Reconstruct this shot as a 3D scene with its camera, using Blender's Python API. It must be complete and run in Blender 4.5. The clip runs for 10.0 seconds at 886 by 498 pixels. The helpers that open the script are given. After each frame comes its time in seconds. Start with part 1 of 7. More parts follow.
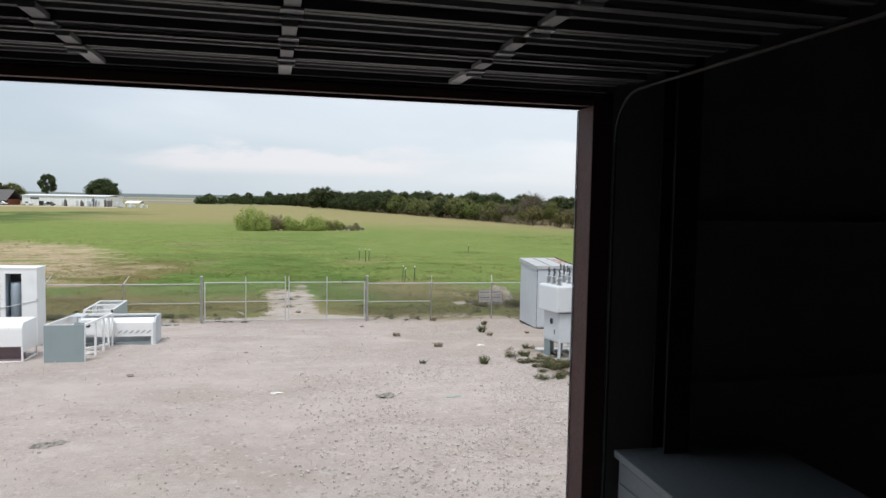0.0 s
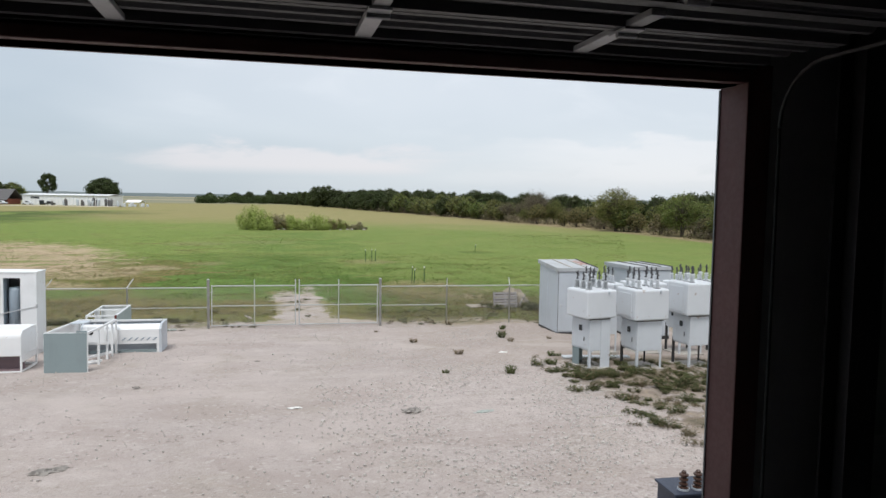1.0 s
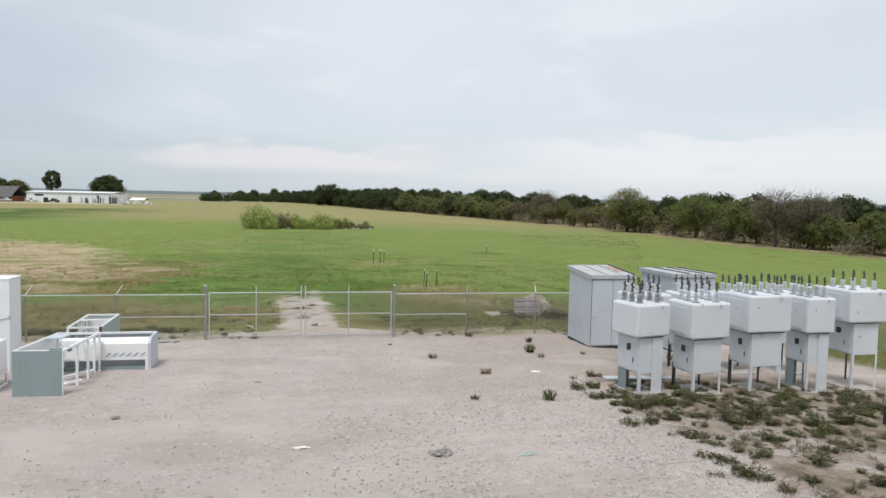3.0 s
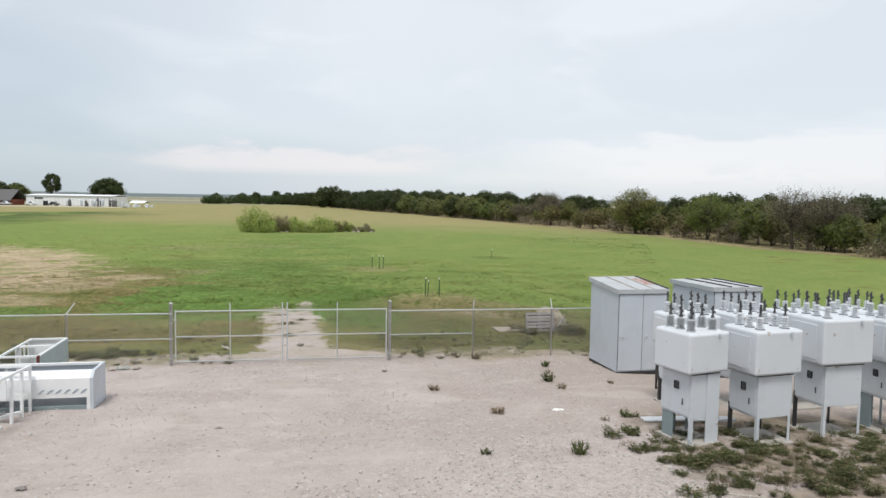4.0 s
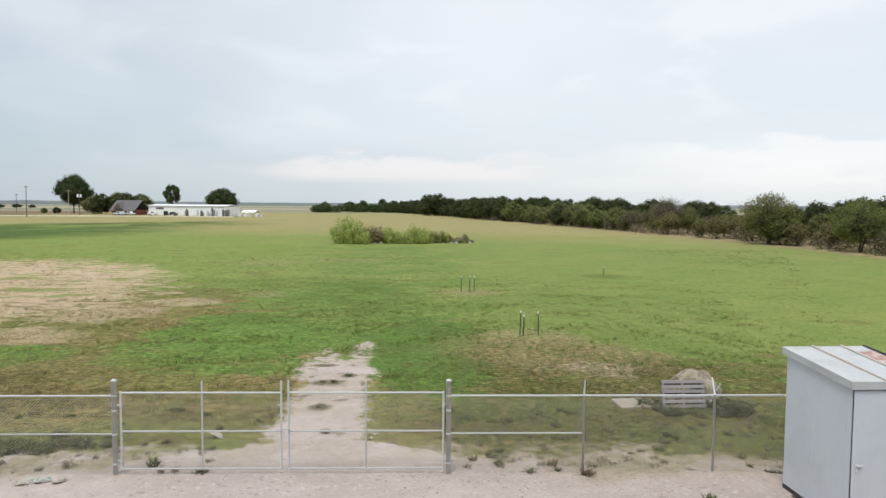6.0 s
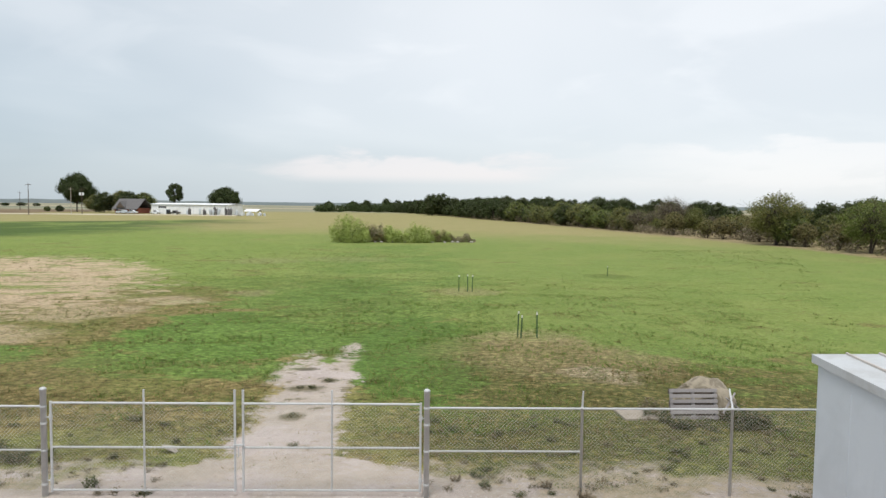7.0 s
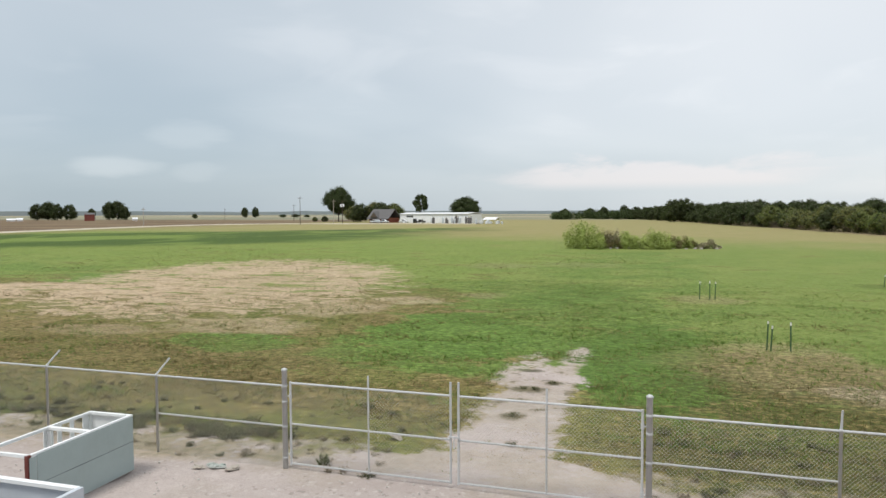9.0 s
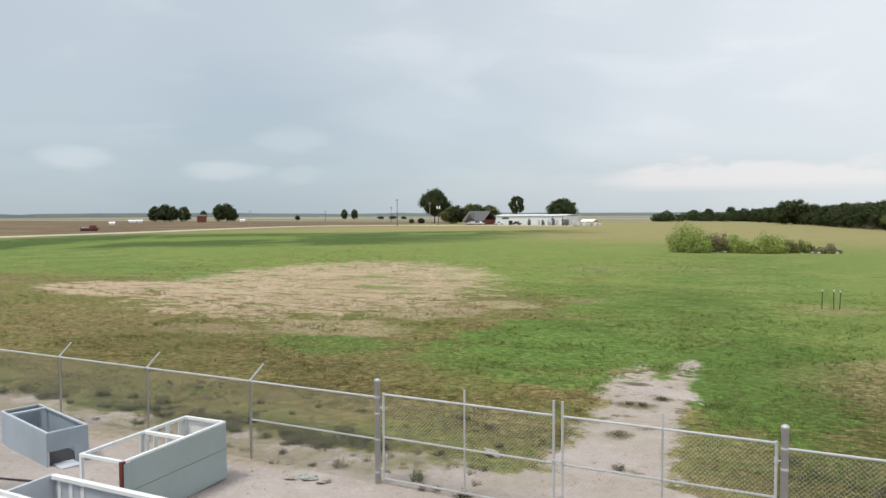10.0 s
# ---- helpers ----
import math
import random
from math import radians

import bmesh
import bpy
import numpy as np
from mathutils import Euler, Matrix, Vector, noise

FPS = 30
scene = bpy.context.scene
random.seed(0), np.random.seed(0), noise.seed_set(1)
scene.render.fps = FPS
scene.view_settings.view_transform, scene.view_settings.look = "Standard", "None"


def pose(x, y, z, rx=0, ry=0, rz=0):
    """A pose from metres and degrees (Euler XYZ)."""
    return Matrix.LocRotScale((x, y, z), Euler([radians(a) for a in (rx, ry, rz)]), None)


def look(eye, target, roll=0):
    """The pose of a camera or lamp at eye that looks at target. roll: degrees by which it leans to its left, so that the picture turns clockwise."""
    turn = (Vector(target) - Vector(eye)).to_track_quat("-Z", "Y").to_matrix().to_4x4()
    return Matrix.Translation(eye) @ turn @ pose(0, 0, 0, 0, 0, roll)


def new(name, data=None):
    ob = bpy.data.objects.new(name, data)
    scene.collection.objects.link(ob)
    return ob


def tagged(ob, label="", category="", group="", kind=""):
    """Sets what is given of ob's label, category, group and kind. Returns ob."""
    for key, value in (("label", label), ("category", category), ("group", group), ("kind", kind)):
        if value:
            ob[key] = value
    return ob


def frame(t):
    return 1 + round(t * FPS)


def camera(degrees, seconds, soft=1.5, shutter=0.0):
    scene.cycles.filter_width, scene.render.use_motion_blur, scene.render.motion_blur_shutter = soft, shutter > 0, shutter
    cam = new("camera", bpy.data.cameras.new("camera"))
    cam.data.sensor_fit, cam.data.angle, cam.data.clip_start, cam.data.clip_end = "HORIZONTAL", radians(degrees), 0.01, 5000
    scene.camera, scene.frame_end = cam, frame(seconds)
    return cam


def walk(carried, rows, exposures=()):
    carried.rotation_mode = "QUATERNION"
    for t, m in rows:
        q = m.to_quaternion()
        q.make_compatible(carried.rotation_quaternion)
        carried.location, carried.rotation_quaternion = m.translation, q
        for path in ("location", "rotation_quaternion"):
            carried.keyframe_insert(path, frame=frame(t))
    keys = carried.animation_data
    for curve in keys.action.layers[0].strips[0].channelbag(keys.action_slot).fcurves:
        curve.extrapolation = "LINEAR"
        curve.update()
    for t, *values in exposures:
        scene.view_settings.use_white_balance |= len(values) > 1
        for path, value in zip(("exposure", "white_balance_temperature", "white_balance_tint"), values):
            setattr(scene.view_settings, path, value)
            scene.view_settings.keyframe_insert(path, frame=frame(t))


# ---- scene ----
cam = camera(64.4, 10.0)
PATH = [
    (0, (0.189, -0.824, 5.715), (0.57, 1.134, 5.577), 1.0),
    (0.5, (-0.055, 0.016, 5.729), (0.327, 1.974, 5.588), 0.9),
    (1, (-0.265, 0.581, 5.74), (0.115, 2.539, 5.598), 0.9),
    (1.5, (-0.411, 1.064, 5.75), (-0.034, 3.023, 5.605), 0.9),
    (2, (-0.473, 1.589, 5.766), (-0.099, 3.548, 5.617), 0.9),
    (2.5, (-0.484, 2.367, 5.713), (-0.111, 4.327, 5.568), 1.0),
    (2.7, (-0.457, 2.767, 5.719), (-0.087, 4.727, 5.573), 1.2),
    (3.8, (0.139, 6.304, 5.763), (0.498, 8.267, 5.622), 0.9),
    (4, (0.339, 7.204, 5.767), (0.698, 9.166, 5.626), 0.9),
    (4.5, (0.91, 9.538, 5.767), (1.264, 11.501, 5.631), 0.8),
    (5, (1.434, 12.063, 5.714), (1.785, 14.028, 5.592), 0.8),
    (5.2, (1.663, 13.096, 5.855), (2.01, 15.061, 5.721), 0.8),
    (5.4, (1.796, 14.047, 5.904), (2.126, 16.015, 5.771), 0.8),
    (5.5, (1.779, 14.481, 5.891), (2.007, 16.464, 5.765), 0.7),
    (5.6, (1.964, 14.991, 5.948), (2.044, 16.985, 5.822), 0.3),
    (5.7, (2.131, 15.379, 5.94), (2.194, 17.374, 5.817), 0.4),
    (6, (2.368, 16.44, 6.04), (2.427, 18.435, 5.915), 0.4),
    (6.2, (2.513, 17.043, 6.089), (2.57, 19.038, 5.965), 0.4),
    (7.3, (2.998, 18.535, 5.626), (3.043, 20.531, 5.502), 0.7),
    (7.4, (3.002, 18.534, 5.614), (3.043, 20.529, 5.49), 0.7),
    (7.5, (2.916, 18.572, 5.6), (2.848, 20.567, 5.479), 0.5),
    (7.6, (2.945, 18.581, 5.619), (2.717, 20.564, 5.5), 0.2),
    (7.7, (2.971, 18.588, 5.602), (2.581, 20.546, 5.489), 0.0),
    (7.8, (2.998, 18.615, 5.597), (2.45, 20.535, 5.491), -0.3),
    (7.9, (3.147, 18.669, 5.583), (2.544, 20.573, 5.479), -0.5),
    (8, (3.198, 18.665, 5.579), (2.592, 20.568, 5.477), -0.4),
    (8.5, (3.306, 18.664, 5.503), (2.696, 20.566, 5.397), -0.2),
    (9, (3.26, 18.994, 5.424), (2.65, 20.896, 5.32), -0.2),
    (9.5, (3.111, 19.49, 5.407), (2.502, 21.393, 5.305), -0.1),
    (9.8, (2.989, 19.755, 5.424), (2.372, 21.654, 5.319), -0.1),
    (9.9, (2.873, 19.837, 5.435), (2.157, 21.701, 5.331), -0.2),
    (10, (2.835, 19.863, 5.455), (1.974, 21.665, 5.357), -0.2),
]
walk(cam, [(t, look(eye, target, roll)) for t, eye, target, roll in PATH], [(0, 0.30, 6400, 9), (0.5, 0.22, 6400, 9), (2.5, 0.19, 6450, 9), (4.5, 0.32, 6550, 9), (7.5, 0.36, 6620, 8.5), (8.5, 0.29, 6620, 8.5), (10, 0.26, 6620, 8.5)])

# ---- world and light ----
world = bpy.data.worlds.new("overcast_sky")
scene.world = world
world.use_nodes = True


class Nodes:
    """Short words for building a node tree."""

    def __init__(self, tree):
        self.t = tree
        self.t.nodes.clear()

    def node(self, kind):
        return self.t.nodes.new(kind)

    def link(self, a, b):
        self.t.links.new(a, b)

    def put(self, sock, v):
        if isinstance(v, bpy.types.NodeSocket):
            self.t.links.new(v, sock)
        elif v is not None:
            if isinstance(v, (tuple, list)) and len(v) == 3 and sock.type == "RGBA":
                v = (*v, 1.0)
            sock.default_value = v

    def math(self, op, a, b=None, c=None, clamp=False):
        n = self.node("ShaderNodeMath")
        n.operation, n.use_clamp = op, clamp
        for s, v in zip(n.inputs, (a, b, c)):
            self.put(s, v)
        return n.outputs[0]

    def step(self, v, lo, hi, a=0.0, b=1.0):
        n = self.node("ShaderNodeMapRange")
        n.interpolation_type = "SMOOTHSTEP"
        for s, w in zip(n.inputs, (v, lo, hi, a, b)):
            self.put(s, w)
        return n.outputs[0]

    def noise(self, vec, scale, detail=4.0, rough=0.55, distort=0.0):
        n = self.node("ShaderNodeTexNoise")
        self.put(n.inputs["Vector"], vec)
        n.inputs["Scale"].default_value = scale
        n.inputs["Detail"].default_value = detail
        n.inputs["Roughness"].default_value = rough
        n.inputs["Distortion"].default_value = distort
        return n.outputs[0]

    def voronoi(self, vec, scale, feature="F1", out="Distance"):
        n = self.node("ShaderNodeTexVoronoi")
        n.feature = feature
        self.put(n.inputs["Vector"], vec)
        n.inputs["Scale"].default_value = scale
        return n.outputs[out]

    def mix(self, f, a, b, blend="MIX"):
        n = self.node("ShaderNodeMix")
        n.data_type, n.blend_type = "RGBA", blend
        self.put(n.inputs[0], f)
        self.put(n.inputs[6], a)
        self.put(n.inputs[7], b)
        return n.outputs[2]

    def xyz(self, v):
        n = self.node("ShaderNodeSeparateXYZ")
        self.put(n.inputs[0], v)
        return n.outputs

    def vec(self, x, y, z):
        n = self.node("ShaderNodeCombineXYZ")
        for s, v in zip(n.inputs, (x, y, z)):
            self.put(s, v)
        return n.outputs[0]

    def bump(self, height, strength, dist=0.02):
        n = self.node("ShaderNodeBump")
        self.put(n.inputs["Height"], height)
        n.inputs["Strength"].default_value = strength
        n.inputs["Distance"].default_value = dist
        return n.outputs[0]


w = Nodes(world.node_tree)
sky = w.node("ShaderNodeTexSky")
sky.sky_type, sky.sun_disc = "NISHITA", False
sky.sun_elevation, sky.sun_rotation = radians(65), radians(207)
co = w.node("ShaderNodeTexCoord").outputs["Generated"]
dx, dy, dz = w.xyz(co)
lift = w.math("ADD", w.math("MAXIMUM", dz, 0.0), 0.17)
plane = w.vec(w.math("DIVIDE", dx, lift), w.math("DIVIDE", dy, lift), 0.0)
billow = w.noise(plane, 0.55, 3.0, 0.45, 0.4)
wisps = w.noise(plane, 1.5, 4.0, 0.5, 0.5)
# brighter cloud towards the east and overhead, bluer and darker to the north-west
side = w.step(w.math("ADD", dx, w.math("MULTIPLY", dz, 0.9)), -0.82, 0.50)
cloudy = w.math("ADD", w.math("MULTIPLY", w.step(billow, 0.32, 0.68), 0.26), w.math("MULTIPLY", side, 0.74))
cloudy = w.math("ADD", cloudy, w.math("MULTIPLY", w.step(wisps, 0.50, 0.68), w.step(dz, 0.05, 0.16, 0.0, 0.16)), None, True)
cloud = w.mix(cloudy, (0.36, 0.44, 0.515), (0.735, 0.762, 0.805))
haze = w.step(dz, 0.13, 0.0)
cloud = w.mix(w.math("MULTIPLY", haze, 0.62), cloud, w.mix(side, (0.335, 0.41, 0.475), (0.60, 0.65, 0.70)))
# compass bearing and height in degrees, ruffled for the edges of the low clouds
bearing = w.math("MULTIPLY", w.math("ARCTAN2", dx, dy), 57.2958)
height = w.math("MULTIPLY", w.math("ARCSINE", dz), 57.2958)
puff = w.noise(w.vec(w.math("MULTIPLY", bearing, 0.17), w.math("MULTIPLY", height, 0.55), 0.0), 1.0, 5.0, 0.55, 0.3)
torn = w.noise(w.vec(w.math("MULTIPLY", bearing, 0.11), w.math("MULTIPLY", height, 0.8), 7.0), 1.0, 4.0, 0.55, 0.4)
rise = w.math("ADD", height, w.math("MULTIPLY", w.math("SUBTRACT", puff, 0.5), -4.5))
drift = w.math("ADD", bearing, w.math("MULTIPLY", w.math("SUBTRACT", torn, 0.5), 14.0))
# long rosy bank in the north
rosy = w.math("MULTIPLY", w.math("MULTIPLY", w.step(height, 1.5, 2.5), w.step(rise, 4.2, 3.3)), w.math("MULTIPLY", w.step(drift, -16.0, -8.0), w.step(drift, 14.0, 4.0)))
cloud = w.mix(w.math("MULTIPLY", rosy, 0.62), cloud, (0.79, 0.735, 0.755))
# heaped white bank in the north-east
heaped = w.math("MULTIPLY", w.math("MULTIPLY", w.step(height, 0.3, 2.2), w.step(rise, 5.3, 4.3)), w.math("MULTIPLY", w.step(drift, 8.0, 26.0), w.step(drift, 100.0, 70.0)))
cloud = w.mix(w.math("MULTIPLY", heaped, 0.50), cloud, (0.84, 0.815, 0.83))
grey = w.math("MULTIPLY", heaped, w.math("MULTIPLY", w.step(puff, 0.50, 0.62), w.step(height, 4.0, 2.0)))
cloud = w.mix(w.math("MULTIPLY", grey, 0.5), cloud, (0.66, 0.685, 0.72))
# a few pale shreds in the north-west
for b0, h0, bw, hw, top in ((-53.2, 4.2, 3.4, 1.1, 0.34), (-42.8, 3.5, 3.8, 1.1, 0.36), (-37.6, 5.9, 3.6, 1.2, 0.22), (-37.0, 3.2, 2.4, 1.0, 0.14), (-27.0, 8.2, 9.0, 2.6, 0.20)):
    ub = w.math("DIVIDE", w.math("SUBTRACT", w.math("ADD", bearing, w.math("MULTIPLY", w.math("SUBTRACT", puff, 0.5), 4.0)), b0), bw)
    uh = w.math("DIVIDE", w.math("SUBTRACT", w.math("ADD", height, w.math("MULTIPLY", w.math("SUBTRACT", torn, 0.5), 1.2)), h0), hw)
    shred = w.step(w.math("ADD", w.math("MULTIPLY", ub, ub), w.math("MULTIPLY", uh, uh)), 1.0, 0.0)
    cloud = w.mix(w.math("MULTIPLY", shred, top), cloud, (0.70, 0.745, 0.79))
air = w.mix(1.0, sky.outputs[0], (0.11, 0.11, 0.11), "MULTIPLY")
both = w.mix(0.88, air, cloud)
bg = w.node("ShaderNodeBackground")
w.link(both, bg.inputs[0])
bg.inputs[1].default_value = 1.0
w.link(bg.outputs[0], w.node("ShaderNodeOutputWorld").inputs[0])

sun = new("sun", bpy.data.lights.new("sun", "SUN"))
sun.data.energy, sun.data.angle, sun.data.color = 2.0, radians(16), (1.0, 0.975, 0.945)
sun.matrix_world = look((-10, -14, 48), (0, 6, 0))


# ---- materials ----
def material(name):
    m = bpy.data.materials.new(name)
    m.use_nodes = True
    n = Nodes(m.node_tree)
    out = n.node("ShaderNodeOutputMaterial")
    p = n.node("ShaderNodeBsdfPrincipled")
    n.link(p.outputs[0], out.inputs[0])
    return m, n, p


def coords(n, kind="Object"):
    return n.node("ShaderNodeTexCoord").outputs[kind]


def worn(name, base, dirt, rough=0.5, metal=0.0, grain=30.0, blotch=1.3, amount=0.5, bump=0.08, rust=None, spread=0.68, vary=0.0, streaks=0.15):
    """Paint, metal or wood with fine grain, large stains and, if asked, spots of rust."""
    m, n, p = material(name)
    v = coords(n)
    fine, big = n.noise(v, grain, 5.0, 0.6), n.noise(v, blotch, 5.0, 0.6, 0.5)
    sx, sy, sz = n.xyz(v)
    streak = n.noise(n.vec(n.math("MULTIPLY", sx, 9.0), n.math("MULTIPLY", sy, 9.0), n.math("MULTIPLY", sz, 0.8)), 1.0)
    f = n.math("MULTIPLY", n.step(n.math("ADD", n.math("MULTIPLY", big, 1.0 - streaks), n.math("MULTIPLY", streak, streaks)), 0.42, spread), amount)
    c = n.mix(f, base, dirt)
    c = n.mix(n.math("MULTIPLY", fine, 0.25), c, tuple(0.7 * k for k in base))
    if rust:
        spots = n.step(n.noise(v, 5.0, 6.0, 0.7), 0.63, 0.70)
        c = n.mix(n.math("MULTIPLY", spots, 0.8), c, rust)
    if vary:
        rnd = n.node("ShaderNodeObjectInfo").outputs["Random"]
        c = n.mix(n.math("MULTIPLY", rnd, vary), c, tuple(0.55 * k for k in dirt))
    n.put(p.inputs["Base Color"], c)
    n.put(p.inputs["Roughness"], n.step(fine, 0.2, 0.8, max(0.05, rough - 0.12), min(1.0, rough + 0.12)))
    p.inputs["Metallic"].default_value = metal
    n.put(p.inputs["Normal"], n.bump(n.math("ADD", fine, big), bump, 0.01))
    return m


def leafy(name, dark, light, dry=None, dry_share=0.0, thin=0.35, other=None):
    """Leaves or blades, each its own shade, letting part of the light through."""
    m, n, p = material(name)
    isl = n.node("ShaderNodeNewGeometry").outputs["Random Per Island"]
    c = n.mix(isl, dark, light)
    if other:
        rnd = n.node("ShaderNodeObjectInfo").outputs["Random"]
        c = n.mix(n.math("MULTIPLY", rnd, 0.75), c, n.mix(isl, tuple(0.75 * k for k in other), other))
    big = n.noise(coords(n), 0.9, 3.0)
    c = n.mix(n.step(big, 0.35, 0.65), c, n.mix(0.5, c, tuple(0.6 * k for k in dark)))
    if dry:
        c = n.mix(n.step(n.math("FRACT", n.math("MULTIPLY", isl, 7.31)), 1.0 - dry_share, 1.0 - dry_share + 0.04), c, dry)
    n.put(p.inputs["Base Color"], c)
    p.inputs["Roughness"].default_value = 0.65
    p.inputs["Specular IOR Level"].default_value = 0.25
    if thin:
        t, s = n.node("ShaderNodeBsdfTranslucent"), n.node("ShaderNodeMixShader")
        n.put(t.inputs[0], c)
        s.inputs[0].default_value = thin
        n.link(p.outputs[0], s.inputs[1])
        n.link(t.outputs[0], s.inputs[2])
        out = [k for k in n.t.nodes if k.type == "OUTPUT_MATERIAL"][0]
        n.link(s.outputs[0], out.inputs[0])
    return m


def ground_material():
    m, n, p = material("earth_and_grass")
    pos = n.node("ShaderNodeNewGeometry").outputs["Position"]
    x, y, z = n.xyz(pos)

    def add(a, b):
        return n.math("ADD", a, b)

    def mul(a, b):
        return n.math("MULTIPLY", a, b)

    def wob(v, k):
        return mul(n.math("SUBTRACT", v, 0.5), k)

    n1 = n.noise(pos, 0.55, 5.0, 0.6)
    n2 = n.noise(pos, 0.12, 5.0, 0.55, 0.4)
    n3 = n.noise(pos, 4.0, 6.0, 0.65)
    n4 = n.noise(pos, 38.0, 4.0, 0.7)
    n5 = n.noise(pos, 0.03, 4.0, 0.5, 0.3)
    lawn = n.noise(n.vec(mul(x, 0.16), mul(y, 0.35), 0.0), 1.3, 6.0, 0.62, 0.3)
    tuft = n.noise(n.vec(mul(x, 0.6), y, 0.0), 1.3, 7.0, 0.72, 0.4)
    clump = n.noise(pos, 1.7, 5.0, 0.7, 0.2)
    edge = add(add(add(y, wob(n1, 4.2)), wob(n3, 1.2)), wob(clump, 2.2))
    # gravel: pale dust, greyer coarse stone, damp and tan stains
    gravel = n.mix(n.step(n2, 0.35, 0.7), (0.475, 0.408, 0.378), (0.425, 0.370, 0.345))
    gravel = n.mix(mul(n.step(n1, 0.45, 0.72), 0.8), gravel, (0.40, 0.345, 0.30))
    gravel = n.mix(mul(n.step(clump, 0.5, 0.72), 0.32), gravel, (0.345, 0.305, 0.28))
    gravel = n.mix(mul(n.step(clump, 0.46, 0.34), 0.38), gravel, (0.565, 0.51, 0.48))
    speck = n.noise(pos, 11.0, 5.0, 0.75)
    gravel = n.mix(mul(n.step(speck, 0.53, 0.68), 0.26), gravel, (0.32, 0.28, 0.255))
    gravel = n.mix(mul(n.step(speck, 0.46, 0.34), 0.25), gravel, (0.56, 0.51, 0.485))
    pebv = n.xyz(n.voronoi(pos, 30.0, "F1", "Color"))[0]
    coarse = mul(n.step(add(x, wob(n1, 6.0)), 0.5, 4.0), n.step(add(y, wob(n1, 5.0)), 24.0, 19.0))
    rough_ = add(0.16, mul(coarse, 0.42))
    gravel = n.mix(mul(mul(n.step(pebv, 0.62, 0.95), n.step(n3, 0.36, 0.58)), rough_), gravel, (0.59, 0.545, 0.52))
    gravel = n.mix(mul(mul(n.step(pebv, 0.34, 0.05), n.step(n3, 0.62, 0.42)), rough_), gravel, (0.21, 0.185, 0.17))
    gravel = n.mix(mul(n.step(n4, 0.52, 0.75), 0.22), gravel, (0.29, 0.255, 0.23))
    beige = mul(n.step(add(x, wob(n1, 4.0)), -1.0, 8.0), n.step(add(y, wob(n2, 8.0)), 20.0, 27.0))
    gravel = n.mix(mul(beige, 0.55), gravel, n.mix(n.step(speck, 0.42, 0.60), (0.40, 0.335, 0.285), (0.30, 0.245, 0.205)))
    drifted = n.noise(n.vec(mul(x, 0.22), mul(y, 0.35), 3.0), 1.0, 5.0, 0.6, 0.8)
    gravel = n.mix(mul(n.step(drifted, 0.50, 0.66), 0.55), gravel, (0.375, 0.315, 0.285))
    gravel = n.mix(mul(n.step(drifted, 0.48, 0.34), 0.45), gravel, (0.535, 0.470, 0.435))
    chip = n.xyz(n.voronoi(pos, 13.0, "F1", "Color"))[1]
    gravel = n.mix(mul(mul(n.step(chip, 0.93, 0.97), n.step(drifted, 0.40, 0.60)), 0.32), gravel, (0.64, 0.595, 0.56))
    gravel = n.mix(mul(mul(n.step(chip, 0.05, 0.02), n.step(drifted, 0.40, 0.60)), 0.5), gravel, (0.20, 0.175, 0.155))
    # grass: green with yellower and darker patches, tufts, and brown dry growth
    def blob(cx, cy, rx, ry, ragged=1.0, skew=0.0, soft=0.35, small=0.0):
        """1 inside a ragged ellipse, 0 outside. skew: metres that it leans in x for each metre of y."""
        qy = n.math("SUBTRACT", y, cy)
        qx = n.math("SUBTRACT", n.math("SUBTRACT", x, cx), mul(qy, skew))
        ux, uy = n.math("DIVIDE", qx, rx), n.math("DIVIDE", qy, ry)
        rr_ = add(add(mul(ux, ux), mul(uy, uy)), add(mul(fray, ragged), mul(nibble, small)))
        return n.step(rr_, 1.0 + soft, 1.0 - soft)

    fray = add(add(wob(n1, 1.3), wob(lawn, 1.6)), add(wob(tuft, 1.5), wob(clump, 0.7)))
    nibble = add(wob(n3, 2.4), wob(speck, 1.6))
    streak = n.noise(n.vec(mul(x, 0.45), mul(y, 1.1), 0.0), 1.0, 6.0, 0.68, 0.5)
    sprig = n.noise(n.vec(mul(x, 0.8), y, 0.0), 4.2, 6.0, 0.75, 0.2)
    green = n.mix(n.step(n2, 0.40, 0.62), (0.150, 0.218, 0.052), (0.205, 0.248, 0.068))
    green = n.mix(mul(n.step(lawn, 0.51, 0.62), 0.6), green, (0.118, 0.176, 0.037))
    green = n.mix(mul(n.step(clump, 0.52, 0.68), 0.30), green, (0.165, 0.258, 0.050))
    # light yellow-green sweep beyond the straw
    sweep = mul(n.step(add(y, mul(x, 0.55)), 44.0, 58.0), n.step(x, 0.0, -22.0))
    green = n.mix(mul(sweep, 0.55), green, (0.215, 0.270, 0.066))
    # lush growth on both sides of the drive, and a bright patch by the straw
    deep = blob(2.6, 47.5, 3.0, 9.0, 0.7)
    lush = n.math("MAXIMUM", blob(-7.0, 50.0, 4.6, 8.0, 0.8), deep)
    lush = n.math("MAXIMUM", lush, mul(blob(-1.5, 60.0, 5.0, 13.0, 1.2), 0.60))
    lush = n.math("MAXIMUM", lush, blob(-15.4, 45.8, 3.4, 2.4, 0.8))
    green = n.mix(mul(lush, 0.75), green, n.mix(add(mul(n.step(sprig, 0.30, 0.70), 0.6), mul(n.step(n3, 0.36, 0.64), 0.4)), (0.072, 0.140, 0.026), (0.145, 0.250, 0.050)))
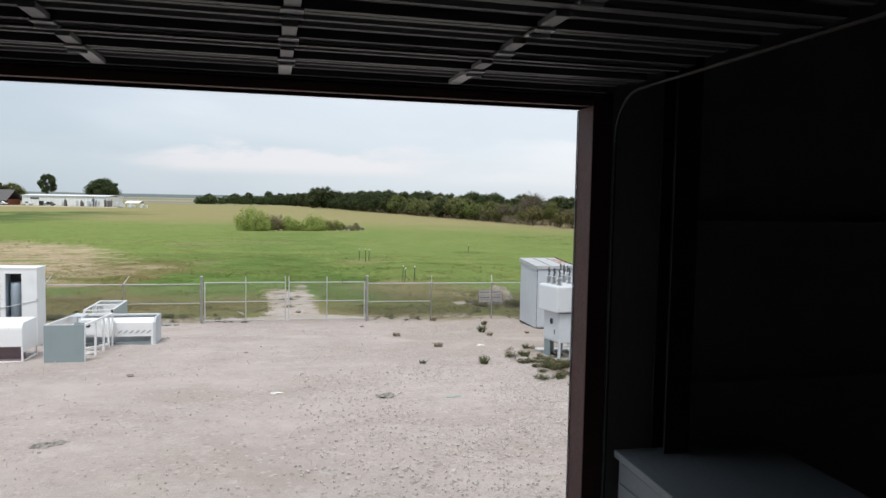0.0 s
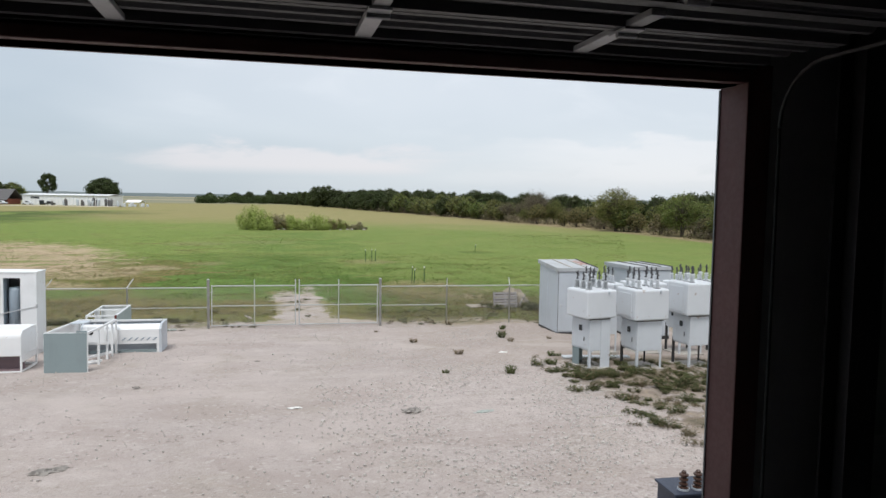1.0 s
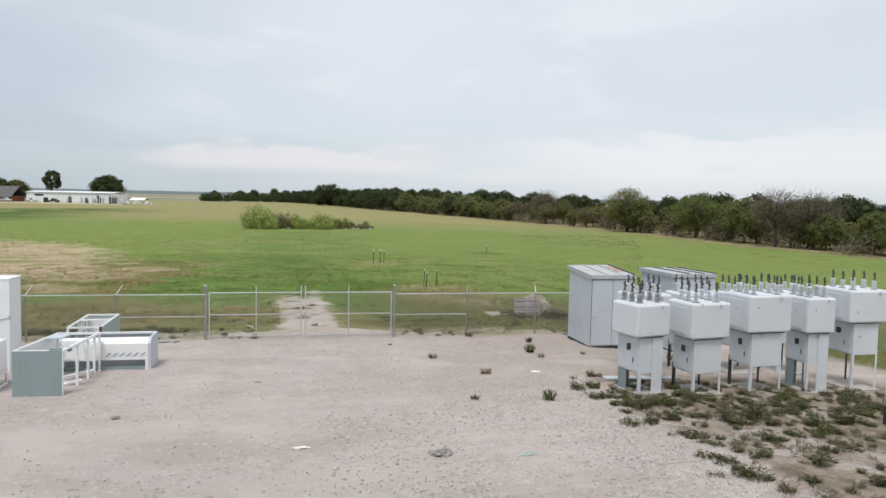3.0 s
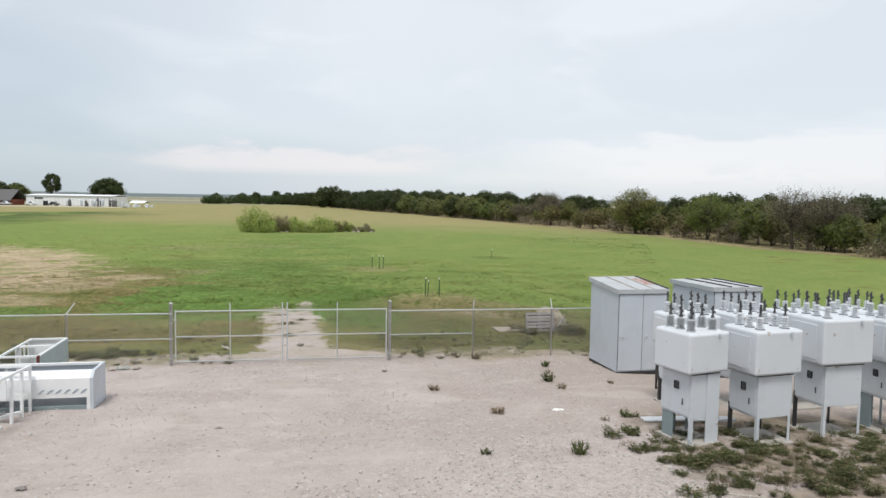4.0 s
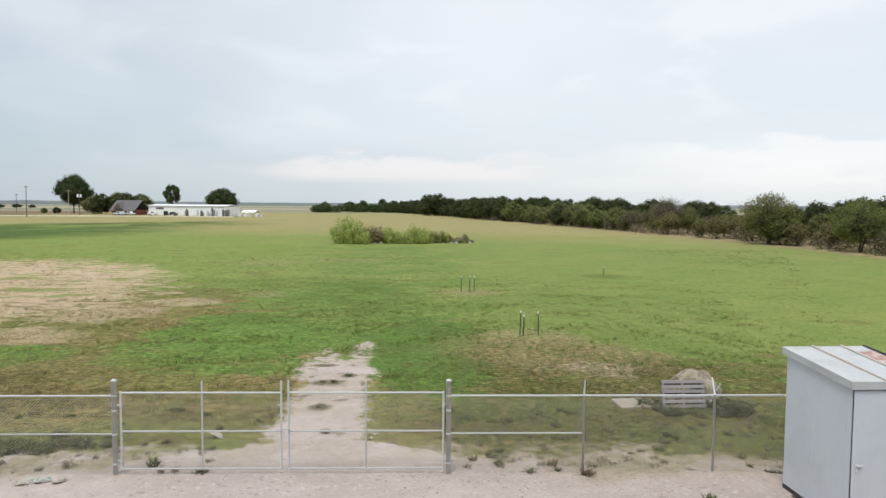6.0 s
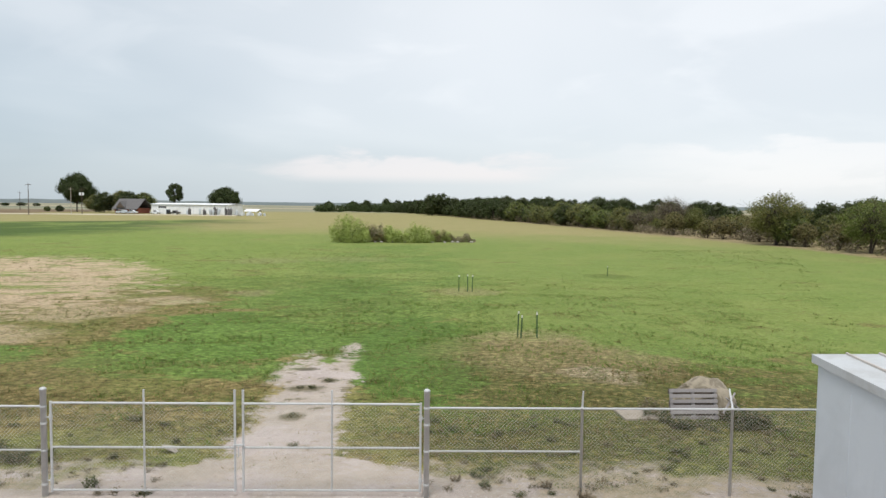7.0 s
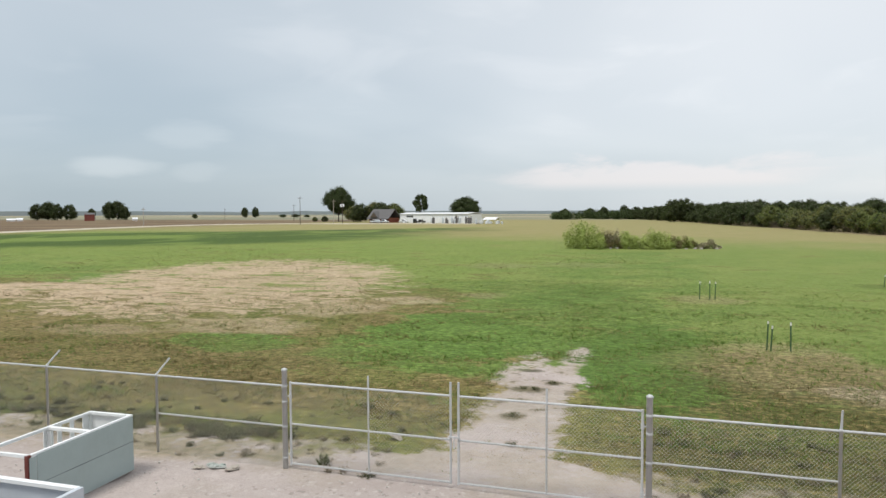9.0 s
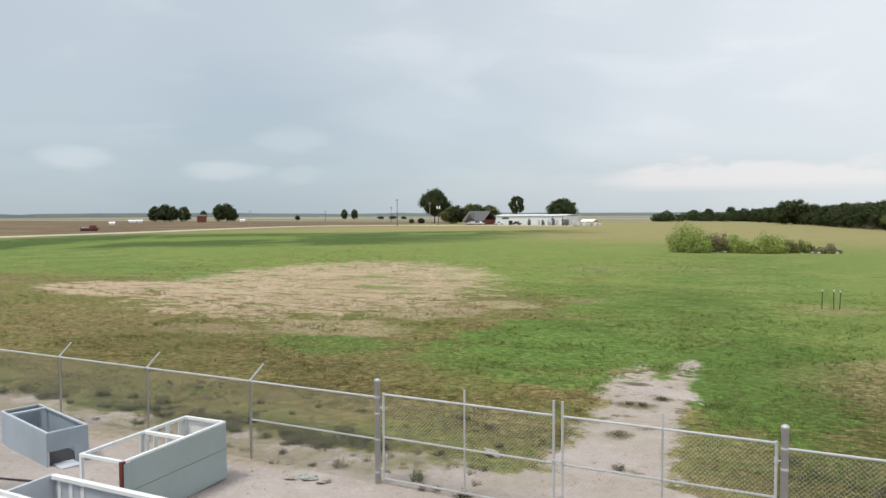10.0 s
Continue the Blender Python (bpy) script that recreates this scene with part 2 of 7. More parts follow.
    green = n.mix(mul(deep, 0.55), green, (0.088, 0.150, 0.030))
    mott = mul(blob(-6.5, 66.0, 9.0, 13.0, 1.0), n.step(streak, 0.56, 0.44))
    green = n.mix(mul(mott, 0.50), green, (0.085, 0.128, 0.027))
    plain = mul(n.step(add(x, wob(n1, 6.0)), 4.0, 10.0), n.step(y, 46.0, 54.0))
    green = n.mix(mul(n.step(tuft, 0.48, 0.38), n.math("SUBTRACT", 0.60, mul(plain, 0.46))), green, (0.072, 0.110, 0.021))
    green = n.mix(mul(n.step(sprig, 0.47, 0.37), n.math("SUBTRACT", 0.64, mul(plain, 0.50))), green, (0.060, 0.098, 0.018))
    green = n.mix(mul(plain, 0.58), green, n.mix(n.step(streak, 0.40, 0.60), (0.165, 0.218, 0.054), (0.205, 0.245, 0.070)))
    dry = n.mix(n.step(clump, 0.40, 0.60), (0.165, 0.138, 0.050), (0.258, 0.200, 0.086))
    dry = n.mix(mul(n.step(n2, 0.44, 0.58), 0.65), dry, (0.150, 0.168, 0.045))
    dry = n.mix(mul(n.step(streak, 0.52, 0.62), 0.55), dry, (0.105, 0.128, 0.032))
    dry = n.mix(mul(n.step(tuft, 0.46, 0.37), 0.55), dry, (0.098, 0.076, 0.030))
    dry = n.mix(mul(n.step(sprig, 0.48, 0.39), 0.85), dry, (0.068, 0.066, 0.020))
    dry = n.mix(mul(n.step(n3, 0.55, 0.7), 0.5), dry, (0.36, 0.275, 0.125))
    straw = n.mix(n.step(n3, 0.35, 0.65), (0.52, 0.41, 0.285), (0.41, 0.310, 0.200))
    straw = n.mix(mul(n.step(streak, 0.48, 0.38), 0.65), straw, (0.27, 0.200, 0.105))
    straw = n.mix(mul(n.step(sprig, 0.42, 0.33), 0.8), straw, (0.115, 0.105, 0.042))
    near = n.step(add(y, mul(n1, 14.0)), 60.0, 44.0)
    west = n.step(add(x, wob(n2, 14.0)), -2.0, -16.0)
    near = n.math("MAXIMUM", near, mul(west, n.step(y, 78.0, 54.0)))
    near = mul(near, n.math("SUBTRACT", 1.0, mul(lush, 0.9)))
    bm_ = add(add(mul(near, 0.46), wob(lawn, 1.1)), add(wob(n2, 0.8), wob(clump, 0.5)))
    grass = n.mix(n.step(bm_, 0.12, 0.28), green, dry)
    # rank olive growth outside the fence, darkest on the west side
    rank = mul(n.step(add(y, wob(n1, 3.0)), 38.5, 34.5), n.step(add(clump, wob(n1, 0.5)), 0.44, 0.58))
    grass = n.mix(mul(rank, 0.55), grass, (0.122, 0.148, 0.038))
    east = mul(n.step(add(x, wob(n1, 3.0)), 2.0, 5.0), n.step(add(y, wob(n1, 8.0)), 50.0, 42.0))
    grass = n.mix(mul(mul(east, n.step(sprig, 0.62, 0.46)), 0.85), grass, (0.072, 0.084, 0.022))
    dense = mul(mul(n.step(add(y, wob(n1, 2.0)), 35.6, 34.6), n.step(add(y, wob(clump, 1.0)), 33.1, 33.7)), n.step(add(x, wob(n1, 4.0)), -5.0, -8.0))
    grass = n.mix(mul(mul(dense, n.step(n1, 0.46, 0.56)), 0.85), grass, (0.052, 0.072, 0.018))
    # drier far off and to the north
    far = n.step(add(add(y, mul(n5, 90.0)), mul(x, 0.35)), 165.0, 250.0)
    tan_far = n.mix(n2, (0.245, 0.220, 0.085), (0.335, 0.280, 0.140))
    grass = n.mix(mul(far, n.step(lawn, 0.30, 0.55, 0.65, 0.95)), grass, tan_far)
    # large patch of dead straw-coloured grass, and scraps of it nearer
    patch = n.math("MAXIMUM", blob(-32.8, 73.5, 14.5, 23.0, 1.25, -0.27, 0.16), blob(-43.0, 60.5, 11.0, 5.5, 0.9, 0.0, 0.2))
    patch = mul(patch, n.step(add(lawn, wob(streak, 0.6)), 0.38, 0.48, 0.15, 1.0))
    for cx, cy, rx, ry in ((-18.2, 50.2, 4.2, 2.4), (-16.2, 58.0, 3.0, 3.2), (-13.0, 62.5, 2.4, 2.0), (-24.0, 47.0, 3.4, 1.6)):
        patch = n.math("MAXIMUM", patch, mul(blob(cx, cy, rx, ry, 1.6, 0.0, 0.6), 0.62))
    grass = n.mix(mul(patch, n.step(n3, 0.25, 0.5, 0.75, 1.0)), grass, straw)
    # worn, brown and tan places
    for cx, cy, rad, col, top in ((7.6, 50.6, 2.4, (0.34, 0.265, 0.15), 0.75), (5.8, 68.3, 2.2, (0.29, 0.245, 0.125), 0.65), (9.0, 46.2, 4.0, (0.285, 0.205, 0.118), 0.75), (9.4, 43.2, 1.3, (0.40, 0.33, 0.23), 0.75), (6.2, 47.8, 3.0, (0.215, 0.175, 0.078), 0.65), (19.2, 80.9, 1.8, (0.10, 0.13, 0.03), 0.7), (-14.5, 94.0, 3.6, (0.27, 0.245, 0.12), 0.5), (-9.2, 66.6, 1.5, (0.31, 0.255, 0.14), 0.6), (-6.0, 97.0, 4.0, (0.28, 0.25, 0.12), 0.4), (-14.0, 41.0, 6.0, (0.165, 0.130, 0.056), 0.5), (-26.0, 43.0, 7.0, (0.185, 0.140, 0.060), 0.55)):
        grass = n.mix(mul(blob(cx, cy, rad * 1.1, rad, 1.5, 0.0, 0.7, 0.3), top * 0.8), grass, n.mix(n.step(sprig, 0.42, 0.60), tuple(0.72 * q for q in col), tuple(1.15 * q for q in col)))
    # bare tan margin under the hedgerow
    line = n.math("SUBTRACT", add(63.0, mul(n.math("MAXIMUM", n.math("SUBTRACT", 95.0, y), 0.0), 0.4)), mul(n.math("MAXIMUM", n.math("SUBTRACT", y, 135.0), 0.0), 0.155))
    margin = n.step(n.math("SUBTRACT", add(x, wob(n1, 6.0)), line), -4.0, -1.5)
    grass = n.mix(mul(margin, 0.85), grass, n.mix(n.step(n1, 0.4, 0.6), (0.33, 0.25, 0.155), (0.20, 0.165, 0.085)))
    # rank dark green swath along the road, ploughed land beyond it
    swath = add(add(mul(x, -0.70), mul(y, 0.71)), wob(n5, 26.0))
    swath = mul(mul(n.step(swath, 140.0, 156.0), n.step(swath, 252.0, 236.0)), mul(n.step(add(x, wob(n5, 40.0)), -44.0, -78.0), n.step(x, -186.0, -178.0)))
    grass = n.mix(mul(swath, 0.9), grass, n.mix(n.step(n.noise(n.vec(mul(x, 0.035), mul(y, 0.022), 0.0), 1.0, 5.0, 0.65, 0.6), 0.46, 0.58), (0.052, 0.092, 0.019), (0.150, 0.210, 0.048)))
    verge = mul(n.step(x, -168.0, -176.0), n.step(n2, 0.35, 0.6))
    grass = n.mix(mul(verge, 0.7), grass, (0.23, 0.195, 0.09))
    plough = n.step(add(x, mul(n5, 20.0)), -190.0, -196.0)
    furrow = n.noise(n.vec(mul(x, 0.012), mul(y, 0.05), 0.0), 1.0, 4.0)
    grass = n.mix(plough, grass, n.mix(n.step(furrow, 0.42, 0.58), (0.205, 0.152, 0.088), (0.138, 0.096, 0.062)))
    fars = n.noise(n.vec(mul(x, 0.0006), mul(y, 0.004), 0.0), 1.0, 3.0)
    grass = n.mix(n.step(y, 480.0, 620.0), grass, n.mix(n.step(fars, 0.42, 0.55), (0.17, 0.185, 0.125), (0.35, 0.31, 0.215)))
    # blade-sized light and dark
    calm = n.math("SUBTRACT", 1.0, mul(n.math("MAXIMUM", n.step(y, 62.0, 150.0), mul(plain, 0.6)), 0.7))
    f = mul(mul(n.step(n3, 0.36, 0.64, 0.84, 1.16), n.step(speck, 0.36, 0.64, 0.88, 1.12)), n.step(sprig, 0.30, 0.70, 0.68, 1.30))
    f = add(1.0, mul(n.math("SUBTRACT", f, 1.0), calm))
    grass = n.mix(1.0, grass, n.vec(f, f, f), "MULTIPLY")
    # bare drive through the gate
    half = add(1.22, mul(n.math("MAXIMUM", n.math("SUBTRACT", 34.3, y), 0.0), 1.9))
    ruffle = add(add(wob(n1, 1.7), wob(n3, 1.5)), add(wob(clump, 1.6), wob(speck, 0.7)))
    away = n.math("ABSOLUTE", n.math("SUBTRACT", x, n.math("SUBTRACT", -0.30, mul(n.math("SUBTRACT", y, 33.0), 0.045))))
    away = add(add(away, ruffle), mul(n.math("MAXIMUM", n.math("SUBTRACT", y, 43.2), 0.0), 0.75))
    drive = n.step(n.math("SUBTRACT", away, half), 0.22, -0.18)
    for tx, ty, wide in ((-1.75, 47.3, 0.62), (-0.15, 49.6, 0.40)):
        track = add(add(n.math("ABSOLUTE", n.math("SUBTRACT", x, tx)), mul(ruffle, 0.55)), mul(n.math("MAXIMUM", n.math("SUBTRACT", y, ty - 1.2), 0.0), 0.45))
        drive = n.math("MAXIMUM", drive, mul(n.step(n.math("SUBTRACT", track, wide), 0.2, -0.15), mul(n.step(y, 41.0, 42.0), n.step(add(n1, wob(n3, 0.6)), 0.38, 0.50))))
    mud = n.step(n.noise(pos, 1.1, 3.0, 0.5), 0.62, 0.67)
    mud = mul(mud, 0.7)
    for cx, cy, rx, ry in ((-0.9, 40.9, 0.62, 0.45), (-0.72, 37.6, 0.36, 0.40), (-0.3, 42.0, 0.30, 0.32), (-1.4, 43.8, 0.45, 0.25)):
        mud = n.math("MAXIMUM", mud, mul(blob(cx, cy, rx, ry, 0.5, 0.0, 0.8, 0.9), 0.9))
    bare = n.mix(mul(mud, n.step(y, 33.6, 35.2)), gravel, (0.085, 0.078, 0.045))
    yard = n.math("MAXIMUM", n.step(edge, 33.9, 32.5), drive)
    yard = mul(yard, n.step(add(x, mul(n1, 4.0)), 24.5, 22.5))
    col = n.mix(yard, grass, bare)
    # thin dry growth creeping over the gravel along the fence
    creep = mul(n.step(add(y, wob(n1, 2.0)), 31.2, 32.6), n.step(add(n1, wob(n3, 0.8)), 0.36, 0.55))
    creep = mul(creep, n.math("SUBTRACT", 1.0, mul(drive, 0.65)))
    col = n.mix(mul(mul(creep, yard), 0.75), col, n.mix(n.step(n3, 0.4, 0.6), (0.205, 0.180, 0.075), (0.37, 0.295, 0.185)))
    # dark soil, straw and weeds round the equipment
    wl = n.math("SUBTRACT", add(add(x, wob(n1, 2.6)), wob(clump, 1.0)), 7.7)
    wz = mul(mul(n.step(wl, -0.3, 0.9), n.step(y, 9.0, 11.5)), mul(n.step(add(y, wob(n1, 2.0)), 24.8, 23.2), n.step(x, 20.0, 17.5)))
    soil = n.mix(n.step(clump, 0.40, 0.60), (0.165, 0.128, 0.094), (0.315, 0.258, 0.205))
    soil = n.mix(mul(n.step(n3, 0.55, 0.68), 0.8), soil, (0.36, 0.29, 0.20))
    soil = n.mix(mul(n.step(n1, 0.54, 0.66), 0.45), soil, (0.085, 0.080, 0.042))
    col = n.mix(mul(wz, n.step(add(n1, wob(clump, 0.9)), 0.34, 0.52, 0.25, 0.95)), col, soil)
    col = n.mix(mul(n.step(n4, 0.40, 0.72), 0.25), col, n.mix(0.6, col, (0.06, 0.055, 0.035)))
    n.put(p.inputs["Base Color"], col)
    p.inputs["Roughness"].default_value = 0.95
    p.inputs["Specular IOR Level"].default_value = 0.15
    # tyre treads pressed into the gravel near the building
    ring = n.math("SQRT", add(n.math("POWER", n.math("SUBTRACT", x, 1.0), 2.0), n.math("POWER", n.math("SUBTRACT", y, 4.5), 2.0)))
    around = n.math("ARCTAN2", n.math("SUBTRACT", y, 4.5), n.math("SUBTRACT", x, 1.0))
    lug = n.math("SINE", mul(around, 95.0))
    lanes = n.math("ABSOLUTE", n.math("SUBTRACT", n.math("ABSOLUTE", n.math("SUBTRACT", ring, 9.6)), 0.9))
    lane = mul(n.step(lanes, 0.24, 0.10), n.step(n1, 0.42, 0.56))
    h = add(mul(n4, 0.6), mul(n3, 1.2))
    h = add(h, mul(n.voronoi(pos, 30.0), -0.7))
    h = add(h, mul(mul(lug, lane), 1.8))
    h = add(h, mul(clump, 1.5))
    n.put(p.inputs["Normal"], n.bump(h, 0.6, 0.03))
    return m


GROUND = ground_material()
ROAD = worn("pale_gravel_road", (0.50, 0.45, 0.36), (0.36, 0.31, 0.24), 0.95, 0, 8.0, 0.05, 0.6)
CONCRETE = worn("concrete", (0.42, 0.39, 0.35), (0.24, 0.22, 0.19), 0.9, 0, 18.0, 1.1, 0.6, 0.2)
SLAB = worn("shop_floor_concrete", (0.34, 0.33, 0.32), (0.20, 0.195, 0.19), 0.8, 0, 18.0, 0.6, 0.6, 0.1)
WHITE = worn("white_enamel_paint", (0.70, 0.725, 0.755), (0.55, 0.565, 0.58), 0.42, 0, 40.0, 1.0, 0.4, 0.04, (0.30, 0.17, 0.10), 0.8)
HOUSING = worn("off_white_enamel", (0.66, 0.69, 0.725), (0.52, 0.54, 0.56), 0.45, 0, 40.0, 1.3, 0.5, 0.05, (0.30, 0.18, 0.11), 0.75)
PALE = worn("pale_grey_enamel", (0.56, 0.60, 0.645), (0.44, 0.47, 0.50), 0.45, 0, 40.0, 0.9, 0.45, 0.05)
SHELLWHITE = worn("bright_white_paint", (0.86, 0.87, 0.87), (0.66, 0.67, 0.66), 0.45, 0, 40.0, 1.2, 0.45, 0.05, (0.42, 0.33, 0.24), 0.78)
SEAFOAM = worn("pale_blue_grey_panel", (0.37, 0.445, 0.44), (0.29, 0.345, 0.34), 0.55, 0, 35.0, 0.8, 0.5, 0.05)
GREYPAINT = worn("grey_primer_panel", (0.265, 0.325, 0.335), (0.205, 0.25, 0.255), 0.55, 0, 35.0, 0.8, 0.5, 0.05)
BLUEGREY = worn("blue_grey_panel", (0.36, 0.43, 0.49), (0.26, 0.31, 0.35), 0.5, 0, 35.0, 0.8, 0.5, 0.05)
PORCELAIN = worn("grey_porcelain", (0.62, 0.64, 0.66), (0.46, 0.48, 0.50), 0.25, 0, 60.0, 3.0, 0.3, 0.02)
FATPORC = worn("dull_grey_porcelain", (0.44, 0.46, 0.475), (0.32, 0.335, 0.35), 0.3, 0, 60.0, 3.0, 0.4, 0.02)
BROWNPORC = worn("brown_porcelain", (0.085, 0.045, 0.032), (0.05, 0.03, 0.025), 0.22, 0, 60.0, 3.0, 0.3, 0.02)
DARK = worn("dark_steel", (0.045, 0.045, 0.048), (0.075, 0.06, 0.05), 0.6, 0.3, 40.0, 2.0, 0.5, 0.08)
NAVY = worn("dark_blue_paint", (0.045, 0.055, 0.085), (0.03, 0.035, 0.05), 0.5, 0, 40.0, 2.0, 0.4, 0.05)
REDRUST = worn("rust_red_primer", (0.15, 0.035, 0.026), (0.09, 0.03, 0.024), 0.7, 0, 40.0, 3.0, 0.5, 0.1)
GALV = worn("galvanised_pipe", (0.56, 0.57, 0.575), (0.42, 0.425, 0.43), 0.5, 0.15, 60.0, 4.0, 0.5, 0.05)
WIRE = worn("galvanised_wire", (0.44, 0.425, 0.37), (0.31, 0.295, 0.25), 0.6, 0.0, 60.0, 4.0, 0.4, 0.0)
TPOST = worn("green_post_paint", (0.045, 0.105, 0.045), (0.05, 0.07, 0.035), 0.6, 0, 50.0, 5.0, 0.4, 0.05)
POSTTIP = worn("white_post_tip", (0.75, 0.75, 0.72), (0.55, 0.55, 0.5), 0.6)
WEATHERED = worn("weathered_grey_wood", (0.36, 0.335, 0.335), (0.24, 0.22, 0.22), 0.85, 0, 25.0, 2.0, 0.6, 0.2, None, 0.68, 0.5)
MAROON = worn("red_brown_steel", (0.125, 0.050, 0.050), (0.080, 0.038, 0.037), 0.6, 0.1, 30.0, 1.5, 0.5, 0.08)
LINER = worn("grey_wall_liner", (0.37, 0.372, 0.365), (0.29, 0.29, 0.285), 0.85, 0, 20.0, 0.7, 0.5, 0.1)
DOORSTEEL = worn("dusty_door_steel", (0.125, 0.125, 0.13), (0.075, 0.074, 0.075), 0.55, 0.0, 30.0, 1.0, 0.5, 0.08)
HINGE = worn("zinc_hinge", (0.66, 0.67, 0.68), (0.45, 0.45, 0.45), 0.4, 0.1, 40.0, 3.0, 0.4, 0.05)
SHOPGREY = worn("grey_cabinet_paint", (0.27, 0.30, 0.32), (0.18, 0.195, 0.20), 0.5, 0, 35.0, 1.0, 0.4, 0.05)
BARK = worn("bark", (0.085, 0.068, 0.052), (0.045, 0.036, 0.028), 0.95, 0, 12.0, 2.0, 0.6, 0.4)
LEAF_DARK = leafy("dark_tree_leaves", (0.040, 0.062, 0.019), (0.078, 0.108, 0.031), None, 0.0, 0.35, (0.076, 0.091, 0.028))
# filler lumps in the crowns; the shade between leaves is in this dark colour
CORE = leafy("shaded_inner_foliage", (0.045, 0.052, 0.024), (0.058, 0.064, 0.030), None, 0.0, 0.0)
LEAF_MID = leafy("hedge_leaves", (0.119, 0.170, 0.040), (0.219, 0.269, 0.070), (0.238, 0.206, 0.084), 0.12, 0.35, (0.256, 0.230, 0.089))
LEAF_OLIVE = leafy("olive_leaves", (0.158, 0.167, 0.051), (0.263, 0.256, 0.090), (0.280, 0.226, 0.110), 0.25, 0.35, (0.263, 0.214, 0.105))
LEAF_DRY = leafy("bare_twig_brush", (0.16, 0.13, 0.092), (0.27, 0.215, 0.155), (0.16, 0.165, 0.08), 0.3)
LEAF_TAN = leafy("tan_dead_leaves", (0.36, 0.30, 0.20), (0.52, 0.44, 0.31), (0.22, 0.26, 0.10), 0.35)
LEAF_WILLOW = leafy("willow_leaves", (0.297, 0.371, 0.095), (0.486, 0.553, 0.176))
WEED = leafy("weed_leaves", (0.060, 0.080, 0.028), (0.160, 0.180, 0.070), (0.27, 0.215, 0.125), 0.22)
DRYWEED = leafy("dry_weed_stalks", (0.18, 0.142, 0.092), (0.34, 0.275, 0.185), (0.12, 0.125, 0.055), 0.3)
GRASSBLADE = leafy("grass_blades", (0.085, 0.165, 0.026), (0.195, 0.265, 0.055), (0.25, 0.20, 0.08), 0.15)
DRYBLADE = leafy("dry_grass_blades", (0.125, 0.105, 0.036), (0.275, 0.205, 0.085), (0.09, 0.125, 0.028), 0.3)
STONE = worn("limestone_chips", (0.54, 0.50, 0.47), (0.40, 0.365, 0.34), 0.95, 0, 20.0, 2.0, 0.6, 0.2)
PAPER = worn("white_litter", (0.80, 0.79, 0.76), (0.6, 0.58, 0.55), 0.8)
RAG = worn("dirty_rag", (0.16, 0.145, 0.13), (0.36, 0.33, 0.30), 0.95, 0, 30.0, 6.0, 0.8, 0.2, None, 0.55)
TARP = worn("pale_green_sheet", (0.30, 0.35, 0.31), (0.46, 0.46, 0.44), 0.7, 0, 30.0, 5.0, 0.8, 0.1, None, 0.55)
BRICK = worn("red_brick", (0.24, 0.075, 0.050), (0.15, 0.055, 0.04), 0.85)
SHINGLE = worn("grey_shingle_roof", (0.13, 0.125, 0.125), (0.085, 0.08, 0.08), 0.9)
SIDING = worn("white_metal_siding", (0.87, 0.88, 0.90), (0.74, 0.75, 0.77), 0.5, 0, 20.0, 0.2, 0.4, 0.03)
GLASSY = worn("dark_window_glass", (0.03, 0.035, 0.04), (0.05, 0.05, 0.055), 0.12)
RUBBER = worn("tyre_rubber", (0.025, 0.025, 0.025), (0.05, 0.045, 0.04), 0.9)
WOODPOLE = worn("creosoted_pole", (0.10, 0.075, 0.055), (0.06, 0.048, 0.038), 0.9)
PALEPOLE = worn("bleached_pole", (0.40, 0.36, 0.31), (0.28, 0.25, 0.21), 0.9)
TRACTOR = worn("tractor_red", (0.20, 0.045, 0.03), (0.10, 0.035, 0.03), 0.6)
PLASTIC = worn("white_tank_plastic", (0.66, 0.68, 0.68), (0.5, 0.51, 0.5), 0.4)
# distance haze is put into the pale blue-grey of the hills
HILLS = worn("hazed_wooded_hills", (0.29, 0.335, 0.355), (0.36, 0.395, 0.40), 1.0, 0, 0.02, 0.002, 0.6, 0.0)


# ---- small builders ----
def box(bm, x0, x1, y0, y1, z0, z1, bevel=0.0):
    vs = [bm.verts.new(p) for p in ((x0, y0, z0), (x1, y0, z0), (x1, y1, z0), (x0, y1, z0), (x0, y0, z1), (x1, y0, z1), (x1, y1, z1), (x0, y1, z1))]
    fs = [bm.faces.new([vs[i] for i in q]) for q in ((3, 2, 1, 0), (4, 5, 6, 7), (0, 1, 5, 4), (1, 2, 6, 5), (2, 3, 7, 6), (3, 0, 4, 7))]
    if bevel:
        es = list({e for f in fs for e in f.edges})
        bmesh.ops.bevel(bm, geom=es, offset=bevel, segments=2, profile=0.5, affect="EDGES")
    return vs


def rod(bm, a, b, r0, r1=None, sides=8, caps=True):
    a, b, r1 = Vector(a), Vector(b), r0 if r1 is None else r1
    d = (b - a).normalized()
    u = d.orthogonal().normalized()
    v = d.cross(u)
    ra, rb = [], []
    for i in range(sides):
        k = 2 * math.pi * i / sides
        o = math.cos(k) * u + math.sin(k) * v
        ra.append(bm.verts.new(a + o * r0))
        rb.append(bm.verts.new(b + o * r1))
    for i in range(sides):
        j = (i + 1) % sides
        bm.faces.new((ra[i], ra[j], rb[j], rb[i]))
    if caps:
        bm.faces.new(ra[::-1])
        bm.faces.new(rb)


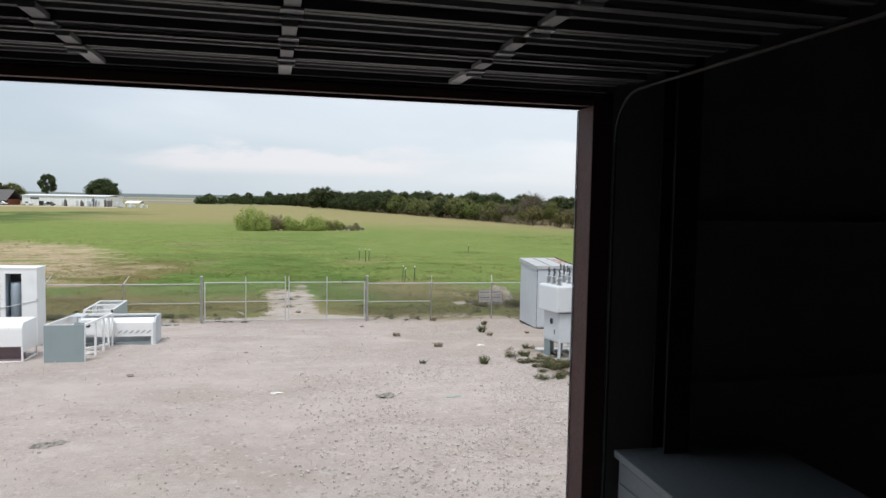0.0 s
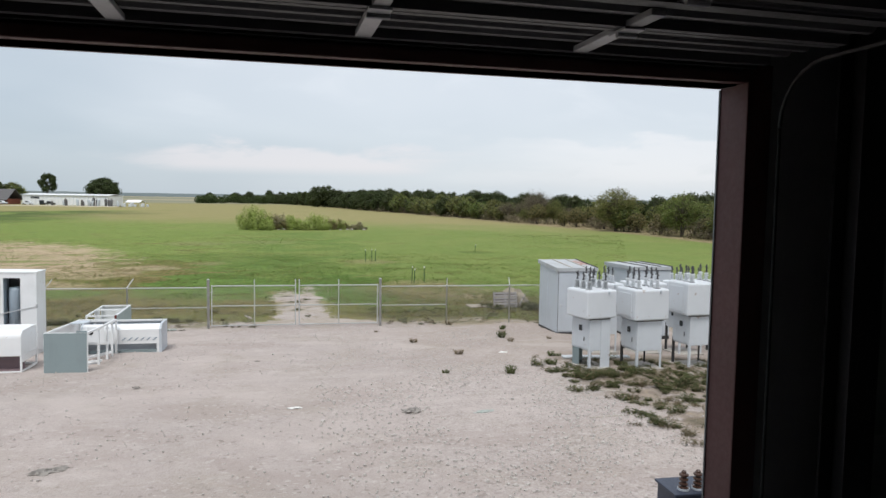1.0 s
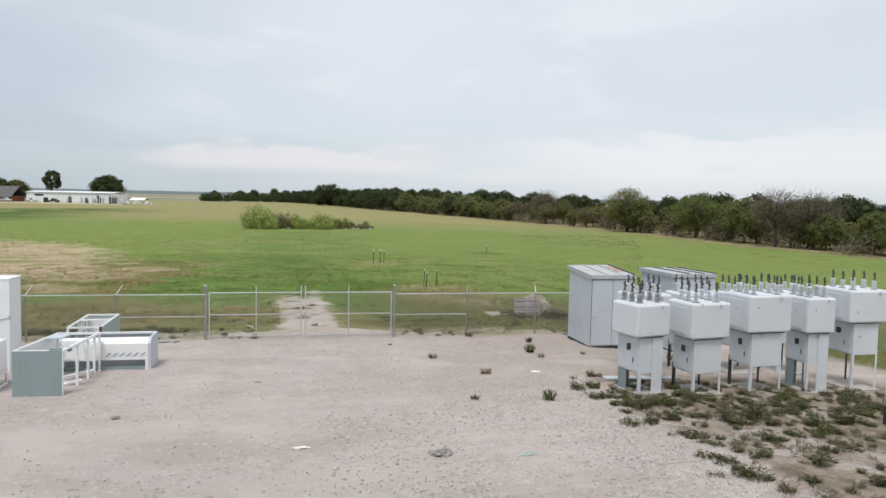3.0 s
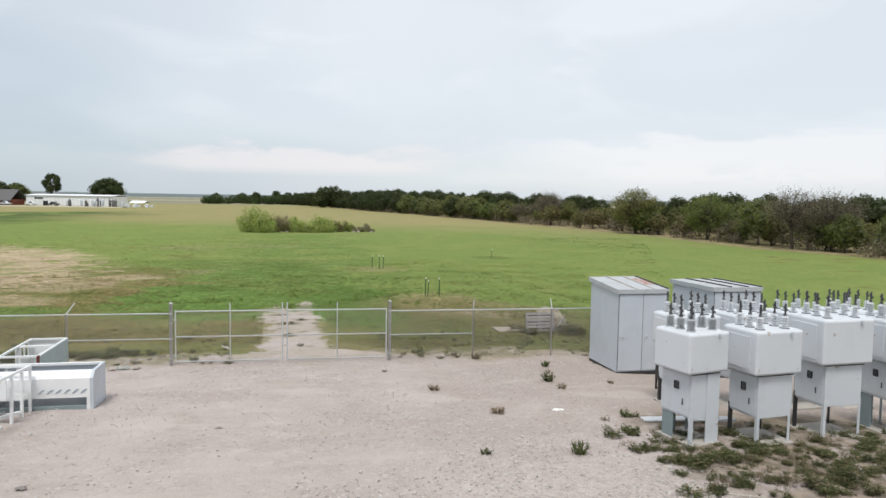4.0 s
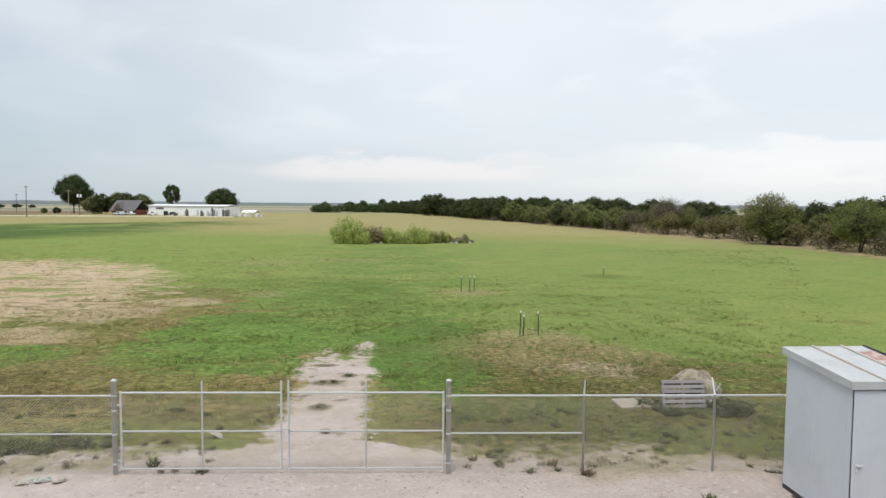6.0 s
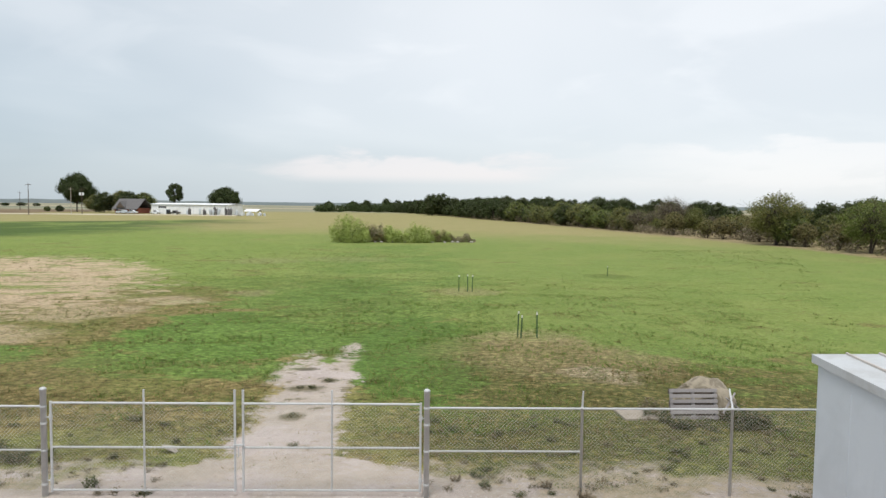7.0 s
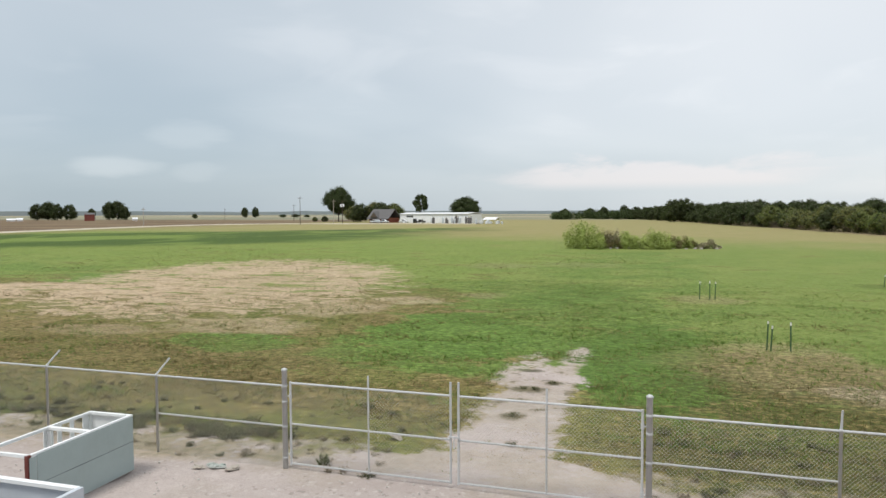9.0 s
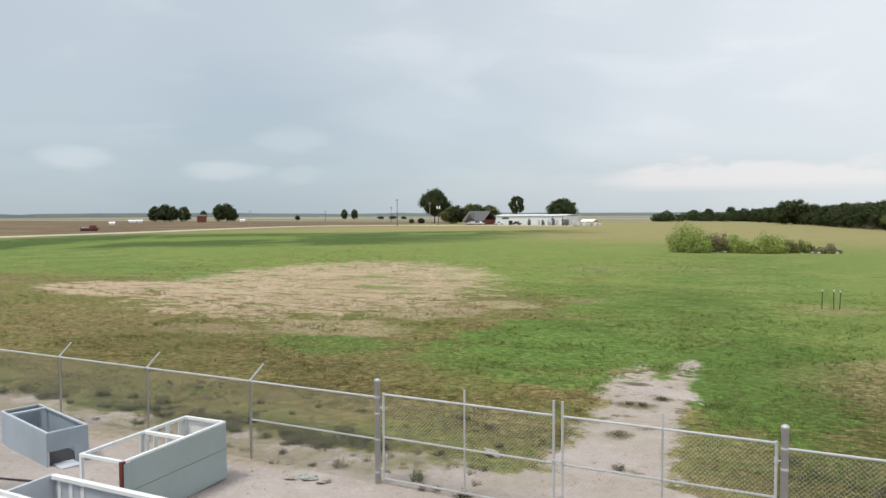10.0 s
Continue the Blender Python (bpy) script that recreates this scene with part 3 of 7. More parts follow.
def lathe(bm, profile, centre=(0, 0, 0), sides=14):
    cx, cy, cz = centre
    rings = []
    for r, z in profile:
        rings.append([bm.verts.new((cx + r * math.cos(2 * math.pi * i / sides), cy + r * math.sin(2 * math.pi * i / sides), cz + z)) for i in range(sides)])
    for p, q in zip(rings, rings[1:]):
        for i in range(sides):
            j = (i + 1) % sides
            bm.faces.new((p[i], p[j], q[j], q[i]))
    bm.faces.new(rings[0][::-1])
    bm.faces.new(rings[-1])


def prism(bm, outline, axis, lo, hi):
    """An outline in the plane across the axis ("x" or "y"), pulled from lo to hi."""
    put = (lambda u, v, k: (k, u, v)) if axis == "x" else (lambda u, v, k: (u, k, v))
    a = [bm.verts.new(put(u, v, lo)) for u, v in outline]
    b = [bm.verts.new(put(u, v, hi)) for u, v in outline]
    for i in range(len(outline)):
        j = (i + 1) % len(outline)
        bm.faces.new((a[i], a[j], b[j], b[i]))
    bm.faces.new(a[::-1])
    bm.faces.new(b)


def mesh_from(name, bm, mat, smooth=False):
    bmesh.ops.recalc_face_normals(bm, faces=bm.faces)
    me = bpy.data.meshes.new(name)
    bm.to_mesh(me)
    bm.free()
    me.materials.append(mat)
    if smooth:
        me.shade_smooth()
    return me


def part(name, bm, mat, parent, label="", smooth=False):
    ob = new(name, mesh_from(name, bm, mat, smooth))
    ob.parent = parent
    if label:
        ob["label"] = label
    return ob


def thing(name, m, label, category, group="", kind=""):
    ob = new(name)
    ob.empty_display_size = 0.2
    ob.matrix_world = m
    return tagged(ob, label, category, group, kind)


def single(name, bm, mat, m, label, category, group="", kind="", smooth=False):
    ob = new(name, mesh_from(name, bm, mat, smooth))
    ob.matrix_world = m
    return tagged(ob, label, category, group, kind)


def piece(name, me, parent, loc=(0, 0, 0), rz=0.0):
    ob = new(name, me)
    ob.parent = parent
    ob.location, ob.rotation_euler = loc, (0, 0, radians(rz))
    return ob


def soup(name, verts, faces, mat):
    me = bpy.data.meshes.new(name)
    me.from_pydata(verts, [], faces)
    me.materials.append(mat)
    return me


def ease(a, b, v):
    u = min(1.0, max(0.0, (v - a) / (b - a)))
    return u * u * (3 - 2 * u)


def land(x, y):
    """The height of the ground: the yard falls away from the building, and to the east."""
    yy = max(y, 4.0)
    z = 0.0435 * (31.95 - yy) if yy < 31.95 else -0.4 * min(1.0, (yy - 31.95) / 18.0)
    return z - min(0.07 * max(0.0, x - 9.5), 1.2) * (1 - ease(45, 90, y)) * ease(3, 14, y)


# ---- ground ----
def lines(stops):
    out = [stops[0][0]]
    for (a, _), (b, s) in zip(stops, stops[1:]):
        k = max(1, round((b - a) / s))
        out += [a + (b - a) * (i + 1) / k for i in range(k)]
    return out


def build_ground():
    xs = lines([(-4800, 0), (-1200, 600), (-300, 100), (-60, 12), (-20, 2.0), (24, 0.3), (80, 4), (300, 22), (1200, 100), (4800, 600)])
    ys = lines([(-600, 0), (-40, 80), (3, 4), (10, 0.6), (40, 0.3), (75, 1.0), (140, 5), (420, 20), (1200, 100), (4400, 500)])
    vs = []
    for y in ys:
        for x in xs:
            z = land(x, y)
            if 6 < y < 75 and abs(x) < 70:
                z += 0.05 * (noise.noise((x * 0.35, y * 0.35, 0)) ) + 0.018 * noise.noise((x * 1.9, y * 1.9, 3))
            if y > 60:
                z += 0.12 * noise.noise((x * 0.03, y * 0.03, 5)) * ease(60, 110, y)
            vs.append((x, y, z))
    w_ = len(xs)
    fs = [(j * w_ + i, j * w_ + i + 1, (j + 1) * w_ + i + 1, (j + 1) * w_ + i) for j in range(len(ys) - 1) for i in range(w_ - 1)]
    ob = new("ground", soup("ground", vs, fs, GROUND))
    ob.data.shade_smooth()
    return tagged(ob, "pale gravel yard running into a mown green and straw-coloured field", "ground", kind="structure")


build_ground()


def build_road():
    path = [(-178, 40), (-186, 100), (-190, 142), (-196, 190), (-209, 250), (-216, 300), (-208, 330), (-181, 348), (-133, 356), (-80, 352)]
    pts = [Vector((*p, 0)) for p in path]
    fine = []
    for i in range(len(pts) - 1):
        p0, p1, p2, p3 = pts[max(0, i - 1)], pts[i], pts[i + 1], pts[min(len(pts) - 1, i + 2)]
        for k in range(6):
            t = k / 6
            fine.append(0.5 * ((2 * p1) + (p2 - p0) * t + (2 * p0 - 5 * p1 + 4 * p2 - p3) * t * t + (3 * p1 - p0 - 3 * p2 + p3) * t ** 3))
    bm = bmesh.new()
    rows = []
    for i, p in enumerate(fine):
        d = (fine[min(i + 1, len(fine) - 1)] - fine[max(i - 1, 0)]).normalized()
        s = Vector((d.y, -d.x, 0))
        rows.append([bm.verts.new((p.x + s.x * k, p.y + s.y * k, land(p.x, p.y) + z)) for k, z in ((-4.2, -0.2), (-3.4, 0.2), (0, 0.3), (3.4, 0.2), (4.2, -0.2))])
    for a, b in zip(rows, rows[1:]):
        for i in range(4):
            bm.faces.new((a[i], a[i + 1], b[i + 1], b[i]))
    single("road", bm, ROAD, Matrix(), "pale crushed-stone farm road along the far field", "road", kind="structure", smooth=True)


build_road()


def build_hills():
    for r, hgt, seed in ((3700, 24, 1.0), (2300, 6, 9.0)):
        vs, fs = [], []
        k = 160
        for i in range(k + 1):
            a = radians(-100 + 200 * i / k)
            x, y = r * math.sin(a), r * math.cos(a)
            h = hgt * (0.55 + 0.35 * noise.noise((i * 0.06, seed, 0)) + 0.2 * noise.noise((i * 0.5, seed, 4)))
            vs += [(x, y, -3.0), (x, y, max(1.5, h)), (x * 1.06, y * 1.06, max(1.0, h * 0.9)), (x * 1.06, y * 1.06, -3.0)]
        for i in range(k):
            for j in range(3):
                a = i * 4 + j
                fs.append((a, a + 1, a + 5, a + 4))
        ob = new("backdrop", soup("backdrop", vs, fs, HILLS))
        tagged(ob, "low wooded rise on the skyline, blue-green from painted haze", "hills", kind="structure")


build_hills()


# ---- the shop building round the camera ----
FLOOR = 1.2
LEFT, RIGHT, HEAD = -2.45, 2.505, 6.507
SHOP = pose(0, 4.852, 0, 0, 0, 2.77) @ pose(0, -5.035, 0)


def structure(name, bm, mat, label, category):
    return single(name, bm, mat, SHOP, label, category, kind="structure")


def build_shop():
    bm = bmesh.new()
    box(bm, -9, 9, -16, 5.0, FLOOR - 0.3, FLOOR)
    structure("floor", bm, SLAB, "dusty dark concrete shop floor slab", "floor")
    bm = bmesh.new()
    box(bm, -9, LEFT, 4.8, 5.0, FLOOR, 9.2)
    box(bm, RIGHT, 9, 4.8, 5.0, FLOOR, 9.2)
    box(bm, LEFT, RIGHT, 4.8, 5.0, HEAD, 9.2)
    wall = structure("wall_north", bm, LINER, "dark unlit metal wall with the wide door opening", "wall")
    for x0, x1, y0, y1, nm in ((-9.2, -9, -16, 5.0, "wall_west"), (9, 9.2, -16, 5.0, "wall_east"), (-9.2, 9.2, -16.2, -16, "wall_south")):
        bm = bmesh.new()
        box(bm, x0, x1, y0, y1, FLOOR - 0.3, 9.2)
        structure(nm, bm, LINER, "dark unlit metal shop wall", "wall")
    bm = bmesh.new()
    box(bm, -9.2, 9.2, -16.2, 5.0, 9.2, 9.4)
    for k in range(8):
        box(bm, -9, 9, -15 + 2.6 * k, -14.8 + 2.6 * k, 9.0, 9.2)
    structure("ceiling", bm, LINER, "dark shop ceiling with purlins", "ceiling")
    # girts and a column inside the front wall
    for z in (2.6, 4.0, 5.4):
        bm = bmesh.new()
        box(bm, 3.28, 9, 4.62, 4.8, z, z + 0.18)
        part("girt", bm, LINER, wall)
    for x in (3.15, 6.6):
        bm = bmesh.new()
        box(bm, x, x + 0.02, 4.42, 4.62, FLOOR, 9.2)
        box(bm, x - 0.1, x + 0.12, 4.6, 4.62, FLOOR, 9.2)
        box(bm, x - 0.1, x + 0.12, 4.40, 4.42, FLOOR, 9.2)
        part("column", bm, DARK, wall)
    # jambs and header of red-brown channel
    for nm, x0, x1 in (("jamb", RIGHT - 0.02, RIGHT + 0.16), ("jamb", LEFT - 0.16, LEFT + 0.02)):
        bm = bmesh.new()
        box(bm, x0, x1, 4.74, 5.03, FLOOR, HEAD + 0.12, 0.008)
        part(nm, bm, MAROON, wall, "red-brown steel door jamb")
    bm = bmesh.new()
    box(bm, LEFT + 0.02, RIGHT - 0.02, 4.735, 5.035, HEAD, HEAD + 0.08, 0.008)
    part("header", bm, MAROON, wall, "red-brown steel door header")
    bm = bmesh.new()
    box(bm, RIGHT - 0.03, RIGHT - 0.022, 5.020, 5.032, FLOOR, HEAD - 0.005)
    box(bm, LEFT + 0.022, LEFT + 0.03, 5.020, 5.032, FLOOR, HEAD - 0.005)
    part("weather_strip", bm, SHOPGREY, wall, "thin grey weather strip on the jambs")


build_shop()


# darker zinc for the inner stiles: the weaker daylight there is in the colour
DIM_ZINC = worn("dim_zinc", (0.42, 0.425, 0.43), (0.28, 0.28, 0.28), 0.5, 0.1)


def build_overhead_door():
    door = thing("overhead_door", SHOP @ pose(0, 0, 6.635), "open sectional steel overhead door hanging on ceiling tracks", "door")
    pitch = 0.61
    slab = None
    for k in range(9):
        y1 = 4.68 - pitch * k
        y0 = y1 - pitch + 0.012
        if slab is None:
            bm = bmesh.new()
            box(bm, LEFT - 0.05, RIGHT + 0.05, -pitch + 0.012, 0, 0.02, 0.06)
            # end rails and shallow pressed ribs on the inside face
            box(bm, LEFT - 0.05, RIGHT + 0.05, -0.05, 0.0, -0.03, 0.02)
            box(bm, LEFT - 0.05, RIGHT + 0.05, -pitch + 0.012, -pitch + 0.055, -0.03, 0.02)
            for r in (0.19, 0.34):
                prism(bm, [(-r - 0.045, 0.02), (-r - 0.02, -0.005), (-r + 0.02, -0.005), (-r + 0.045, 0.02)], "x", LEFT - 0.05, RIGHT + 0.05)
            slab = mesh_from("section", bm, DOORSTEEL)
            bm = bmesh.new()
            box(bm, -0.045, 0.045, -pitch + 0.06, -0.055, -0.035, -0.002, 0.004)
            stile = mesh_from("stile", bm, HINGE)
            # inner stiles are cut short to the end that catches the light
            bm = bmesh.new()
            box(bm, -0.04, 0.04, -0.30, -0.055, -0.035, -0.002, 0.004)
            short = mesh_from("stile", bm, DIM_ZINC)
            bm = bmesh.new()
            box(bm, -0.055, 0.055, -0.09, 0.09, -0.05, -0.036, 0.003)
            rod(bm, (-0.055, 0, -0.058), (0.055, 0, -0.058), 0.014)
            hinge = mesh_from("hinge", bm, HINGE)
            bm = bmesh.new()
            box(bm, LEFT, RIGHT, -0.03, -0.024, -0.050, -0.032)
            box(bm, LEFT, RIGHT, -0.07, -0.024, -0.055, -0.049)
            strut = mesh_from("strut", bm, DOORSTEEL)
        sec = piece("section", slab, door, (0, y1, 0))
        for x in (-1.22, 0.01, 1.27):
            piece("stile", short if k else stile, sec, (x, 0, 0))
            piece("hinge", hinge, sec, (x, -pitch + 0.006, 0))
        if k % 2:
            piece("strut", strut, sec, (0, -0.50, 0))
    bm = bmesh.new()
    box(bm, LEFT, RIGHT, 4.685, 4.72, -0.045, 0.06)
    part("bottom_seal", bm, RUBBER, door, "rubber bottom seal")
    for s, x in ((1, RIGHT + 0.12), (-1, LEFT - 0.12)):
        bm = bmesh.new()
        # channel track: level run and quarter bend, then the upright run
        pts = [(-1.6, -0.02), (4.25, -0.05)]
        pts += [(4.25 + 0.36 * math.sin(a), -0.05 - 0.36 * (1 - math.cos(a))) for a in [radians(q) for q in range(15, 91, 15)]]
        for (ya, za), (yb, zb) in zip(pts, pts[1:]):
            rod(bm, (x, ya, za), (x, yb, zb), 0.013, None, 6)
        part("track", bm, DARK, door, "dull door track")
        bm = bmesh.new()
        rod(bm, (x, 4.61, -0.42), (x, 4.61, FLOOR - 6.635), 0.012, None, 6)
        part("upright_track", bm, RUBBER, door, "dark upright door track")
        for y in (-1.2, 0.9, 3.0):
            bm = bmesh.new()
            box(bm, x - 0.02, x + 0.02, y - 0.02, y + 0.02, 0.05, 2.3)
            part("track_hanger", bm, DOORSTEEL, door)
    bm = bmesh.new()
    rod(bm, (LEFT - 0.2, 4.62, 0.42), (RIGHT + 0.2, 4.62, 0.42), 0.03, None, 10)
    part("spring_shaft", bm, DOORSTEEL, door)


build_overhead_door()


def build_inside_cabinet():
    c = thing("steel_cabinet", pose(2.74, 3.05, FLOOR), "grey painted steel cabinet standing in the dark shop", "cabinet")
    bm = bmesh.new()
    box(bm, 0, 1.35, 0, 1.45, 0.08, 2.40, 0.02)
    part("body", bm, SHOPGREY, c)
    bm = bmesh.new()
    box(bm, -0.03, 1.38, -0.03, 1.48, 2.405, 2.47, 0.012)
    part("top", bm, SHOPGREY, c)
    bm = bmesh.new()
    box(bm, -0.016, -0.002, 0.06, 1.39, 0.2, 2.22, 0.005)
    d = part("door", bm, SHOPGREY, c)
    bm = bmesh.new()
    box(bm, -0.05, -0.018, 0.62, 0.78, 2.10, 2.15, 0.01)
    part("latch", bm, HINGE, d, "small zinc latch")
    bm = bmesh.new()
    box(bm, 0.04, 1.31, 0.04, 1.41, 0.0, 0.078)
    part("plinth", bm, DARK, c)


build_inside_cabinet()


# ---- fence ----
FY = 31.95


def post_top(bm, r, h):
    lathe(bm, [(r, -0.3), (r, h - 0.03), (r * 1.15, h - 0.03), (r * 1.15, h), (r * 0.5, h + 0.025)], (0, 0, 0), 10)


def woven(width, z0, z1, slope=0.0, step_=0.075, r=0.0017):
    """Chain-link cloth: two families of slanting wires."""
    vs, fs = [], []

    def wire(xa, za, xb, zb, y):
        d = Vector((xb - xa, 0, zb - za))
        if d.length < 0.02:
            return
        s = Vector((-d.z, 0, d.x)).normalized() * r
        b = len(vs)
        for (px, pz) in ((xa, za), (xb, zb)):
            sh = slope * px
            vs.extend([(px + s.x, y, pz + s.z + sh), (px - s.x, y - r, pz - s.z + sh), (px - s.x, y + r, pz - s.z + sh)])
        fs.extend([(b, b + 1, b + 4, b + 3), (b + 1, b + 2, b + 5, b + 4), (b + 2, b, b + 3, b + 5)])

    h = z1 - z0
    k = 0.0
    while k < width + h:
        xa, xb = max(0.0, k - h), min(width, k)
        wire(xb, z0 + (k - xb), xa, z0 + (k - xa), 0.003)
        wire(width - xb, z0 + (k - xb), width - xa, z0 + (k - xa), -0.003)
        k += step_
    return vs, fs


def build_fence():
    fence = thing("chain_link_fence", pose(0, FY, 0), "galvanised chain-link fence with angled arms along the yard", "fence")
    left = [-7.69 - 3.17 * k for k in range(14)]
    right = [6.03 + 2.98 * k for k in range(12)]
    bm = bmesh.new()
    post_top(bm, 0.030, 1.80)
    line_post = mesh_from("post", bm, GALV, True)
    bm = bmesh.new()
    rod(bm, (0, 0, 1.80), (0.02, 0.22, 2.13), 0.020, 0.016)
    arm = mesh_from("arm", bm, GALV)
    bm = bmesh.new()
    rod(bm, (0, 0, 1.80), (0.21, 0.20, 2.15), 0.022, 0.018)
    bent_arm = mesh_from("arm", bm, GALV)
    bm = bmesh.new()
    rod(bm, (0, 0, 1.80), (0.0, -0.06, 2.14), 0.022, 0.016)
    upright_arm = mesh_from("arm", bm, GALV)
    bm = bmesh.new()
    post_top(bm, 0.057, 2.13)
    gate_post = mesh_from("post", bm, GALV, True)
    def level(x):
        return 0.0 if 0 < x < 13 else land(x, FY)

    for x in left + right:
        p = piece("post", line_post, fence, (x, 0, land(x, FY)))
        p.scale.z = (1.8 + level(x) - land(x, FY)) / 1.8
        piece("arm", upright_arm if x == right[0] else arm if x > 0 else bent_arm, p)
    for x in (-4.42, 2.98):
        piece("post", gate_post, fence, (x, 0, land(x, FY)))
    spans = list(zip(left[1:], left)) + [(left[0], -4.42), (2.98, right[0])] + list(zip(right, right[1:]))
    for a, b in spans:
        za, zb = level(a), level(b)
        bm = bmesh.new()
        rod(bm, (a, 0, za + 1.78), (b, 0, zb + 1.78), 0.021)
        part("top_rail", bm, GALV, fence)
        if a == left[0] or b == right[0]:
            bm = bmesh.new()
            rod(bm, (a, 0, za + 0.92), (b, 0, zb + 0.92), 0.019)
            part("brace_rail", bm, GALV, fence)
        width = b - a - 0.08
        vs, fs = woven(width, 0.03, 1.77, (zb - za) / (b - a))
        piece("wire_mesh", soup("wire_mesh", vs, fs, WIRE), fence, (a + 0.04, -0.03, za))
    # tension bands on the gate posts
    for x in (-4.42, 2.98):
        for z in (0.25, 0.92, 1.45, 1.78):
            bm = bmesh.new()
            lathe(bm, [(0.062, -0.018), (0.064, 0.0), (0.062, 0.018)], (x, 0, z), 10)
            part("band", bm, GALV, fence)


build_fence()


def build_gate_leaf(x0, x1, mid, hinge_x, label):
    g = thing("swing_gate", pose(0, FY, 0.02), label, "gate", "double gate")
    lo, hi = min(x0, x1), max(x0, x1)
    for nm, x, top in (("stile", x0, 1.86), ("stile", x1, 2.10), ("brace", mid, 2.10)):
        bm = bmesh.new()
        rod(bm, (x, 0, 0.08), (x, 0, top), 0.024 if nm == "stile" else 0.02)
        part(nm, bm, GALV, g)
    for z in (0.11, 0.96, 1.83):
        bm = bmesh.new()
        rod(bm, (lo, 0, z), (hi, 0, z), 0.022)
        part("rail", bm, GALV, g)
    vs, fs = woven(hi - lo - 0.05, 0.12, 1.82)
    piece("wire_mesh", soup("wire_mesh", vs, fs, WIRE), g, (lo + 0.025, -0.028, 0))
    for z in (0.3, 1.55):
        bm = bmesh.new()
        rod(bm, (hinge_x, 0, z), (x0, 0, z), 0.014)
        rod(bm, (x0, 0, z - 0.05), (x0, 0, z + 0.05), 0.034, None, 10)
        part("hinge", bm, GALV, g)
    return g


ga = build_gate_leaf(-4.28, -0.75, -2.50, -4.42, "galvanised chain-link gate leaf, closed, frame of pipe")
build_gate_leaf(2.86, -0.59, 1.13, 2.98, "galvanised chain-link gate leaf, closed, latched to its twin")
bm = bmesh.new()
box(bm, -0.78, -0.55, -0.05, -0.03, 1.0, 1.04, 0.005)
rod(bm, (-0.67, -0.05, 0.80), (-0.67, -0.05, 1.02), 0.01)
part("latch", bm, GALV, ga, "galvanised gate latch")


# ---- oil circuit breakers ----
def bushing_mesh(r, sheds, h, mat, thin):
    """A porcelain bushing: flat sheds standing out from a slim core."""
    bm = bmesh.new()
    prof = [(r * 1.15, 0.0), (r * 1.15, 0.018), (r * 0.6, 0.022)]
    dz = (h - 0.04) / sheds
    for k in range(sheds):
        z = 0.03 + dz * k
        prof += [(r * 0.55, z + dz * (0.5 - thin)), (r * 0.97, z + dz * (0.5 - thin * 0.8)), (r, z + dz * 0.5), (r * 0.93, z + dz * (0.5 + thin * 0.5)), (r * 0.55, z + dz * (0.5 + thin))]
    prof += [(r * 0.5, h), (r * 0.30, h + 0.015)]
    lathe(bm, prof, (0, 0, 0), 14)
    return mesh_from("bushing", bm, mat)


def terminal_mesh():
    """A threaded stud with clamps and nuts, not quite straight."""
    bm = bmesh.new()
    rod(bm, (0, 0, 0), (0.010, 0.004, 0.27), 0.017)
    for z, r in ((0.0, 0.044), (0.035, 0.034), (0.085, 0.028), (0.155, 0.032), (0.225, 0.027)):
        rod(bm, (0, 0, z), (0.003, 0, z + 0.026), r, None, 6)
    box(bm, -0.020, 0.056, -0.018, 0.018, 0.105, 0.150, 0.004)
    box(bm, -0.046, 0.016, -0.022, 0.014, 0.180, 0.222, 0.004)
    rod(bm, (0.040, -0.030, 0.128), (0.040, 0.034, 0.128), 0.011, None, 6)
    rod(bm, (-0.030, -0.034, 0.200), (-0.030, 0.030, 0.200), 0.011, None, 6)
    return mesh_from("terminal", bm, STUD)


STUD = worn("tarnished_terminal", (0.105, 0.105, 0.11), (0.05, 0.047, 0.045), 0.5, 0.4, 60.0, 9.0, 0.8, 0.08)
TERMINAL = terminal_mesh()
BUSH_FAT = bushing_mesh(0.092, 8, 0.26, FATPORC, 0.24)
BUSH_SLIM = bushing_mesh(0.086, 4, 0.27, PORCELAIN, 0.20)
BUSH_TALL = bushing_mesh(0.100, 5, 0.32, PORCELAIN, 0.20)


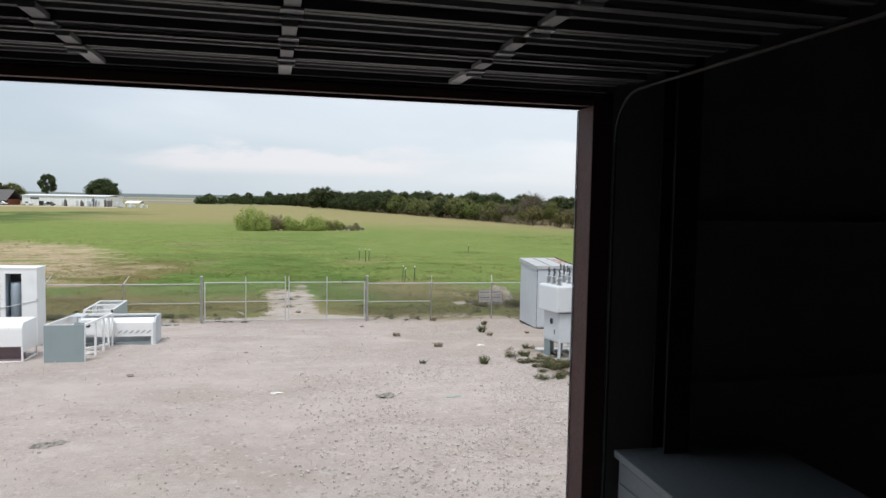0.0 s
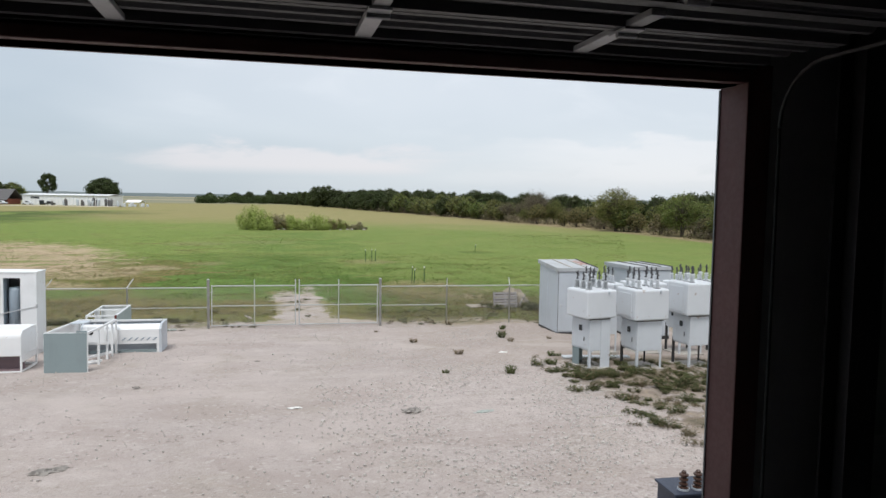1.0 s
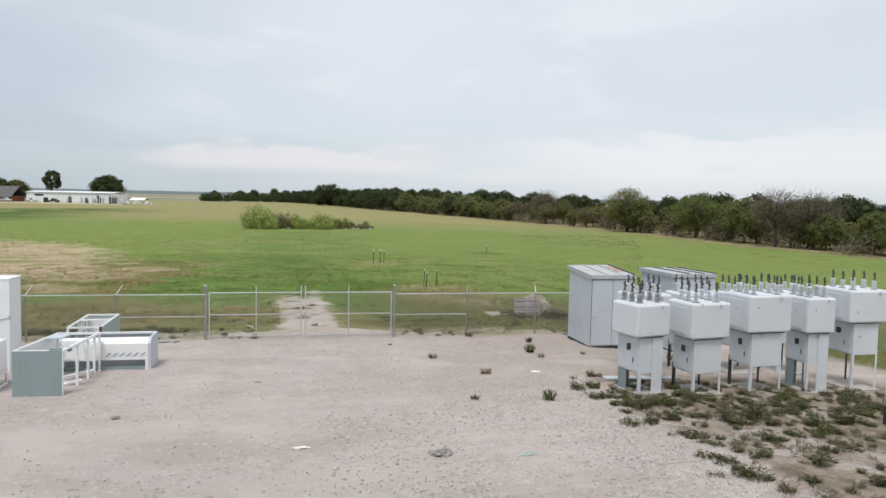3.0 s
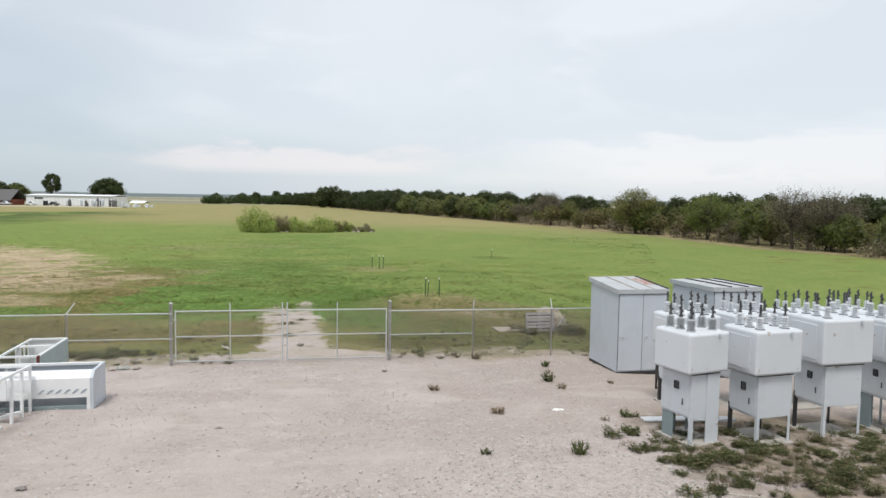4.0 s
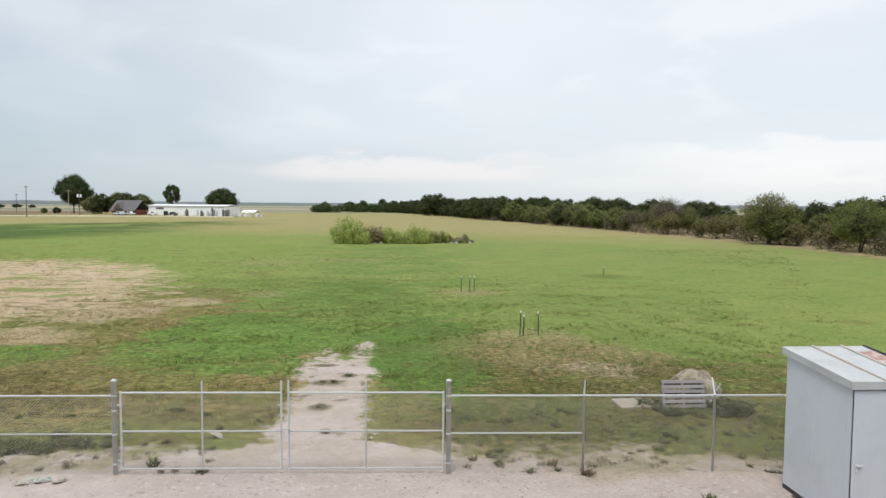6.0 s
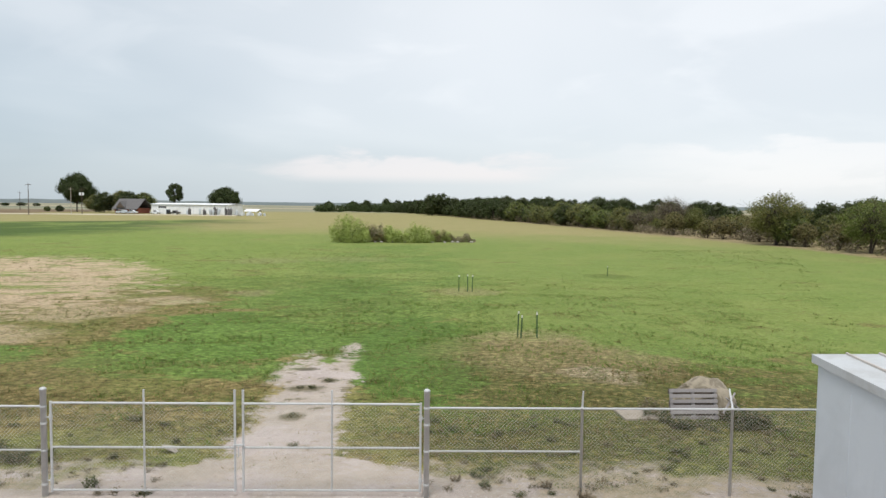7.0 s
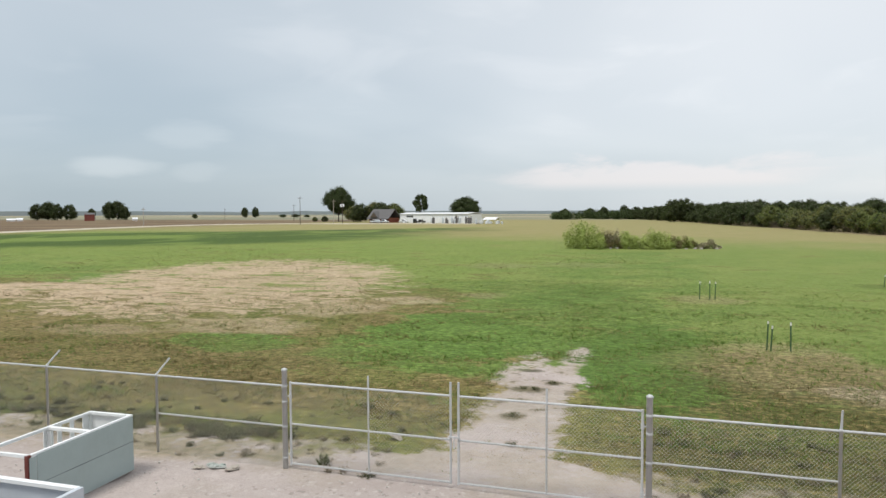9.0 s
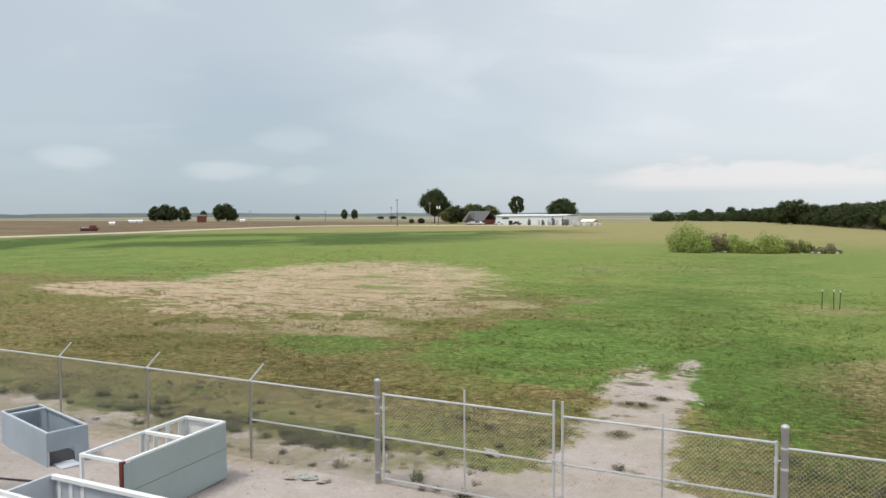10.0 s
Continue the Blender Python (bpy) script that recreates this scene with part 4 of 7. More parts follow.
def build_breaker(x, y, rot, width, depth, z_lo, z_hi, low_z, fat, legs, label, box_w=None, panel=True):
    """Front left corner of the tank at (x, y)."""
    gz = land(x + width / 2, y + 0.4)
    b = thing("circuit_breaker", pose(x, y, gz, 0, 0, rot), label, "breaker", "rows of oil circuit breakers")
    zl, zh, zb = z_lo - gz, z_hi - gz, low_z - gz
    bm = bmesh.new()
    box(bm, 0, width, 0, depth, zl, zh, 0.055)
    tank = part("tank", bm, WHITE, b)
    bm = bmesh.new()
    box(bm, 0.07, width - 0.07, 0.07, depth - 0.07, zh + 0.001, zh + 0.010, 0.004)
    lid = part("lid", bm, WHITE, b)
    if panel:
        bm = bmesh.new()
        box(bm, -0.02, -0.002, depth * 0.18, depth * 0.86, zl + 0.12, zh - 0.14, 0.006)
        part("side_door", bm, WHITE, tank)
    bm = bmesh.new()
    box(bm, width * 0.70, width * 0.74, -0.05, 0.0, zh - 0.12, zh - 0.03, 0.008)
    part("lifting_lug", bm, PALE, tank)
    # mechanism housing below, set back under the tank
    bw = box_w or width * 0.72
    bx = (width - bw) / 2
    bm = bmesh.new()
    box(bm, bx, bx + bw, 0.10, depth - 0.08, zb, zl - 0.012, 0.012)
    housing = part("housing", bm, HOUSING, b)
    bm = bmesh.new()
    box(bm, bx - 0.03, bx + bw + 0.03, 0.07, depth - 0.05, zl - 0.03, zl - 0.008)
    part("collar", bm, DARK, b)
    bm = bmesh.new()
    box(bm, bx - 0.016, bx - 0.002, 0.16, depth - 0.14, zb + 0.05, zl - 0.06, 0.004)
    part("housing_door", bm, HOUSING, housing)
    bm = bmesh.new()
    box(bm, bx - 0.03, bx - 0.018, depth * 0.42, depth * 0.55, zl - 0.42, zl - 0.24, 0.02)
    part("gauge_window", bm, GLASSY, housing, "small dark gauge window")
    bm = bmesh.new()
    rod(bm, (bx - 0.04, depth * 0.3, zb + 0.28), (bx - 0.04, depth * 0.3, zb + 0.42), 0.012)
    part("handle", bm, DARK, housing)
    for k, (lx, ly) in enumerate(((bx + 0.03, 0.13), (bx + bw - 0.03, 0.13), (bx + 0.03, depth - 0.12), (bx + bw - 0.03, depth - 0.12))):
        wx, wy = x + lx * math.cos(radians(rot)), y + ly
        foot = land(wx, wy) - gz - 0.02
        bm = bmesh.new()
        if legs == "wide" and k == 1:
            box(bm, lx - 0.30, lx + 0.06, ly - 0.06, ly - 0.035, foot, zl - 0.04, 0.004)
            box(bm, lx + 0.035, lx + 0.06, ly - 0.034, ly + 0.18, foot, zl - 0.04, 0.004)
        elif legs == "wide" and k == 2:
            box(bm, lx - 0.02, lx + 0.36, ly - 0.03, ly, foot, zb + 0.02, 0.004)
            box(bm, lx - 0.02, lx + 0.005, ly - 0.34, ly - 0.031, foot, zb + 0.02, 0.004)
        else:
            sx = -1 if k % 2 else 1
            box(bm, lx - 0.035, lx + 0.035, ly - 0.035, ly - 0.027, foot, zb + 0.16)
            box(bm, lx - 0.035 if sx > 0 else lx + 0.027, lx - 0.027 if sx > 0 else lx + 0.035, ly - 0.026, ly + 0.035, foot, zb + 0.16)
            box(bm, lx - 0.06, lx + 0.06, ly - 0.06, ly + 0.06, foot, foot + 0.015)
        part("leg", bm, HOUSING if ly < 0.5 else GREYPAINT if legs == "wide" else DARK, b)
    bm = bmesh.new()
    box(bm, bx - 0.06, bx + bw + 0.06, -0.02, depth + 0.02, land(x + width / 2, y) - gz - 0.1, land(x + width / 2, y) - gz + 0.035, 0.01)
    part("pad", bm, CONCRETE, b)
    me = {"fat": BUSH_FAT, "slim": BUSH_SLIM, "tall": BUSH_TALL}[fat]
    top = 0.32 if fat == "tall" else 0.26 if fat == "fat" else 0.27
    for ix in (0.20, 0.74):
        for iy in (0.16, 0.46, 0.76):
            flange = bmesh.new()
            lathe(flange, [(0.112, 0.0), (0.112, 0.012), (0.098, 0.016)], (width * ix + 0.05 * iy, depth * iy + 0.06, zh + 0.0101), 12)
            part("flange", flange, HINGE if fat == "fat" else STUD, b, "" if fat == "fat" else "dark mounting flange")
            u = piece("bushing", me, b, (width * ix + 0.05 * iy, depth * iy + 0.06, zh + 0.024))
            piece("terminal", TERMINAL, u, (0, 0, top), random.uniform(-40, 40))
    return b


random.seed(4)
white_label = "white oil circuit breaker with grey porcelain bushings"
build_breaker(8.22, 20.82, 14, 1.13, 1.12, 2.08, 2.97, 1.07, "fat", "wide", white_label + ", broad sheet legs", 0.74, False)
build_breaker(9.82, 20.84, 8, 1.27, 1.10, 2.00, 2.99, 1.02, "slim", "thin", white_label)
build_breaker(11.98, 21.50, 5, 1.47, 1.15, 2.02, 3.10, 1.01, "slim", "thin", white_label)
build_breaker(14.17, 21.90, 2, 0.99, 1.15, 1.90, 2.96, 0.95, "tall", "wide", white_label + ", broad plate leg", 0.66)
build_breaker(16.22, 22.60, 2, 1.48, 1.45, 2.06, 3.08, 1.02, "slim", "thin", white_label + ", wide tank", 0.92)
for k, (bx, by) in enumerate(((9.60, 23.93), (11.45, 24.2), (13.35, 24.5), (15.3, 24.8))):
    build_breaker(bx, by, 5, 1.36, 1.12, 1.95 - 0.05 * k, 2.80 - 0.03 * k, 0.95, "slim", "thin", white_label + ", second row")


def build_black_frame():
    t = thing("steel_trough", pose(10.50, 25.95, land(10.5, 26.2)), "black steel trough on short legs under a breaker", "trough")
    bm = bmesh.new()
    box(bm, 0, 0.7, 0, 0.75, 0.28, 0.72, 0.01)
    part("body", bm, DARK, t)
    for x, y in ((0.03, 0.03), (0.67, 0.03), (0.03, 0.72), (0.67, 0.72)):
        bm = bmesh.new()
        box(bm, x - 0.025, x + 0.025, y - 0.025, y + 0.025, -0.03, 0.278)
        part("leg", bm, DARK, t)
    for k in range(2):
        bm = bmesh.new()
        rod(bm, (0, 0, 0.045), (2.3, -0.25, 0.045), 0.045, None, 10)
        single("steel_pipe", bm, WHITE, pose(8.3, 22.95 + 0.16 * k, land(9.2, 23)), "white painted pipe lying on the ground", "pipe", "pipes by the breakers", smooth=True)


build_black_frame()


# ---- walk-in switch cabinets ----
def build_switch_cabinet(x, y, rot, width, depth, lift, label, rusty, hf, hb):
    gz = land(x + 0.8, y + 0.5) + lift
    c = thing("switch_cabinet", pose(x, y, gz, 0, 0, rot), label, "cabinet", "metal switch cabinets")
    bm = bmesh.new()
    prism(bm, [(0, 0.09), (depth, 0.09), (depth, hb), (0, hf)], "x", 0, width)
    part("body", bm, PALE, c)
    bm = bmesh.new()
    box(bm, -0.005, width + 0.005, -0.028, depth + 0.005, -0.06, 0.088)
    part("skid", bm, DARK, c, "dark skid base")
    for yy in (0.2, 0.9, 1.6):
        bm = bmesh.new()
        box(bm, -0.10, 0.06, yy - 0.06, yy + 0.06, -0.04, 0.03)
        part("block", bm, DARK, c)
    # roof: sloped sheet with turned-down edge and standing seams
    bm = bmesh.new()
    prism(bm, [(-0.06, hf - 0.06), (depth + 0.14, hb - 0.02), (depth + 0.14, hb + 0.13), (-0.06, hf + 0.09)], "x", -0.05, width + 0.03)
    roof = part("roof", bm, ROOFGREY, c)
    slope = (hb - hf + 0.04) / (depth + 0.20)
    for u in (0.34, 0.70, 0.99):
        bm = bmesh.new()
        prism(bm, [(-0.055, hf + 0.092), (depth + 0.12, hb + 0.13), (depth + 0.12, hb + 0.165), (-0.055, hf + 0.127)], "x", width * u - 0.02, width * u + 0.02)
        part("seam", bm, DARK if u > 0.9 or not rusty else STAINED, roof)
    if rusty:
        bm = bmesh.new()
        prism(bm, [(0.7, hf + 0.094 + 0.8 * slope), (1.85, hf + 0.094 + 1.95 * slope), (1.85, hf + 0.099 + 1.95 * slope), (0.7, hf + 0.099 + 0.8 * slope)], "x", width * 0.72, width * 0.96)
        part("rust_patch", bm, RUSTY, roof, "red rust-stained roof panel")
    for x0, x1 in ((0.03, width * 0.5 - 0.008), (width * 0.5 + 0.008, width - 0.03)):
        bm = bmesh.new()
        box(bm, x0, x1, -0.022, -0.002, 0.13, hf - 0.09, 0.006)
        d = part("door", bm, PALE, c)
        bm = bmesh.new()
        for k in range(9):
            box(bm, x0 + 0.28, x1 - 0.10, -0.0232, -0.022, 0.34 + 0.055 * k, 0.365 + 0.055 * k)
        part("louvre", bm, PALE, d)
        bm = bmesh.new()
        for k in range(7):
            box(bm, x0 + 0.28, x1 - 0.10, -0.0232, -0.022, 1.85 + 0.055 * k, 1.875 + 0.055 * k)
        part("louvre", bm, PALE, d)
        bm = bmesh.new()
        box(bm, x0 + 0.07, x0 + 0.105, -0.04, -0.022, 1.16, 1.32, 0.006)
        box(bm, x0 + 0.078, x0 + 0.19, -0.06, -0.04, 1.28, 1.302, 0.006)
        part("handle", bm, HINGE, d, "chrome lever handle")
    # solid dark strips drawn as the shadow in the door gaps
    bm = bmesh.new()
    box(bm, 0.012, 0.026, -0.012, 0.0, 0.1, hf - 0.07)
    box(bm, width * 0.5 - 0.007, width * 0.5 + 0.007, -0.012, 0.0, 0.1, hf - 0.07)
    box(bm, 0.0, width, -0.012, 0.0, hf - 0.085, hf - 0.062)
    part("door_gap", bm, DARK, c, "dark strips painted as the shadow gap round the doors")
    bm = bmesh.new()
    box(bm, -0.012, 0.0, 0.10, 0.13, 1.85, 2.35)
    box(bm, -0.008, 0.0, 1.18, 1.2, 0.2, 2.55)
    part("side_seam", bm, PALE, c)
    return c


RUSTY = worn("rust_stained_sheet", (0.33, 0.17, 0.135), (0.50, 0.44, 0.42), 0.8, 0, 20.0, 5.0, 0.95, 0.1, None, 0.6)
STAINED = worn("beige_stained_seam", (0.52, 0.48, 0.44), (0.38, 0.31, 0.27), 0.7)
ROOFGREY = worn("dull_roof_sheet", (0.47, 0.49, 0.505), (0.36, 0.355, 0.35), 0.65, 0, 30.0, 1.4, 0.7, 0.06)
build_switch_cabinet(10.24, 28.88, 2.0, 1.78, 2.16, 0.02, "pale grey double-door metal switch cabinet with sloping roof", True, 2.77, 2.90)
build_switch_cabinet(13.66, 28.85, 0.5, 1.78, 2.75, 0.02, "pale grey metal switch cabinet with dark roof seams", False, 3.06, 2.98)


# ---- stripped cabinets lying by the fence ----
def frame_bars(bm, x0, x1, y0, y1, z0, z1, t, skip=()):
    """The twelve edges of a box as square bars; skip: letters of the edges to leave out."""
    for n_, (xa, xb, ya, yb, za, zb) in {
        "a": (x0, x0 + t, y0, y0 + t, z0, z1), "b": (x1 - t, x1, y0, y0 + t, z0, z1), "c": (x0, x0 + t, y1 - t, y1, z0, z1), "d": (x1 - t, x1, y1 - t, y1, z0, z1),
        "e": (x0 + t, x1 - t, y0, y0 + t, z0, z0 + t), "f": (x0 + t, x1 - t, y0, y0 + t, z1 - t, z1), "g": (x0 + t, x1 - t, y1 - t, y1, z0, z0 + t), "h": (x0 + t, x1 - t, y1 - t, y1, z1 - t, z1),
        "i": (x0, x0 + t, y0 + t, y1 - t, z0, z0 + t), "j": (x0, x0 + t, y0 + t, y1 - t, z1 - t, z1), "k": (x1 - t, x1, y0 + t, y1 - t, z0, z0 + t), "l": (x1 - t, x1, y0 + t, y1 - t, z1 - t, z1)}.items():
        if n_ not in skip:
            box(bm, xa, xb, ya, yb, za, zb)


def build_lying_cabinets():
    grp = "stripped switchgear cabinets"
    # crate with a grey closed end and an open framed side
    gz = land(-7.3, 24.6)
    c = thing("cabinet_shell", pose(-7.93, 23.02, gz, -2.3, 0, -1), "white cabinet shell lying open with a grey closed end", "cabinet", grp)
    bm = bmesh.new()
    frame_bars(bm, 0, 1.22, 0, 3.15, 0.0, 1.26, 0.06)
    part("frame", bm, SHELLWHITE, c)
    bm = bmesh.new()
    box(bm, 0.004, 1.20, -0.012, 0.0, 0.01, 1.25, 0.003)
    part("end_panel", bm, GREYPAINT, c, "grey primed end panel")
    bm = bmesh.new()
    box(bm, 0.90, 1.19, -0.010, 0.05, 1.262, 1.31, 0.004)
    part("flange", bm, GREYPAINT, c)
    bm = bmesh.new()
    box(bm, -0.012, 0.0, 0.03, 3.12, 0.02, 1.24)
    part("side_panel", bm, SHELLWHITE, c)
    for y in (1.15, 2.05, 2.62):
        bm = bmesh.new()
        box(bm, 1.155, 1.215, y, y + 0.07, 0.06, 1.2)
        part("upright", bm, SHELLWHITE, c)
    for z in (0.42, 0.72):
        bm = bmesh.new()
        box(bm, 0.06, 1.15, 2.9, 2.94, z, z + 0.16)
        part("shelf", bm, SHELLWHITE, c)
    bm = bmesh.new()
    box(bm, 0.62, 1.14, 1.9, 1.94, 0.66, 1.16)
    inner = part("inner_plate", bm, SHELLWHITE, c)
    bm = bmesh.new()
    rod(bm, (0.74, 1.898, 0.98), (0.74, 1.885, 0.98), 0.075, None, 16)
    part("meter_hole", bm, DARK, inner)
    bm = bmesh.new()
    box(bm, 0.06, 1.16, 0.06, 3.09, 0.02, 0.05)
    part("floor_panel", bm, DARK, c)
    for k, (a, b_) in enumerate((((0.5, 0.5), (1.15, 1.6)), ((0.35, 1.0), (1.1, 1.3)), ((0.6, 1.7), (1.16, 2.6)))):
        bm = bmesh.new()
        rod(bm, (a[0], a[1], 0.08 + 0.05 * k), (b_[0], b_[1], 0.12 + 0.04 * k), 0.05, None, 4)
        part("loose_bar", bm, SHELLWHITE, c)
    bm = bmesh.new()
    box(bm, 0.10, 0.55, 1.9, 2.6, 1.262, 1.29)
    part("top_plate", bm, PALE, c)

    # long low cabinet with a sloped white back and slots
    gz = land(-6.5, 26.8)
    c = thing("cabinet_shell", pose(-7.80, 26.22, gz, 0, 0, 1), "white steel cabinet lying on its back with slotted lower rail", "cabinet", grp)
    L, D, Hh = 2.56, 1.15, 1.0
    bm = bmesh.new()
    prism(bm, [(0.18, Hh - 0.02), (0.0, Hh - 0.16), (0.0, 0.44), (0.02, 0.44), (0.02, Hh - 0.17), (0.19, Hh - 0.05), (0.36, Hh - 0.05), (0.36, Hh - 0.02)], "x", 0, L - 0.08)
    part("front_panel", bm, SHELLWHITE, c)
    bm = bmesh.new()
    prism(bm, [(0, 0), (D, 0), (D, Hh), (0.2, Hh), (0, Hh - 0.16)], "x", L - 0.078, L)
    part("end_panel", bm, PALE, c)
    bm = bmesh.new()
    prism(bm, [(0, 0), (D, 0), (D, Hh), (0.2, Hh), (0, Hh - 0.16)], "x", -0.06, -0.002)
    part("end_panel", bm, PALE, c)
    bm = bmesh.new()
    box(bm, 0, L - 0.08, D - 0.03, D, 0.0, Hh - 0.06)
    part("back_panel", bm, PALE, c)
    bm = bmesh.new()
    box(bm, 0, L - 0.08, D - 0.09, D + 0.01, Hh - 0.06, Hh)
    part("rail", bm, SHELLWHITE, c)
    bm = bmesh.new()
    box(bm, 0, L - 0.08, 0.0, 0.05, 0.34, 0.437)
    part("rail", bm, SHELLWHITE, c)
    for k in range(3):
        bm = bmesh.new()
        box(bm, 0.1 + 0.27 * k, 0.18 + 0.27 * k, D - 0.05, D - 0.031, 0.1, Hh - 0.08)
        part("rib", bm, SHELLWHITE, c)
    for k in range(6):
        bm = bmesh.new()
        prism(bm, [(1.25 + 0.2 * k, 0.46), (1.31 + 0.2 * k, 0.46), (1.43 + 0.2 * k, 0.56), (1.37 + 0.2 * k, 0.56)], "y", -0.012, -0.002)
        part("slot", bm, BLUEGREY, c)
    bm = bmesh.new()
    box(bm, 0, L - 0.08, 0.01, 0.08, 0.0, 0.12)
    part("sill", bm, GREYPAINT, c)
    bm = bmesh.new()
    box(bm, 0.05, L - 0.1, 0.30, 0.32, 0.02, 0.42)
    part("inner_plate", bm, BLUEWHITE, c)
    bm = bmesh.new()
    box(bm, L - 0.16, L - 0.08, -0.004, 0.05, 0.0, 0.437)
    part("upright", bm, SHELLWHITE, c)

    # grey box by the fence with windows and a red post
    gz = land(-7.6, 29.4)
    c = thing("cabinet_shell", pose(-8.22, 28.10, gz, 0, 0, 2), "blue-grey cabinet shell lying open with white frame and red corner post", "cabinet", grp)
    W, D, Hh = 1.06, 2.55, 1.16
    bm = bmesh.new()
    frame_bars(bm, 0, W, 0, D, 0.0, Hh, 0.055, ("b",))
    part("frame", bm, SHELLWHITE, c)
    bm = bmesh.new()
    box(bm, W + 0.001, W + 0.014, 0.16, D, 0.01, Hh - 0.03, 0.003)
    sp = part("side_panel", bm, SEAFOAM, c, "pale blue-grey side panel")
    bm = bmesh.new()
    box(bm, W + 0.001, W + 0.012, 0.0, 0.15, 0.01, Hh - 0.05, 0.003)
    part("side_panel", bm, SEAFOAM, c)
    bm = bmesh.new()
    box(bm, W + 0.0145, W + 0.017, 0.2, D, Hh * 0.52, Hh * 0.525)
    part("crease", bm, DARK, sp)
    bm = bmesh.new()
    box(bm, W - 0.07, W - 0.002, -0.03, 0.05, 0.0, Hh - 0.01)
    part("corner_post", bm, REDRUST, c, "rust-red corner post")
    bm = bmesh.new()
    box(bm, 0, W, D + 0.001, D + 0.014, 0.01, Hh)
    part("end_panel", bm, SHELLWHITE, c)
    # left side with three window slots at its far end
    for y0, y1, z0, z1 in ((1.36, 1.46, 0.02, Hh - 0.02), (1.70, 1.80, 0.701, Hh - 0.071), (2.02, 2.12, 0.701, Hh - 0.071), (2.36, D, 0.02, Hh - 0.02), (1.461, 2.359, 0.02, 0.70), (1.461, 2.359, Hh - 0.07, Hh - 0.02)):
        bm = bmesh.new()
        box(bm, -0.02, -0.001, y0, y1, z0, z1)
        part("side_slat", bm, SHELLWHITE, c)
    bm = bmesh.new()
    box(bm, 0.055, W - 0.055, 1.42, 1.50, Hh - 0.06, Hh - 0.005)
    box(bm, 0.002, 0.10, 1.43, 1.49, 0.05, Hh - 0.08)
    part("cross_bar", bm, SHELLWHITE, c)
    bm = bmesh.new()
    box(bm, 0.05, W - 0.05, 0.05, D - 0.05, 0.01, 0.035)
    part("floor_panel", bm, DRYPANEL, c)

    # low open-topped shell in the corner
    gz = land(-12.2, 30.3)
    c = thing("cabinet_shell", pose(-13.70, 30.18, gz, 0, 0, -14.5), "low blue-grey open-topped cabinet shell on the gravel", "cabinet", grp)
    W, D, Hh = 2.68, 0.84, 0.78
    bm = bmesh.new()
    frame_bars(bm, 0, W, 0, D, 0, Hh, 0.04, ("e", "i", "g", "k"))
    box(bm, 0.42, 0.50, 0.04, D - 0.04, Hh - 0.04, Hh)
    part("frame", bm, BLUEWHITE, c)
    for nm, a in (("side_panel", (0.0, W, -0.012, -0.001)), ("side_panel", (0.0, W, D + 0.001, D + 0.012)), ("end_panel", (-0.012, -0.001, 0, D))):
        bm = bmesh.new()
        box(bm, *a, 0.0, Hh - 0.02)
        part(nm, bm, BLUEGREY, c)
    bm = bmesh.new()
    box(bm, W + 0.001, W + 0.012, 0, D, 0.36, Hh - 0.02)
    box(bm, W + 0.001, W + 0.012, D * 0.66, D, 0.0, 0.36)
    part("end_panel", bm, BLUEGREY, c)
    bm = bmesh.new()
    box(bm, 0.5, W - 0.1, 0.05, D - 0.05, 0.03, 0.06)
    part("floor_panel", bm, DARK, c)
    bm = bmesh.new()
    box(bm, W - 0.25, W + 0.35, 0.15, 0.55, 0.02, 0.05)
    part("loose_sheet", bm, BLUEWHITE, c)

    # tall cabinet with open dark bays and a strap
    gz = land(-10.4, 26.8)
    c = thing("tall_cabinet", pose(-11.55, 26.40, gz, 0, 0.6, 0), "tall white switchgear cabinet with open dark bays and a strap", "cabinet", grp)
    W, D, Hh = 2.28, 0.84, 2.82
    for nm, q in (("stile", (0, 0.10, 0, 0.05, 0.02, Hh)), ("stile", (1.08, 1.25, 0, 0.05, 0.02, Hh)), ("front_panel", (1.78, W, 0, 0.05, 0.02, Hh)), ("lower_panel", (0.10, 1.08, 0.002, 0.05, 0.0, 0.62)),
                  ("lower_panel", (1.25, 1.78, 0.002, 0.05, 0.0, 0.62)), ("upper_panel", (0.10, 1.08, 0.002, 0.05, Hh - 0.17, Hh)), ("upper_panel", (1.25, 1.78, 0.002, 0.05, Hh - 0.17, Hh)),
                  ("side_panel", (0, 0.03, 0.05, D, 0, Hh)), ("side_panel", (W - 0.03, W, 0.05, D, 0, Hh))):
        bm = bmesh.new()
        box(bm, *q)
        part(nm, bm, SHELLWHITE, c)
    bm = bmesh.new()
    box(bm, 0.03, W - 0.03, D - 0.03, D, 0, Hh)
    part("back_panel", bm, SHELLWHITE, c)
    bm = bmesh.new()
    box(bm, -0.02, W + 0.02, -0.02, D + 0.02, Hh + 0.001, Hh + 0.05, 0.01)
    part("top", bm, SHELLWHITE, c)
    bm = bmesh.new()
    box(bm, 0.1, W - 0.1, 0.55, 0.57, 0.1, Hh - 0.1)
    part("inner_back", bm, DARK, c)
    for x in (0.62, 1.58):
        bm = bmesh.new()
        lathe(bm, [(0.22, 0.5), (0.22, 2.2), (0.2, 2.3), (0.05, 2.32)], (x - 0.05, 0.34, 0), 16)
        part("canister", bm, BLUEGREY, c, "dull grey canister inside", True)
    bm = bmesh.new()
    box(bm, 1.08, 1.25, 0.06, 0.5, 0.5, Hh - 0.15)
    part("divider", bm, BLUEGREY, c)
    bm = bmesh.new()
    rod(bm, (-0.02, -0.012, 1.42), (1.2, -0.02, 1.44), 0.014, None, 5)
